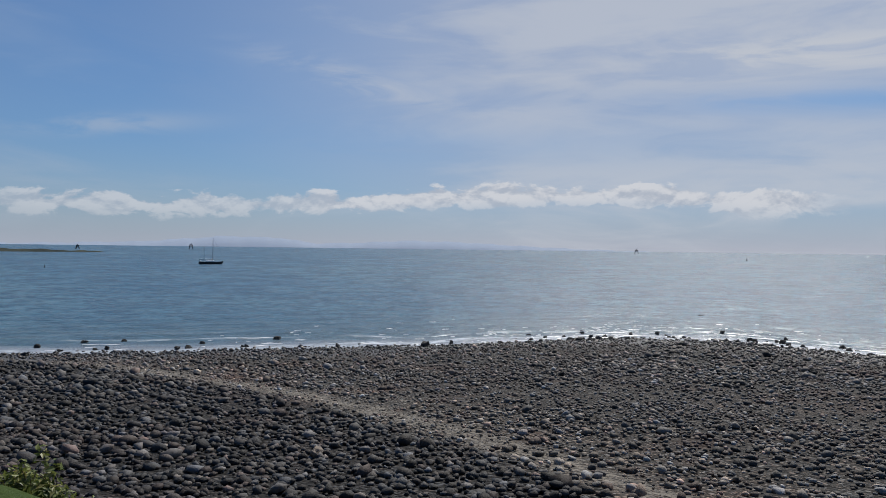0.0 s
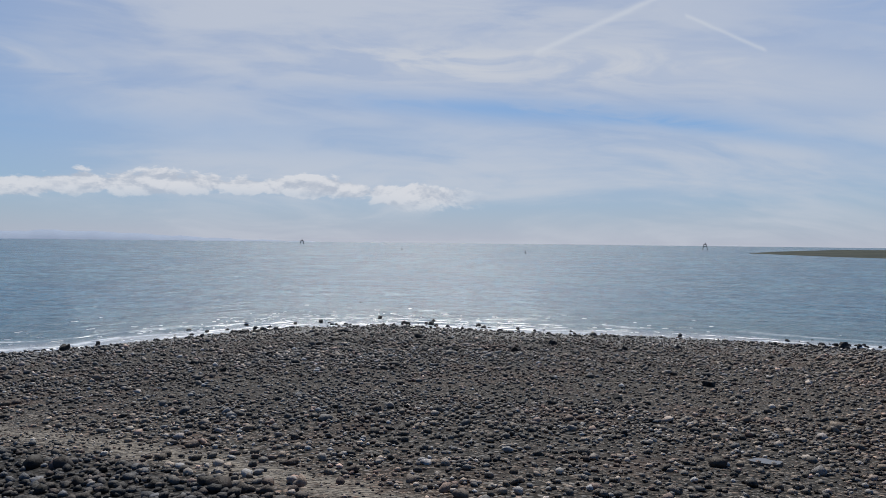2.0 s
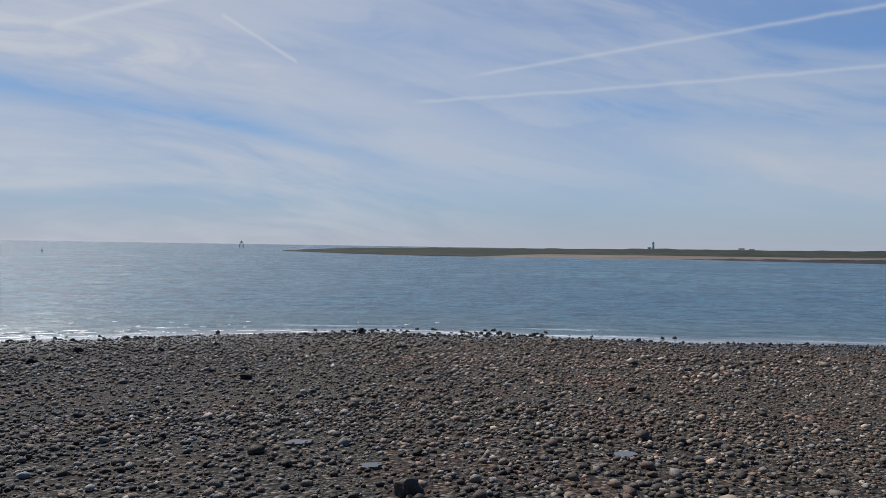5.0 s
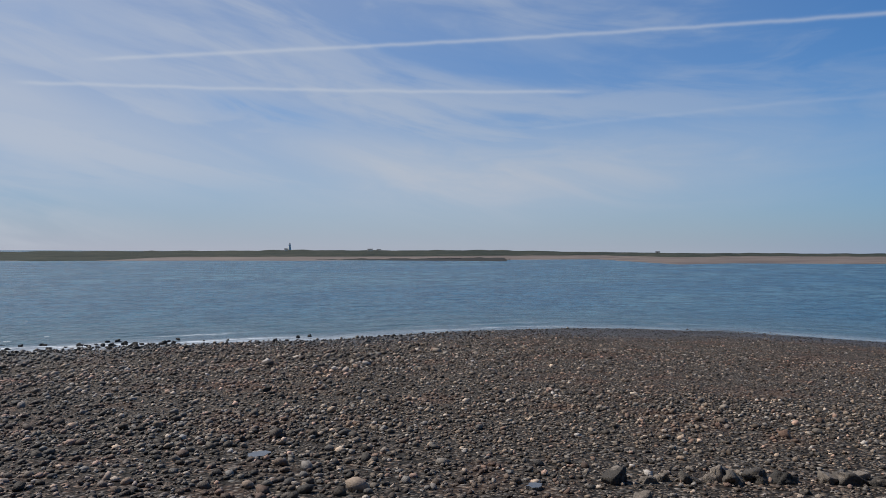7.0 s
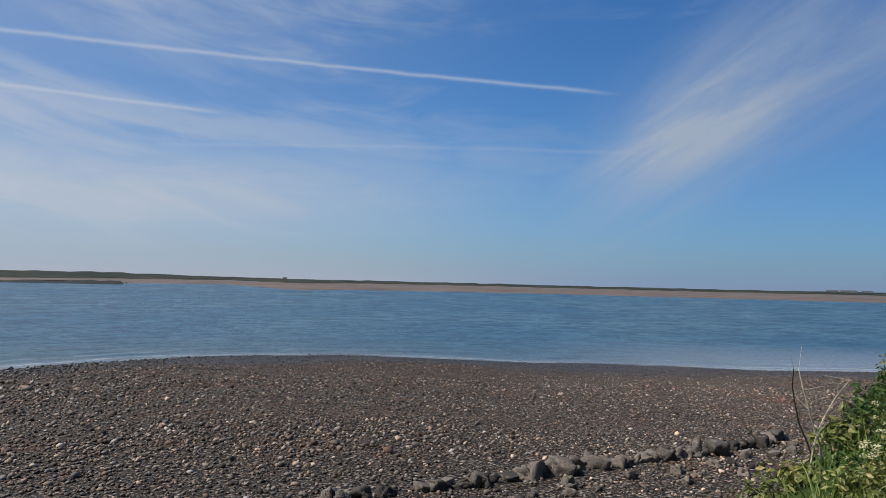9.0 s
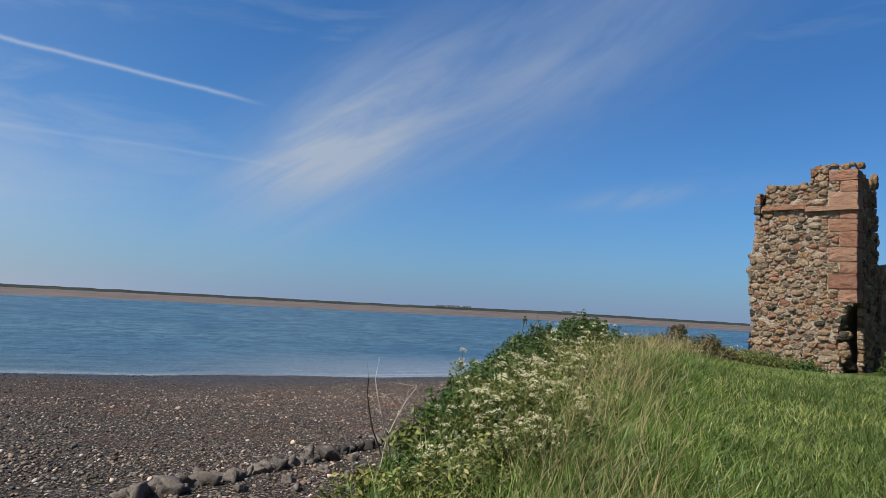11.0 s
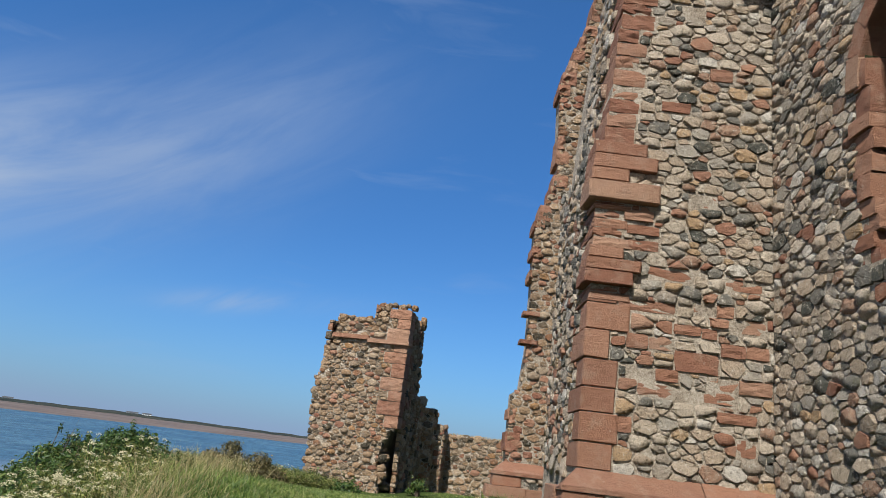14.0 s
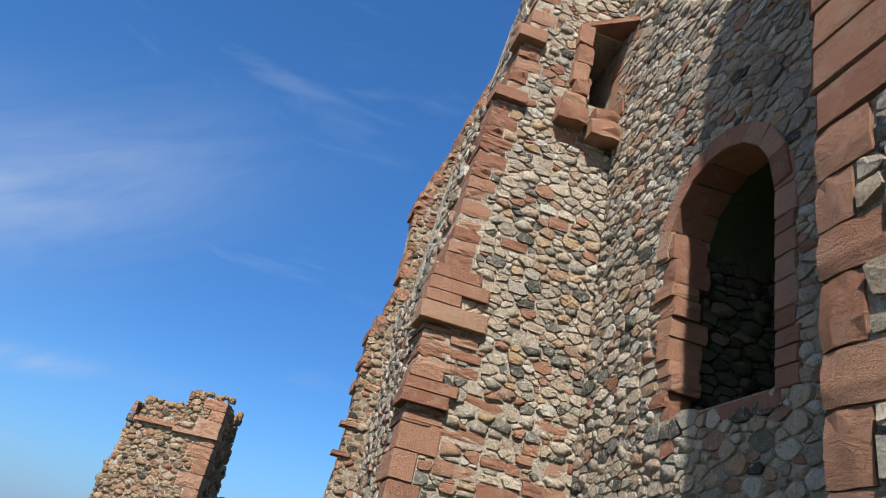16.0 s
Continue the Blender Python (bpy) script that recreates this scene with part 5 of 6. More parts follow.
# low curtain wall between the fragment and the keep
LB = 3.9
low_wall = tagged(core("wall_low", [(-1.2, 5.4, LB, LB + 0.75, -1.0, 1.78), (-1.2, 0.5, LB + 0.02, LB + 0.7, 1.78, 2.0)], MORTAR, "", None, RU, RV, RO + UP * 6.5), "low rubble curtain wall with grass on its top", "wall", kind="structure")
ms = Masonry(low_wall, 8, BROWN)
ms.rubble(RO + RV * LB, RU, -RV, 6.0, 8.28, lambda z: (-0.3, 5.2), None, lambda c, z: 0.06, 0.045, 0.17, 0.06)
for k in range(60):
    a = 0.3 + k * 0.084
    s = ms.rng.uniform(0.09, 0.17)
    ms.lay("stone", ms.rng.choice(STONES), RO + RU * a + RV * (LB + ms.rng.uniform(0.02, 0.12)) + UP * (8.28 + ms.rng.uniform(-0.05, 0.015)), RU, -RV, (s * 1.5, s * 1.5, s * 0.8), ms.rng.uniform(-0.2, 0.2))
ms.finish(LAWN_POINT, most=280)

# ---- the beach ----
def lump_arrays(seed, sub, rough, flat):
    bm = bmesh.new()
    bmesh.ops.create_icosphere(bm, subdivisions=sub, radius=0.5)
    off = Vector((seed * 7.3, seed * 1.9, 0))
    for v in bm.verts:
        c = v.co.copy()
        v.co = c * (1 + rough * noise.noise(c * 2.2 + off)) + noise.noise_vector(c * 3.0 + off) * rough * 0.25
        v.co.z *= flat
    co = np.array([v.co[:] for v in bm.verts], np.float32)
    tri = np.array([[v.index for v in f.verts] for f in bm.faces], np.int32)
    bm.free()
    return co, tri


def scatter(name, shapes, x, y, z, size, rng, mat, tilt=0.25):
    """One mesh of many lumps."""
    vs, fs, k = [], [], 0
    pick = rng.integers(0, len(shapes), len(x))
    for s, (co, tri) in enumerate(shapes):
        i = np.where(pick == s)[0]
        if not len(i):
            continue
        a, t, b = rng.uniform(0, 6.283, len(i)), rng.normal(0, tilt, len(i)), rng.uniform(0.65, 1.0, len(i))
        p = co[None] * (size[i][:, None, None] * np.stack([np.ones_like(b), b, rng.uniform(0.8, 1.15, len(i))], -1)[:, None, :])
        ct, st = np.cos(t)[:, None], np.sin(t)[:, None]
        px, pz = p[..., 0] * ct - p[..., 2] * st, p[..., 0] * st + p[..., 2] * ct
        ca, sa = np.cos(a)[:, None], np.sin(a)[:, None]
        q = np.stack([px * ca - p[..., 1] * sa + x[i][:, None], px * sa + p[..., 1] * ca + y[i][:, None], pz + z[i][:, None]], -1)
        vs.append(q.reshape(-1, 3))
        fs.append((tri[None] + (k + np.arange(len(i)) * len(co))[:, None, None]).reshape(-1, 3))
        k += len(i) * len(co)
    return mesh_object(name, np.concatenate(vs), np.concatenate(fs), mat, True)


def beach_points(rng, count, az0, az1, q0, q1):
    """Points between the bank's foot (0) and the waterline (1), even over the ground."""
    az = rng.uniform(az0, az1, count * 3)
    f, s = np.interp(az, AZ, FOOT), shore(az)
    r = np.sqrt(rng.uniform(0, 1, len(az)) * ((f + (s - f) * q1) ** 2 - (f + (s - f) * q0) ** 2) + (f + (s - f) * q0) ** 2)
    keep_ = rng.random(len(az)) < ((f + (s - f) * q1) ** 2 / 6400)
    az, r = az[keep_][:count], r[keep_][:count]
    return -r * np.sin(np.radians(az)), r * np.cos(np.radians(az)), az, r


COARSE = [lump_arrays(k, 1, 0.5, 0.55) for k in range(7)]
TINY = []
for k in range(6):
    o = np.array([(0.5, 0, 0), (0, 0.5, 0), (-0.5, 0, 0), (0, -0.5, 0), (0, 0, 0.34), (0, 0, -0.3)], np.float32) * np.random.default_rng(k).uniform(0.8, 1.25, (6, 1)).astype(np.float32)
    TINY.append((o, np.array([(0, 1, 4), (1, 2, 4), (2, 3, 4), (3, 0, 4), (1, 0, 5), (2, 1, 5), (3, 2, 5), (0, 3, 5)], np.int32)))
FINE = [lump_arrays(20 + k, 2, 0.35, 0.60) for k in range(8)]


def stone_beach():
    rng = np.random.default_rng(11)
    sets = []
    for count, q0, q1 in ((64000, 0.0, 0.30), (36000, 0.20, 0.62), (34000, 0.55, 1.01)):
        sets.append(beach_points(rng, count, -122, 74, q0, q1))
    x, y, az, r = (np.concatenate([s[k] for s in sets]) for k in range(4))
    big = smooth((10.6 - 0.52 * x - 0.0075 * x * x - y) / 2.0) * smooth((-3 - x) / 3)
    patch = 0.5 + 0.5 * np.sin(x * 0.31 + 2 * np.sin(y * 0.17)) * np.sin(y * 0.27 + 1.5 * np.sin(x * 0.13))
    size = (rng.lognormal(0, 0.38, len(x)) * (0.115 + 0.055 * big + 0.02 * patch)).clip(0.05, 0.55)
    size = size * (1 + 0.55 * smooth((r - 22) / 28) * (0.6 + 0.7 * patch) * smooth((az + 72) / 25))
    size = size * (1 - 0.20 * smooth((-42 - az) / 25) - 0.16 * smooth((-70 - az) / 30))
    # the lighter trodden track keeps to finer stones
    lane = (np.abs(y - (10.6 - 0.52 * x - 0.0075 * x * x) + rng.normal(0, 0.35, len(x))) < 0.75) & (x < -2)
    size = np.where(lane, size * 0.5, size)
    z = ground(x, y) + size * 0.17
    q = (r - np.interp(az, AZ, FOOT)) / (shore(az) - np.interp(az, AZ, FOOT))
    for name, shapes, i in (("beach_cobbles", COARSE, np.where(q < 0.7)[0]), ("shore_cobbles", TINY, np.where(q >= 0.7)[0])):
        tagged(scatter(name, shapes, x[i], y[i], z[i], size[i], rng, COBBLE), "dark grey and brown rounded cobbles covering the beach", "cobbles", kind="stuff")
    # the cobbles by the foot of the bank, one by one
    meshes = []
    for k, (co, tri) in enumerate(FINE):
        ob = mesh_object("cobble", co, tri[:, :], COBBLE, True)
        meshes.append(ob.data)
        bpy.data.objects.remove(ob)
    for _ in range(280):
        a, rr = rng.uniform(22, 62), rng.uniform(11.6, 17.5)
        px, py = polar(a, rr)
        s = float(rng.uniform(0.16, 0.28))
        ob = new("cobble", meshes[int(rng.integers(0, 8))])
        ob.parent = ground_ob
        ob.matrix_local = pose(px, py, gz(px, py) + s * 0.14, rng.normal(0, 12), rng.normal(0, 12), rng.uniform(0, 360)) @ Matrix.Diagonal((s, s * rng.uniform(0.65, 1), s * rng.uniform(0.8, 1.1), 1))


stone_beach()


def boulder_mesh(seed, mat, sub=3, rough=1.15):
    bm = bmesh.new()
    bmesh.ops.create_icosphere(bm, subdivisions=sub, radius=0.5)
    off = Vector((seed * 3.7, seed * 9.1, 5))
    for v in bm.verts:
        c = v.co.copy()
        k = 1 + rough * noise.noise(c * 1.9 + off) + 0.5 * rough * noise.noise(c * 4.3 + off)
        q = c * k
        v.co = Vector((0.48 * math.tanh(q.x / 0.42), 0.42 * math.tanh(q.y / 0.36), 0.34 * math.tanh(q.z / 0.36))) + noise.noise_vector(c * 6 + off) * 0.02
    me = bpy.data.meshes.new("boulder")
    for f in bm.faces:
        f.smooth = sub == 3
    bm.to_mesh(me)
    bm.free()
    me.materials.append(mat)
    return me


def rock_mat(name, a, b):
    def build(n, bsdf):
        p, r = place(n), one_by_one(n)
        c = n.mix(r, a, b)
        g, w = n.noise(p, 14.0, 7.0, 0.7), n.noise(p, 3.0, 4.0, 0.6)
        c = n.mix(n.m("MULTIPLY", n.step(g, 0.45, 0.7), 0.5), c, tuple(v * 0.4 for v in a))
        c = n.mix(n.m("MULTIPLY", n.step(w, 0.55, 0.7), 0.6), c, tuple(min(v * 1.5, 0.5) for v in b))
        finish(n, bsdf, c, 0.88, n.m("ADD", g, w), 0.8, 0.05, 0.25)
    return material(name, build)


ROCK, WETROCK = rock_mat("boulder_rock", (0.035, 0.032, 0.029), (0.21, 0.175, 0.145)), rock_mat("wet_rock", (0.016, 0.016, 0.016), (0.04, 0.037, 0.033))
BOULDERS, WETS = [boulder_mesh(k, ROCK, 3, 1.3) for k in range(8)], [boulder_mesh(30 + k, WETROCK, 2) for k in range(5)]


def boulder(x, y, s, rng, meshes, label, group, sink=0.22):
    ob = new("boulder", rng.choice(meshes))
    ob.matrix_world = pose(x, y, gz(x, y) + s * (0.30 - sink) * 0.8, rng.uniform(-28, 28), rng.uniform(-28, 28), rng.uniform(0, 360)) @ Matrix.Diagonal((s * rng.uniform(0.85, 1.3), s * rng.uniform(0.7, 1.0), s * rng.uniform(0.85, 1.35), 1))
    return tagged(ob, label, "boulder", group)


def boulder_rows():
    rng = random.Random(3)
    # the line of large stones below the bank
    pts = [(13.6, 5.6), (14.8, 4.1), (16.0, 2.7), (17.3, 0.9), (18.9, -1.1), (20.5, -2.8), (21.9, -4.5), (23.4, -6.0), (25.5, -8.0), (27.8, -9.8)]
    for (x0, y0), (x1, y1) in zip(pts, pts[1:]):
        length = math.hypot(x1 - x0, y1 - y0)
        k = max(1, int(length / 0.40))
        for i in range(k):
            t = (i + rng.uniform(0.2, 0.8)) / k
            boulder(x0 + (x1 - x0) * t + rng.uniform(-0.16, 0.16), y0 + (y1 - y0) * t + rng.uniform(-0.16, 0.16), rng.uniform(0.42, 0.95) * (0.75 if x0 < 17 else 1.0), rng, BOULDERS, "grey-brown boulder in the row of stones on shingle", "row of boulders")
            if rng.random() < 0.8:
                boulder(x0 + (x1 - x0) * t + rng.uniform(-2.2, -0.5), y0 + (y1 - y0) * t + rng.uniform(-1.6, -0.3), rng.uniform(0.22, 0.5), rng, BOULDERS, "smaller broken stone beside the row of boulders", "row of boulders")
    # dark wet boulders along the waterline
    for az, dr, s in ((38.75, -0.5, 1.0), (26.4, -1.2, 0.85), (25.6, -1.0, 0.6), (-18.64, 0.6, 1.15), (-21.5, -0.3, 0.6), (-29.0, 0.8, 0.6), (-30.5, 0.4, 0.8), (57.0, 1.5, 0.9), (56.0, 4.0, 0.6), (50.4, 4.8, 0.75), (44.0, 1.0, 0.5), (67.0, 3.0, 0.6), (64.0, 5.0, 0.7), (61.5, 6.0, 0.7), (17.3, 25.0, 1.1), (15.8, 6.0, 0.8), (11.5, 5.0, 0.6), (7.0, 2.5, 0.6), (20.5, 3.0, 0.55)):
        x, y = polar(az, float(shore(az)) + dr)
        boulder(x, y, s * 0.8, rng, WETS, "dark wet boulder at the water's edge", "waterline boulders", 0.15 if dr < 3 else -0.35 - dr * 0.04)
    for _ in range(200):
        az = rng.choice((rng.uniform(-60, 70), rng.uniform(2, 34), rng.uniform(-34, -14)))
        off = rng.choice((rng.gauss(-0.8, 1.2), abs(rng.gauss(0.5, 1.8))))
        x, y = polar(az, float(shore(az)) + off)
        boulder(x, y, rng.uniform(0.24, 0.55), rng, WETS, "small dark wet stone at the water's edge", "waterline boulders", 0.22 if off < 0.5 else 0.05 - off * 0.12)
    for az, r, s in ((9.9, 42, 0.6), (4.9, 42, 0.7), (-9.8, 31, 0.55), (-21.0, 40, 0.75), (-22.3, 12.9, 0.6), (-40, 28, 0.4), (48, 17, 0.5), (2.0, 47, 0.6), (-3.5, 45, 0.5), (-7.5, 48, 0.55), (-11, 40, 0.5), (-24, 38, 0.5), (-3.0, 26, 0.45), (28, 33, 0.5)):
        x, y = polar(az, r)
        boulder(x, y, s, rng, BOULDERS if r < 20 else WETS, "lone dark boulder lying on the cobble beach", "beach boulders")


boulder_rows()


def foam():
    """Thin broken foam lines where small waves run out, plus flecks standing for glints."""
    rng = random.Random(8)
    vs, fs = [], []
    for j in range(340):
        if j < 100:
            az = rng.choice((rng.uniform(-34, -8), rng.uniform(0, 40), rng.uniform(-5, 66), rng.uniform(5, 24)))
            off = rng.choice((0.3, 0.9, 2.2) if az < -5 else (0.3, 0.9, 2.2, 3.8, 5.5)) + rng.uniform(-0.2, 0.2)
            long_, wide, m = rng.uniform(0.6, 3.2), rng.uniform(0.02, 0.07), 10
        else:
            # small white flecks that stand for sun glints, mostly around the sun's bearing
            az, off = rng.gauss(17, 11) if j < 270 else rng.uniform(-25, 60), 0.5 + abs(rng.gauss(0, 6.5))
            long_, wide, m = rng.uniform(0.10, 0.55), rng.uniform(0.015, 0.04), 4
        k = len(vs)
        for i in range(m + 1):
            t = i / m
            a = az + long_ * t
            rr = float(shore(a)) + off + 0.15 * math.sin(a * 3.1) + rng.uniform(-0.03, 0.03)
            w = wide * math.sin(math.pi * t) ** 0.6 * rng.uniform(0.5, 1.2) + 0.005
            z = 0.075 if off > 0.6 else 0.05
            vs += [(*polar(a, rr - w), z - 0.02), (*polar(a, rr), z + 0.02), (*polar(a, rr + w), z - 0.02)]
        for i in range(m):
            q = k + i * 3
            fs += [(q, q + 3, q + 4, q + 1), (q + 1, q + 4, q + 5, q + 2)]
    tagged(mesh_object("foam", vs, fs, FOAM_GLINT, True), "thin broken lines of white foam and small glint flecks on the sea", "foam", kind="stuff")


FOAM_GLINT = material("foam", plain((0.62, 0.64, 0.66), 0.5, 0, 0.3, 6.0))
foam()


def puddle(az, r, w, d, seed):
    rng = random.Random(seed)
    x, y = polar(az, r)
    z = gz(x, y)
    bm = bmesh.new()
    ring = []
    for k in range(18):
        a = k * math.tau / 18
        q = rng.uniform(0.7, 1.1)
        ring.append(bm.verts.new((x + math.cos(a) * w * q, y + math.sin(a) * d * q, z + 0.075)))
    bm.faces.new(ring)
    low = [bm.verts.new(v.co - Vector((0, 0, 0.12))) for v in ring]
    for k in range(18):
        bm.faces.new((ring[k], low[k], low[(k + 1) % 18], ring[(k + 1) % 18]))
    tagged(part("puddle", bm, POOL), "small still pool of water among the cobbles", "puddle", "beach pools")


def pool_water(n, bsdf):
    g = n.noise(place(n), 9.0, 4.0, 0.6)
    finish(n, bsdf, n.mix(g, (0.05, 0.05, 0.05), (0.11, 0.105, 0.10)), 0.15, g, 0.08, 0.02, 0.8)


POOL = material("pool_water", pool_water)
for k, (az, r, w, d) in enumerate(((-39.6, 17.0, 0.30, 0.24), (-19.2, 14.8, 0.24, 0.2), (-13.5, 17.5, 0.36, 0.22), (-62.0, 13.8, 0.18, 0.16))):
    puddle(az, r, w, d, k)

# ---- grass and plants ----
def blades(name, x, y, length, lean, width, rng, mat, label, droop=0.5, seg=3, at=None):
    """Bent blades, each a tapering strip."""
    n_ = len(x)
    z = ground(x, y) - 0.02 if at is None else np.full(n_, at)
    a = rng.uniform(0, 6.283, n_)
    wind = radians(-60.0)
    dx, dy = np.cos(a) * 0.8 + math.cos(wind) * 0.6, np.sin(a) * 0.8 + math.sin(wind) * 0.6
    d = np.hypot(dx, dy) + 1e-6
    dx, dy = dx / d, dy / d
    side = rng.uniform(0, 6.283, n_)
    sx, sy = np.cos(side), np.sin(side)
    rows = []
    for k in range(seg + 1):
        t = k / seg
        h = length * t * (1 - droop * 0.35 * t * lean)
        o = length * lean * t ** 1.8
        w = width * (1 - t) ** 0.7 + 0.0006
        c = np.stack([x + dx * o, y + dy * o, z + h], -1)
        s = np.stack([sx * w, sy * w, np.zeros(n_)], -1)
        rows += [c - s, c + s]
    v = np.stack(rows, 1).reshape(-1, 3)
    m = 2 * (seg + 1)
    f = np.concatenate([np.stack([np.arange(n_) * m + 2 * k + q for q in (0, 1, 3, 2)], -1) for k in range(seg)])
    return tagged(mesh_object(name, v, f, mat, True), label, "grass", kind="stuff")


def brink(az):
    return np.interp(az, AZ, BRINK)


def castle_uv(x, y):
    return -0.799 * x - 0.602 * y, 0.602 * x - 0.799 * y


def on_lawn(x, y):
    u, v = castle_uv(x, y)
    free = ~((u > 2.4) & (v > 10.75)) & ~((u > 5.7)) & ~((u > 3.7) & (v < 3.7))
    rx, ry = x - RO.x, y - RO.y
    a, b = rx * RU.x + ry * RU.y, rx * RV.x + ry * RV.y
    return free & ~((a > -2.5) & (a < 0.7) & (b > -0.05) & (b < 3.9)) & ~(b > LB - 0.05)


EDGE = np.array([(2.0, 0.6), (3.36, -1.0), (4.13, -1.67), (5.2, -2.5), (7.3, -3.9), (10.07, -6.54), (12.4, -11.6), (13.9, -14.9)])


def inland(x, y):
    """Distance from the brink of the bank, positive towards the lawn."""
    best, sign = np.full(np.shape(x), 1e9), np.ones(np.shape(x))
    for (ax, ay), (bx, by) in zip(EDGE, EDGE[1:]):
        dx, dy = bx - ax, by - ay
        t = np.clip(((x - ax) * dx + (y - ay) * dy) / (dx * dx + dy * dy), 0, 1)
        d = np.hypot(x - ax - t * dx, y - ay - t * dy)
        s = np.where((x - ax) * dy - (y - ay) * dx > 0, 1.0, -1.0)
        sign, best = np.where(d < best, s, sign), np.minimum(d, best)
    return best * sign


def along_edge(rng, out, far):
    """A point near the brink: out metres inland of it, up to a share of its length."""
    seg = np.hypot(*(EDGE[1:] - EDGE[:-1]).T)
    q = rng.random() * far * seg.sum()
    for (a, b), s in zip(zip(EDGE, EDGE[1:]), seg):
        if q <= s:
            break
        q -= s
    d = (b - a) / s
    p = a + d * min(q, s) + np.array((d[1], -d[0])) * out
    return float(p[0]), float(p[1])


def meadow():
    rng = np.random.default_rng(21)
    n_ = 330000
    az, r = rng.uniform(-175, -106, n_), 24 * rng.random(n_) ** 0.8 + 1.6
    x, y = -r * np.sin(np.radians(az)), r * np.cos(np.radians(az))
    edge = inland(x, y)
    ok = (edge > 0.15) & on_lawn(x, y) & ((r > 3.0) | (az > -150))
    u, v = castle_uv(x, y)
    near = smooth((15 - v) / 5)
    tall = (0.16 + 0.84 * smooth((3.0 - edge) / 1.6)) * near + 0.10 * smooth((9 - r) / 4)
    tall = np.maximum(tall, 0.9 * smooth((0.9 - np.hypot(u - 2.0, v - 11.6)) / 0.6))
    ok &= rng.random(n_) < np.where(r > 16, 0.6, 1.0) * np.where((edge < 1.0) & (v < 13), 0.22, 1.0)
    x, y, tall, r = x[ok], y[ok], tall[ok], r[ok]
    m = len(x)
    length = (0.045 + 0.30 * tall) * rng.uniform(0.6, 1.3, m)
    short = tall < 0.34
    width = np.where(short, 0.0030, 0.0038) * (1 + r / 9)
    lean = rng.uniform(0.1, 1.2, m)
    blades("lawn_grass", x[short], y[short], length[short], lean[short], width[short], rng, LAWN, "short mown green grass of the lawn", seg=2)
    blades("long_grass", x[~short], y[~short], length[~short], lean[~short] * 1.1, width[~short], rng, GRASS, "long windblown green grass at the brink", 0.9)
    # dry flowering stalks
    n2 = 3300
    pts = np.array([along_edge(rng, o, 0.62) for o in rng.normal(1.5, 0.30, n2)])
    x, y = pts[:, 0], pts[:, 1]
    ok = on_lawn(x, y)
    x, y = x[ok], y[ok]
    m = len(x)
    blades("dry_grass", x, y, rng.uniform(0.28, 0.56, m), rng.uniform(0.1, 0.9, m), np.full(m, 0.0032), rng, STRAW, "dry straw-coloured grass stalks", 0.8)


meadow()


def near_lawn():
    """The short turf underfoot."""
    rng = np.random.default_rng(5)
    m = 20000
    x, y = rng.uniform(-4.5, 5.0, m), rng.uniform(-6.0, 3.5, m)
    ok = (np.hypot(x, y) < brink(np.degrees(np.arctan2(-x, y))) * 0.9) & on_lawn(x, y)
    x, y = x[ok], y[ok]
    m = len(x)
    blades("lawn_grass", x, y, rng.uniform(0.03, 0.08, m), rng.uniform(0.2, 1.2, m), np.full(m, 0.006), rng, LAWN, "short mown green grass of the lawn", seg=2)


near_lawn()


def leaf_cloud(name, centres, radii, count, rng, size, mat, parent, shell=0.55):
    """Many small folded leaves over rounded clumps."""
    vs, fs = [], []
    pick = rng.choice(len(centres), count, p=np.array([r[0] * r[1] for r in radii]) / sum(r[0] * r[1] for r in radii))
    d = rng.normal(0, 1, (count, 3))
    d /= np.linalg.norm(d, axis=1)[:, None]
    d[:, 2] = np.abs(d[:, 2]) * rng.choice([1, 1, 1, -0.4], count)
    q = (shell + (1 - shell) * rng.random(count))[:, None] * (1 + 0.25 * np.sin(d[:, :1] * 9 + pick[:, None]) * np.sin(d[:, 1:2] * 7))
    c = np.array(centres)[pick] + d * np.array(radii)[pick] * q
    nrm = d + rng.normal(0, 0.55, (count, 3)) + np.array([0, 0, 0.35])
    nrm /= np.linalg.norm(nrm, axis=1)[:, None]
    t = np.cross(nrm, rng.normal(0, 1, (count, 3)))
    t /= np.linalg.norm(t, axis=1)[:, None] + 1e-9
    b = np.cross(nrm, t)
    s = (size * rng.uniform(0.6, 1.35, count))[:, None]
    pts = [c - t * s, c + b * s * 0.45 + nrm * s * 0.12, c + t * s, c - b * s * 0.45 + nrm * s * 0.12]
    v = np.stack(pts, 1).reshape(-1, 3)
    i = np.arange(count) * 4
    f = np.concatenate([np.stack([i, i + 1, i + 2], -1), np.stack([i, i + 2, i + 3], -1)])
    return mesh_object(name, v, f, mat, False, parent)


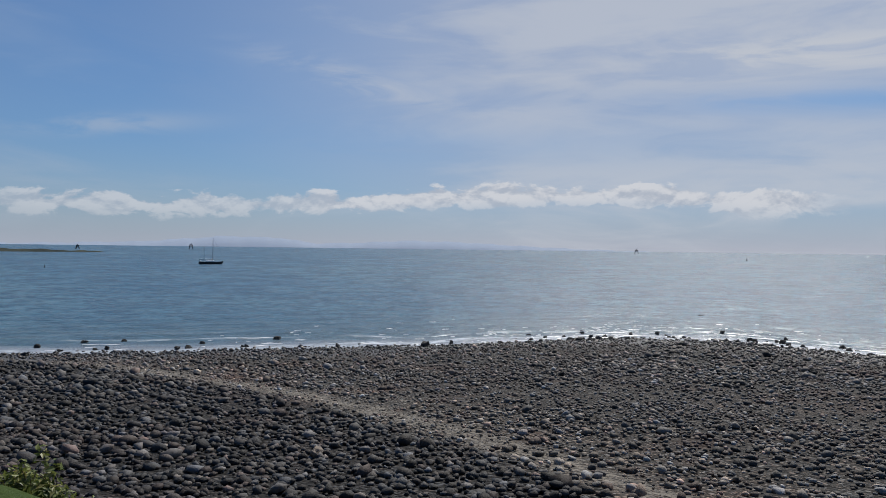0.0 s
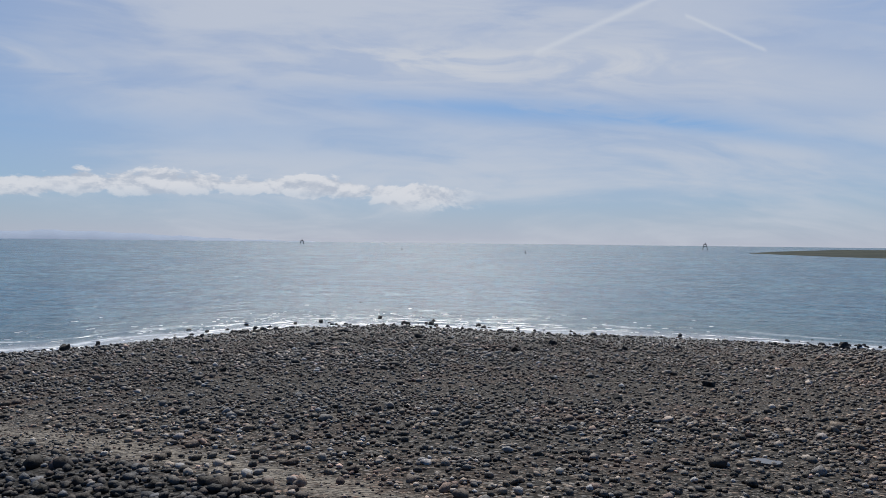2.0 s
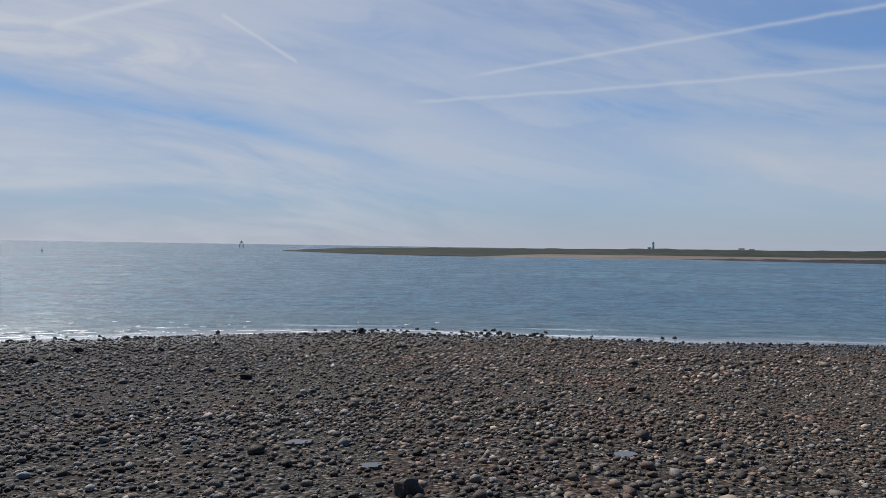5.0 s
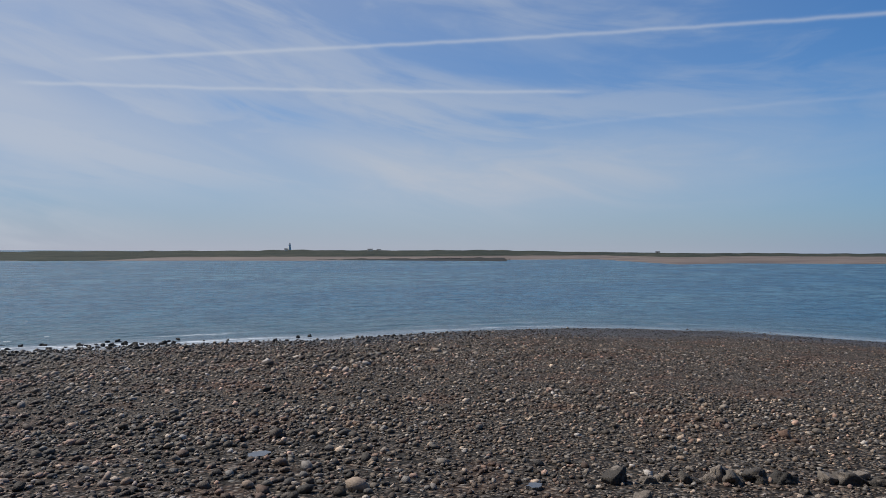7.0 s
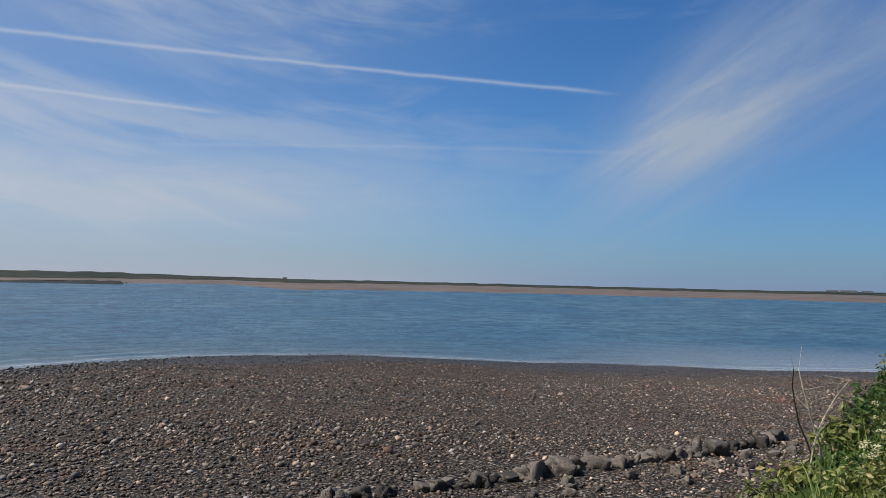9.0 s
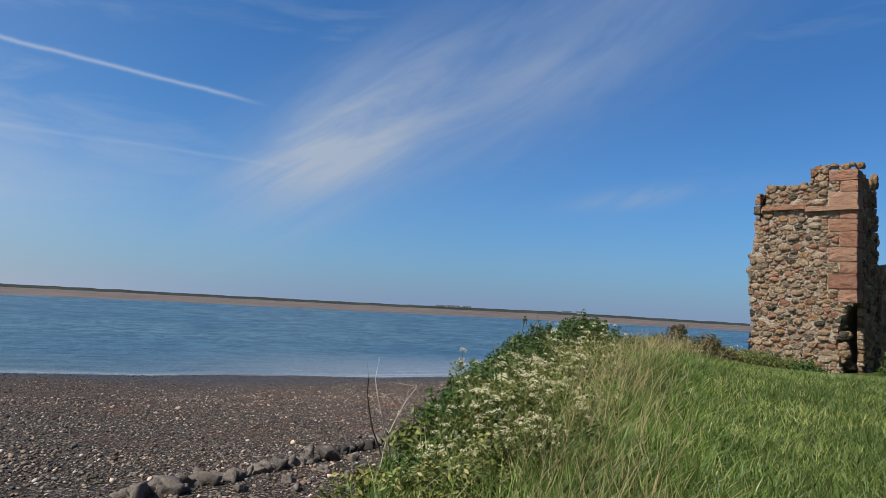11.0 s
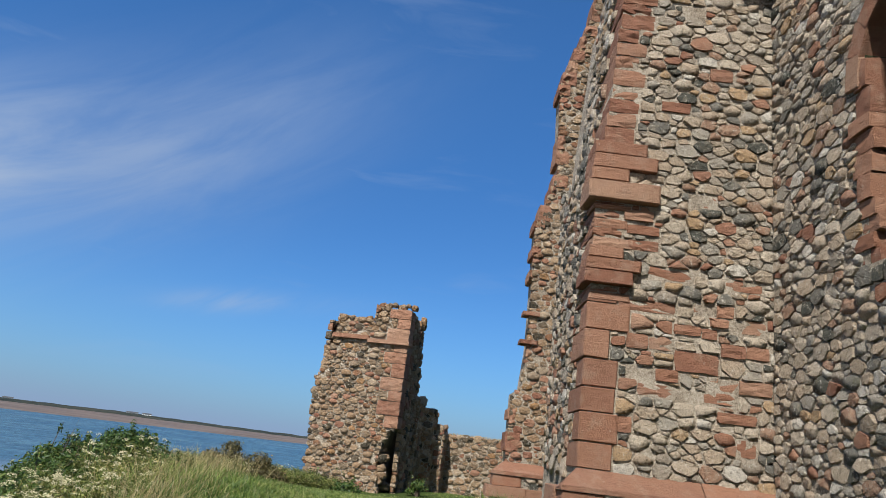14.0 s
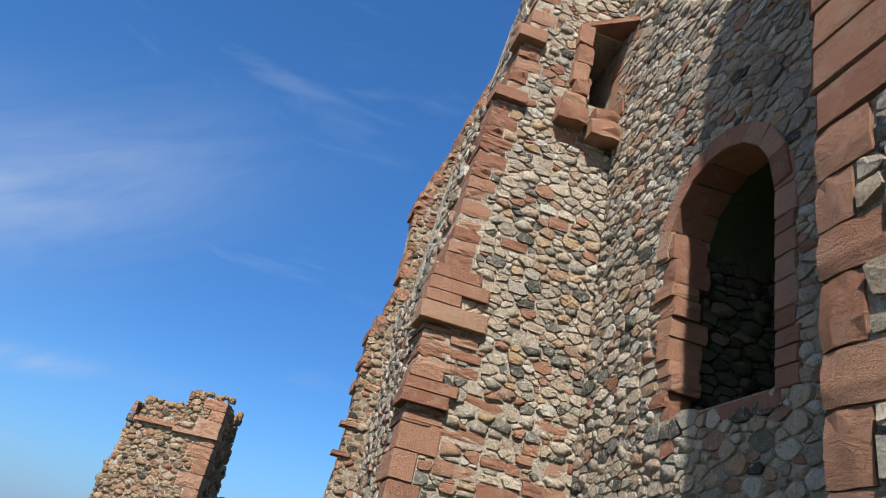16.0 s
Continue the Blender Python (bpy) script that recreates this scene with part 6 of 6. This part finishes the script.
def bush(x, y, wide, deep, tall, leaves, size, mat, label, seed, sprigs=5):
    rng = np.random.default_rng(seed)
    z = gz(x, y)
    root = tagged(empty("bush", Matrix.Translation((x, y, z))), label, "bush")
    centres, radii = [], []
    for _ in range(18):
        a, q = rng.uniform(0, 6.283), rng.random() ** 0.6
        px, py = math.cos(a) * q * wide * 0.5, math.sin(a) * q * deep * 0.5
        r = rng.uniform(0.13, 0.33) * min(wide, 1.1)
        centres.append((px, py, gz(x + px, y + py) - z + max(tall * (1 - 0.55 * q * q) - r * 0.8, 0.05) * rng.uniform(0.45, 1.2)))
        radii.append((r, r, r * 0.75))
    for c in centres:
        part("stem", tube(bmesh.new(), [Vector((c[0] * 0.15, c[1] * 0.15, -0.1)), Vector((c[0] * 0.5, c[1] * 0.5, c[2] * 0.55)), Vector(c)], 0.016, 0.005), TWIG, root)
    for _ in range(sprigs):
        c = centres[int(rng.integers(0, 18))]
        tip = Vector(c) + Vector((rng.normal(0, 0.10), rng.normal(0, 0.10), radii[0][0] + rng.uniform(0.0, 0.16)))
        part("sprig", rod(bmesh.new(), c, tip, 0.006, 0.002, 4), TWIG, root)
        centres.append(tuple(Vector(c).lerp(tip, 0.75)))
        radii.append((0.05, 0.05, 0.12))
    leaf_cloud("leaves", centres, radii, leaves, rng, size, mat, root)
    return root


def place_bushes():
    for az, r, w, d, h, nl, s, mat, label, seed in (
            (-122.3, 11.0, 1.7, 1.3, 0.62, 15000, 0.030, LEAF, "dense green bramble bush at the brink of the bank", 1),
            (-118.6, 10.2, 1.2, 1.0, 0.44, 8000, 0.029, LEAF, "dense green bramble bush at the brink of the bank", 2),
            (-120.3, 10.6, 1.1, 1.0, 0.52, 8000, 0.030, LEAF, "dense green bramble bush at the brink of the bank", 3),
            (-129.8, 14.2, 2.5, 1.6, 0.64, 13000, 0.028, BROWNLEAF, "low rounded brownish bush near the ruin", 4),
            (-115.6, 8.9, 1.1, 1.0, 0.34, 4200, 0.038, LEAF, "low sprawling bramble on the bank", 5),
            (-110.6, 7.2, 1.0, 0.9, 0.30, 3600, 0.036, LEAF, "low sprawling bramble on the bank", 6),
            (-107.3, 6.2, 0.9, 0.8, 0.26, 3400, 0.034, HERB, "low leafy green plants on the bank", 7),
            (-104.8, 5.4, 0.8, 0.7, 0.18, 2600, 0.032, HERB, "low leafy green plants on the bank", 8),
            (68.6, 5.7, 0.55, 0.45, 0.04, 2600, 0.028, HERB, "low leafy green plants on the bank", 9),
            (-137.0, 17.6, 1.8, 0.7, 0.30, 2600, 0.042, LEAF, "low nettles along the foot of the ruin", 10),
            (-143.9, 20.2, 0.6, 0.4, 0.5, 700, 0.036, LEAF, "tall weeds against the ruined wall", 11)):
        x, y = polar(az, r)
        y -= 0.75 if az < 0 else 0.0
        bush(x, y, w, d, h, nl, s, mat, label, seed, 0 if mat is BROWNLEAF else 9)


place_bushes()


def umbel_plant(seed):
    """A flowering herb: branched stem, feathery leaves, flat heads of tiny cream flowers."""
    rng = np.random.default_rng(seed)
    root = tagged(empty("flowering_herb", Matrix.Identity(4)), "cream-flowered wild herb with flat flower heads", "wildflower", "flowering herbs")
    tall = rng.uniform(0.45, 0.65)
    tips = []
    top = Vector((rng.normal(0, 0.06), rng.normal(0, 0.06), tall))
    part("stem", rod(bmesh.new(), (0, 0, -0.06), top, 0.006, 0.003, 5), HERB, root)
    tips.append(top)
    for _ in range(3):
        s = rng.uniform(0.45, 0.85)
        p = top * s
        e = p + Vector((rng.normal(0, 0.12), rng.normal(0, 0.12), rng.uniform(0.04, 0.16)))
        part("branch", rod(bmesh.new(), p, e, 0.003, 0.002, 4), HERB, root)
        tips.append(e)
    for e in tips:
        bm = bmesh.new()
        r = rng.uniform(0.024, 0.05)
        for _ in range(22):
            a, q = rng.uniform(0, 6.283), rng.random() ** 0.5
            c = e + Vector((math.cos(a) * r * q, math.sin(a) * r * q, 0.02 * (1 - q * q) + rng.uniform(-0.014, 0.014)))
            s = rng.uniform(0.006, 0.011)
            vs = [bm.verts.new(c + Vector(o) * s) for o in ((1, 0, 0), (0, 1, 0), (-1, 0, 0), (0, -1, 0), (0, 0, 0.7))]
            for k in range(4):
                bm.faces.new((vs[k], vs[(k + 1) % 4], vs[4]))
        part("flower_head", bm, FLOWER, root)
    centres = [(rng.normal(0, 0.09), rng.normal(0, 0.09), rng.uniform(0.06, tall * 0.75)) for _ in range(9)]
    leaf_cloud("leaves", centres, [(0.10, 0.10, 0.08)] * 9, 260, rng, 0.022, HERB, root, 0.2)
    return root


def herb_bed():
    rng = np.random.default_rng(33)
    kinds = [umbel_plant(50 + k) for k in range(6)]
    spots = []
    while len(spots) < 270:
        x, y = along_edge(rng, rng.choice((0.6, 0.85, 1.15)) + rng.normal(0, 0.2), 0.95 * rng.random() ** 0.8)
        if x > 4.35:
            spots.append((x, y))
    for k, (x, y) in enumerate(spots):
        m = pose(x, y, gz(x, y) - 0.02, rng.normal(0, 7), rng.normal(0, 7), rng.uniform(0, 360)) @ Matrix.Scale(float(rng.uniform(0.64, 1.0)) * (0.7 if x > 9.3 else 1.0), 4)
        if k < 6:
            kinds[k].matrix_world = m
        else:
            q = copy_thing(kinds[k % 6], m)
    # leafy undergrowth between the stems
    centres, radii = [], []
    for _ in range(900):
        x, y = along_edge(rng, rng.uniform(0.35, 1.5), 0.95)
        s = rng.uniform(0.12, 0.24)
        if x > 4.0:
            centres.append((x, y, gz(x, y) + rng.uniform(0.03, 0.22)))
            radii.append((s, s, s * 0.9))
    low, wide = [], []
    for _ in range(150):
        x, y = along_edge(rng, rng.normal(0.42, 0.16), 0.95)
        if x > 4.6:
            q = rng.uniform(0.16, 0.34)
            low.append((x, y, gz(x, y) + rng.uniform(0.0, 0.16)))
            wide.append((q, q, q * 0.8))
    tagged(leaf_cloud("brambles", low, wide, 42000, rng, 0.026, LEAF, None, 0.4), "dark green brambles trailing over the edge of the bank", "brambles", kind="stuff")
    tagged(leaf_cloud("undergrowth", centres, radii, 82000, rng, 0.021, HERB, None, 0.25), "tangled low green undergrowth on the bank", "undergrowth", kind="stuff")


herb_bed()


def dead_twigs():
    rng = random.Random(14)
    dark, pale = "bare dark bramble stem rising from the bank", "bleached dry stalk on the bank"
    for az, r, base, h, mat, label in ((-107.8, 5.5, 0.4, 0.62, TWIG, dark), (-107.6, 5.4, 0.3, 0.5, PALE, pale), (-108.2, 5.5, 0.3, 0.52, PALE, pale), (-106.2, 5.3, 0.2, 0.45, TWIG, dark), (-104.4, 5.2, 0.1, 0.38, TWIG, dark), (-102.5, 5.0, 0.0, 0.34, TWIG, dark), (-100.8, 4.9, 0.0, 0.3, TWIG, dark), (-118.4, 10.2, 0.25, 0.42, TWIG, dark), (62.0, 5.0, 0.0, 0.14, PALE, pale), (63.5, 5.1, 0.0, 0.14, PALE, pale)):
        x, y = polar(az, r)
        y -= 0.75 if az < 0 else 0.0
        p = Vector((x, y, gz(x, y) - 0.05))
        root = tagged(empty("twig", Matrix.Translation(p)), label, "twig", "dead twigs")
        stem = [Vector((0, 0, 0))]
        d = Vector((rng.uniform(-0.4, 0.4), rng.uniform(-0.4, 0.4), 1))
        q, w = Vector((0, 0, 0)), 0.009
        for k in range(6):
            e = q + d.normalized() * (h + base) / 6
            stem.append(e)
            if k > 1 and rng.random() < 0.7:
                part("branch", rod(bmesh.new(), e, e + Vector((rng.uniform(-0.16, 0.16), rng.uniform(-0.16, 0.16), rng.uniform(0.0, 0.2))), w * 0.5, w * 0.2, 4), mat, root)
            q, w = e, w * 0.82
            d += Vector((rng.uniform(-0.25, 0.25), rng.uniform(-0.25, 0.25), rng.uniform(-0.1, 0.05)))
        part("stem", tube(bmesh.new(), stem, 0.009, 0.003), mat, root)


dead_twigs()


def wall_top_grass():
    """Turf grown over the top of the curtain wall."""
    rng = np.random.default_rng(77)
    m = 2600
    a, b = rng.uniform(0.4, 5.2, m), LB + rng.uniform(0.1, 0.7, m)
    x, y = RO.x + RU.x * a + RV.x * b, RO.y + RU.y * a + RV.y * b
    blades("wall_top_grass", x, y, rng.uniform(0.05, 0.15, m), rng.uniform(0.1, 1.0, m), np.full(m, 0.006), rng, STRAW, "short dry grass on the curtain wall's top", seg=2, at=8.27)


wall_top_grass()

# ---- far things on and across the water ----
def at_sea(az, r, z=0.0):
    x, y = polar(az, r)
    return Matrix.Translation((x, y, z)) @ pose(0, 0, 0, 0, 0, az)


def sailing_boat():
    root = tagged(empty("sailing_boat", at_sea(55.25, 296)), "dark-hulled two-masted sailing boat at anchor, sails furled", "boat")
    bm = bmesh.new()
    rings = []
    for k in range(11):
        t = k / 10
        x = -4.4 + 8.8 * t
        w = 1.25 * math.sin(math.pi * min(0.12 + t * 0.9, 1.0)) ** 0.6 + 0.03
        deck = 0.85 + 0.35 * (t - 0.45) ** 2 * 3
        keel = -0.5 + 0.55 * max(0, t - 0.7) / 0.3
        rings.append([bm.verts.new(q) for q in ((x + 0.5 * t * t, -w, deck), (x, -w * 0.8, 0.1), (x - 0.1, 0, keel), (x, w * 0.8, 0.1), (x + 0.5 * t * t, w, deck))])
    for a, b in zip(rings, rings[1:]):
        for k in range(4):
            bm.faces.new((a[k], a[k + 1], b[k + 1], b[k]))
        bm.faces.new((a[0], b[0], b[4], a[4]))
    bm.faces.new(rings[0])
    bm.faces.new(rings[-1][::-1])
    part("hull", bm, DARK, root, "dark painted hull")
    part("coachroof", box(bmesh.new(), -1.6, 1.4, -0.7, 0.7, 0.8, 1.45, 0.1), WHITE, root, "pale cabin top")
    part("main_mast", rod(bmesh.new(), (0.9, 0, 0.8), (0.9, 0, 10.3), 0.10, 0.06), DARK, root)
    part("mizzen_mast", rod(bmesh.new(), (-2.4, 0, 0.8), (-2.4, 0, 6.9), 0.08, 0.05), DARK, root)
    part("bowsprit", rod(bmesh.new(), (4.2, 0, 1.15), (5.6, 0, 1.35), 0.06, 0.04), DARK, root)
    part("main_boom", rod(bmesh.new(), (0.9, 0, 2.0), (-1.9, 0, 2.0), 0.16, 0.12), CANVAS, root, "boom with furled sail")
    part("mizzen_boom", rod(bmesh.new(), (-2.4, 0, 1.9), (-4.3, 0, 1.9), 0.12, 0.09), CANVAS, root, "boom with furled sail")
    for a, b in (((0.9, 0, 10.2), (5.5, 0, 1.35)), ((0.9, 0, 10.2), (0.6, 1.1, 0.9)), ((0.9, 0, 10.2), (0.6, -1.1, 0.9)), ((-2.4, 0, 6.8), (-4.3, 0, 1.0))):
        part("stay", rod(bmesh.new(), a, b, 0.018, 0.018, 4), DARK, root)


sailing_boat()


def beacon(az, r, tall, wide, label, solid=False):
    """A piled sea mark: raking legs, cross beams and a small top cage."""
    root = tagged(empty("sea_beacon", at_sea(az, r, -0.5)), label, "sea beacon", "sea beacons")
    for sx in (-1, 1):
        for sy in (-1, 1):
            part("leg", rod(bmesh.new(), (sx * wide, sy * wide * 0.7, 0), (sx * wide * 0.45, sy * wide * 0.35, tall * 0.8), 0.75 if solid else 0.42, 0.6 if solid else 0.34, 6), TIMBER, root)
    for z in ((0.55, 0.78) if not solid else (0.45, 0.6, 0.72, 0.8)):
        k = 1 - 0.55 * z / 0.8
        bm = bmesh.new()
        box(bm, -wide * k - 0.3, wide * k + 0.3, -wide * k * 0.7, wide * k * 0.7, tall * z - 0.35, tall * z + 0.3, 0.05)
        part("platform", bm, TIMBER, root)
    part("top_mark", rod(bmesh.new(), (0, 0, tall * 0.8), (0, 0, tall), 0.7, 0.35, 6), TIMBER, root)


beacon(21.97, 1560, 11.0, 4.2, "dark timber sea beacon on piled legs", True)
beacon(-9.4, 1075, 11.0, 3.4, "dark timber sea beacon on raking legs")
beacon(64.3, 1100, 7.5, 2.2, "dark timber sea beacon on the sand spit", True)
beacon(56.62, 1390, 11.5, 3.6, "dark timber sea beacon on raking legs", True)


def buoy(az, r, s):
    root = tagged(empty("buoy", at_sea(az, r)), "small dark navigation buoy on the sea", "buoy", "buoys")
    part("float", rod(bmesh.new(), (0, 0, -0.3 * s), (0, 0, 0.7 * s), 0.9 * s, 0.8 * s, 10), RUST, root)
    part("tower", rod(bmesh.new(), (0, 0, 0.7 * s), (0, 0, 2.6 * s), 0.5 * s, 0.2 * s, 6), DARK, root)
    part("top_mark", rod(bmesh.new(), (0, 0, 2.6 * s), (0, 0, 3.1 * s), 0.35 * s, 0.05 * s, 6), DARK, root)


for az, r, s in ((14.08, 651, 0.75), (4.18, 511, 0.7), (66.4, 253, 0.28)):
    buoy(az, r, s)


def lighthouse():
    x, y = polar(-41.6, 1000)
    root = tagged(empty("lighthouse", Matrix.Translation((x, y, 6.2)) @ pose(0, 0, 0, 0, 0, -41.6)), "pale stone lighthouse with keepers' house on the far shore", "lighthouse")
    part("tower", rod(bmesh.new(), (0, 0, -1), (0, 0, 8.6), 2.1, 1.4, 12), WHITE, root)
    part("gallery", rod(bmesh.new(), (0, 0, 8.6), (0, 0, 9.1), 1.9, 1.9, 12), WHITE, root)
    part("lantern", rod(bmesh.new(), (0, 0, 9.1), (0, 0, 10.6), 1.1, 1.0, 10), CANVAS, root)
    part("cap", rod(bmesh.new(), (0, 0, 10.6), (0, 0, 11.6), 1.2, 0.1, 10), SLATE, root)
    part("house", box(bmesh.new(), -7.0, -2.5, -2, 2, -1.5, 2.2), WHITE, root, "white keepers' house")
    bm = bmesh.new()
    v = [bm.verts.new(q) for q in ((-7.2, -2.3, 2.2), (-2.3, -2.3, 2.2), (-2.3, 2.3, 2.2), (-7.2, 2.3, 2.2), (-7.2, 0, 3.8), (-2.3, 0, 3.8))]
    for q in ((0, 1, 5, 4), (2, 3, 4, 5), (0, 4, 3), (1, 2, 5), (3, 2, 1, 0)):
        bm.faces.new([v[i] for i in q])
    part("roof", bm, SLATE, root)


lighthouse()


def cottage(az, r, z, w, h, label="small white building on the far shore"):
    x, y = polar(az, r)
    root = tagged(empty("house", Matrix.Translation((x, y, z)) @ pose(0, 0, 0, 0, 0, az)), label, "house", "far buildings")
    part("wall", box(bmesh.new(), -w / 2, w / 2, -3, 3, -2, h), WHITE, root)
    bm = bmesh.new()
    a, b = w / 2 + 0.4, 3.4
    v = [bm.verts.new(q) for q in ((-a, -b, h), (a, -b, h), (a, b, h), (-a, b, h), (-a, 0, h + 1.8), (a, 0, h + 1.8))]
    for q in ((0, 1, 5, 4), (2, 3, 4, 5), (0, 4, 3), (1, 2, 5), (3, 2, 1, 0)):
        bm.faces.new([v[i] for i in q])
    part("roof", bm, SLATE, root)
    for k in range(int(w // 4)):
        part("window", box(bmesh.new(), -w / 2 + 1.5 + k * 4, -w / 2 + 2.7 + k * 4, -3.06, -2.9, 0.8, 2.2), GLASS, root)


for az, r, z, w, h in ((-47.9, 1040, 5.6, 7, 3.0), (-48.6, 1050, 5.4, 6, 2.6), (-111.6, 1240, 5.5, 16, 3), (-112.6, 1245, 5.8, 22, 3), (-113.7, 1250, 5.8, 14, 3), (-121.6, 1300, 7.0, 18, 3), (-122.6, 1300, 7.2, 14, 3), (-70.5, 960, 4.8, 5, 1.8)):
    cottage(az, r, z, w, h)


def jetty():
    x0, y0 = polar(-52.5, 600)
    root = tagged(empty("jetty", Matrix.Translation((x0, y0, 0)) @ pose(0, 0, 0, 0, 0, -55.5)), "dark ruined timber jetty at the far waterline", "jetty")
    bm = bmesh.new()
    box(bm, 0, 42, -1.5, 1.5, 0.9, 1.5)
    part("deck", bm, TIMBER, root)
    for k in range(16):
        x = k * 4.6
        part("pile", rod(bmesh.new(), (x, -1.2, -1.0), (x, -1.2, 1.2 + 0.9 * ((k * 7) % 5) / 4), 0.35, 0.3, 6), TIMBER, root)


jetty()
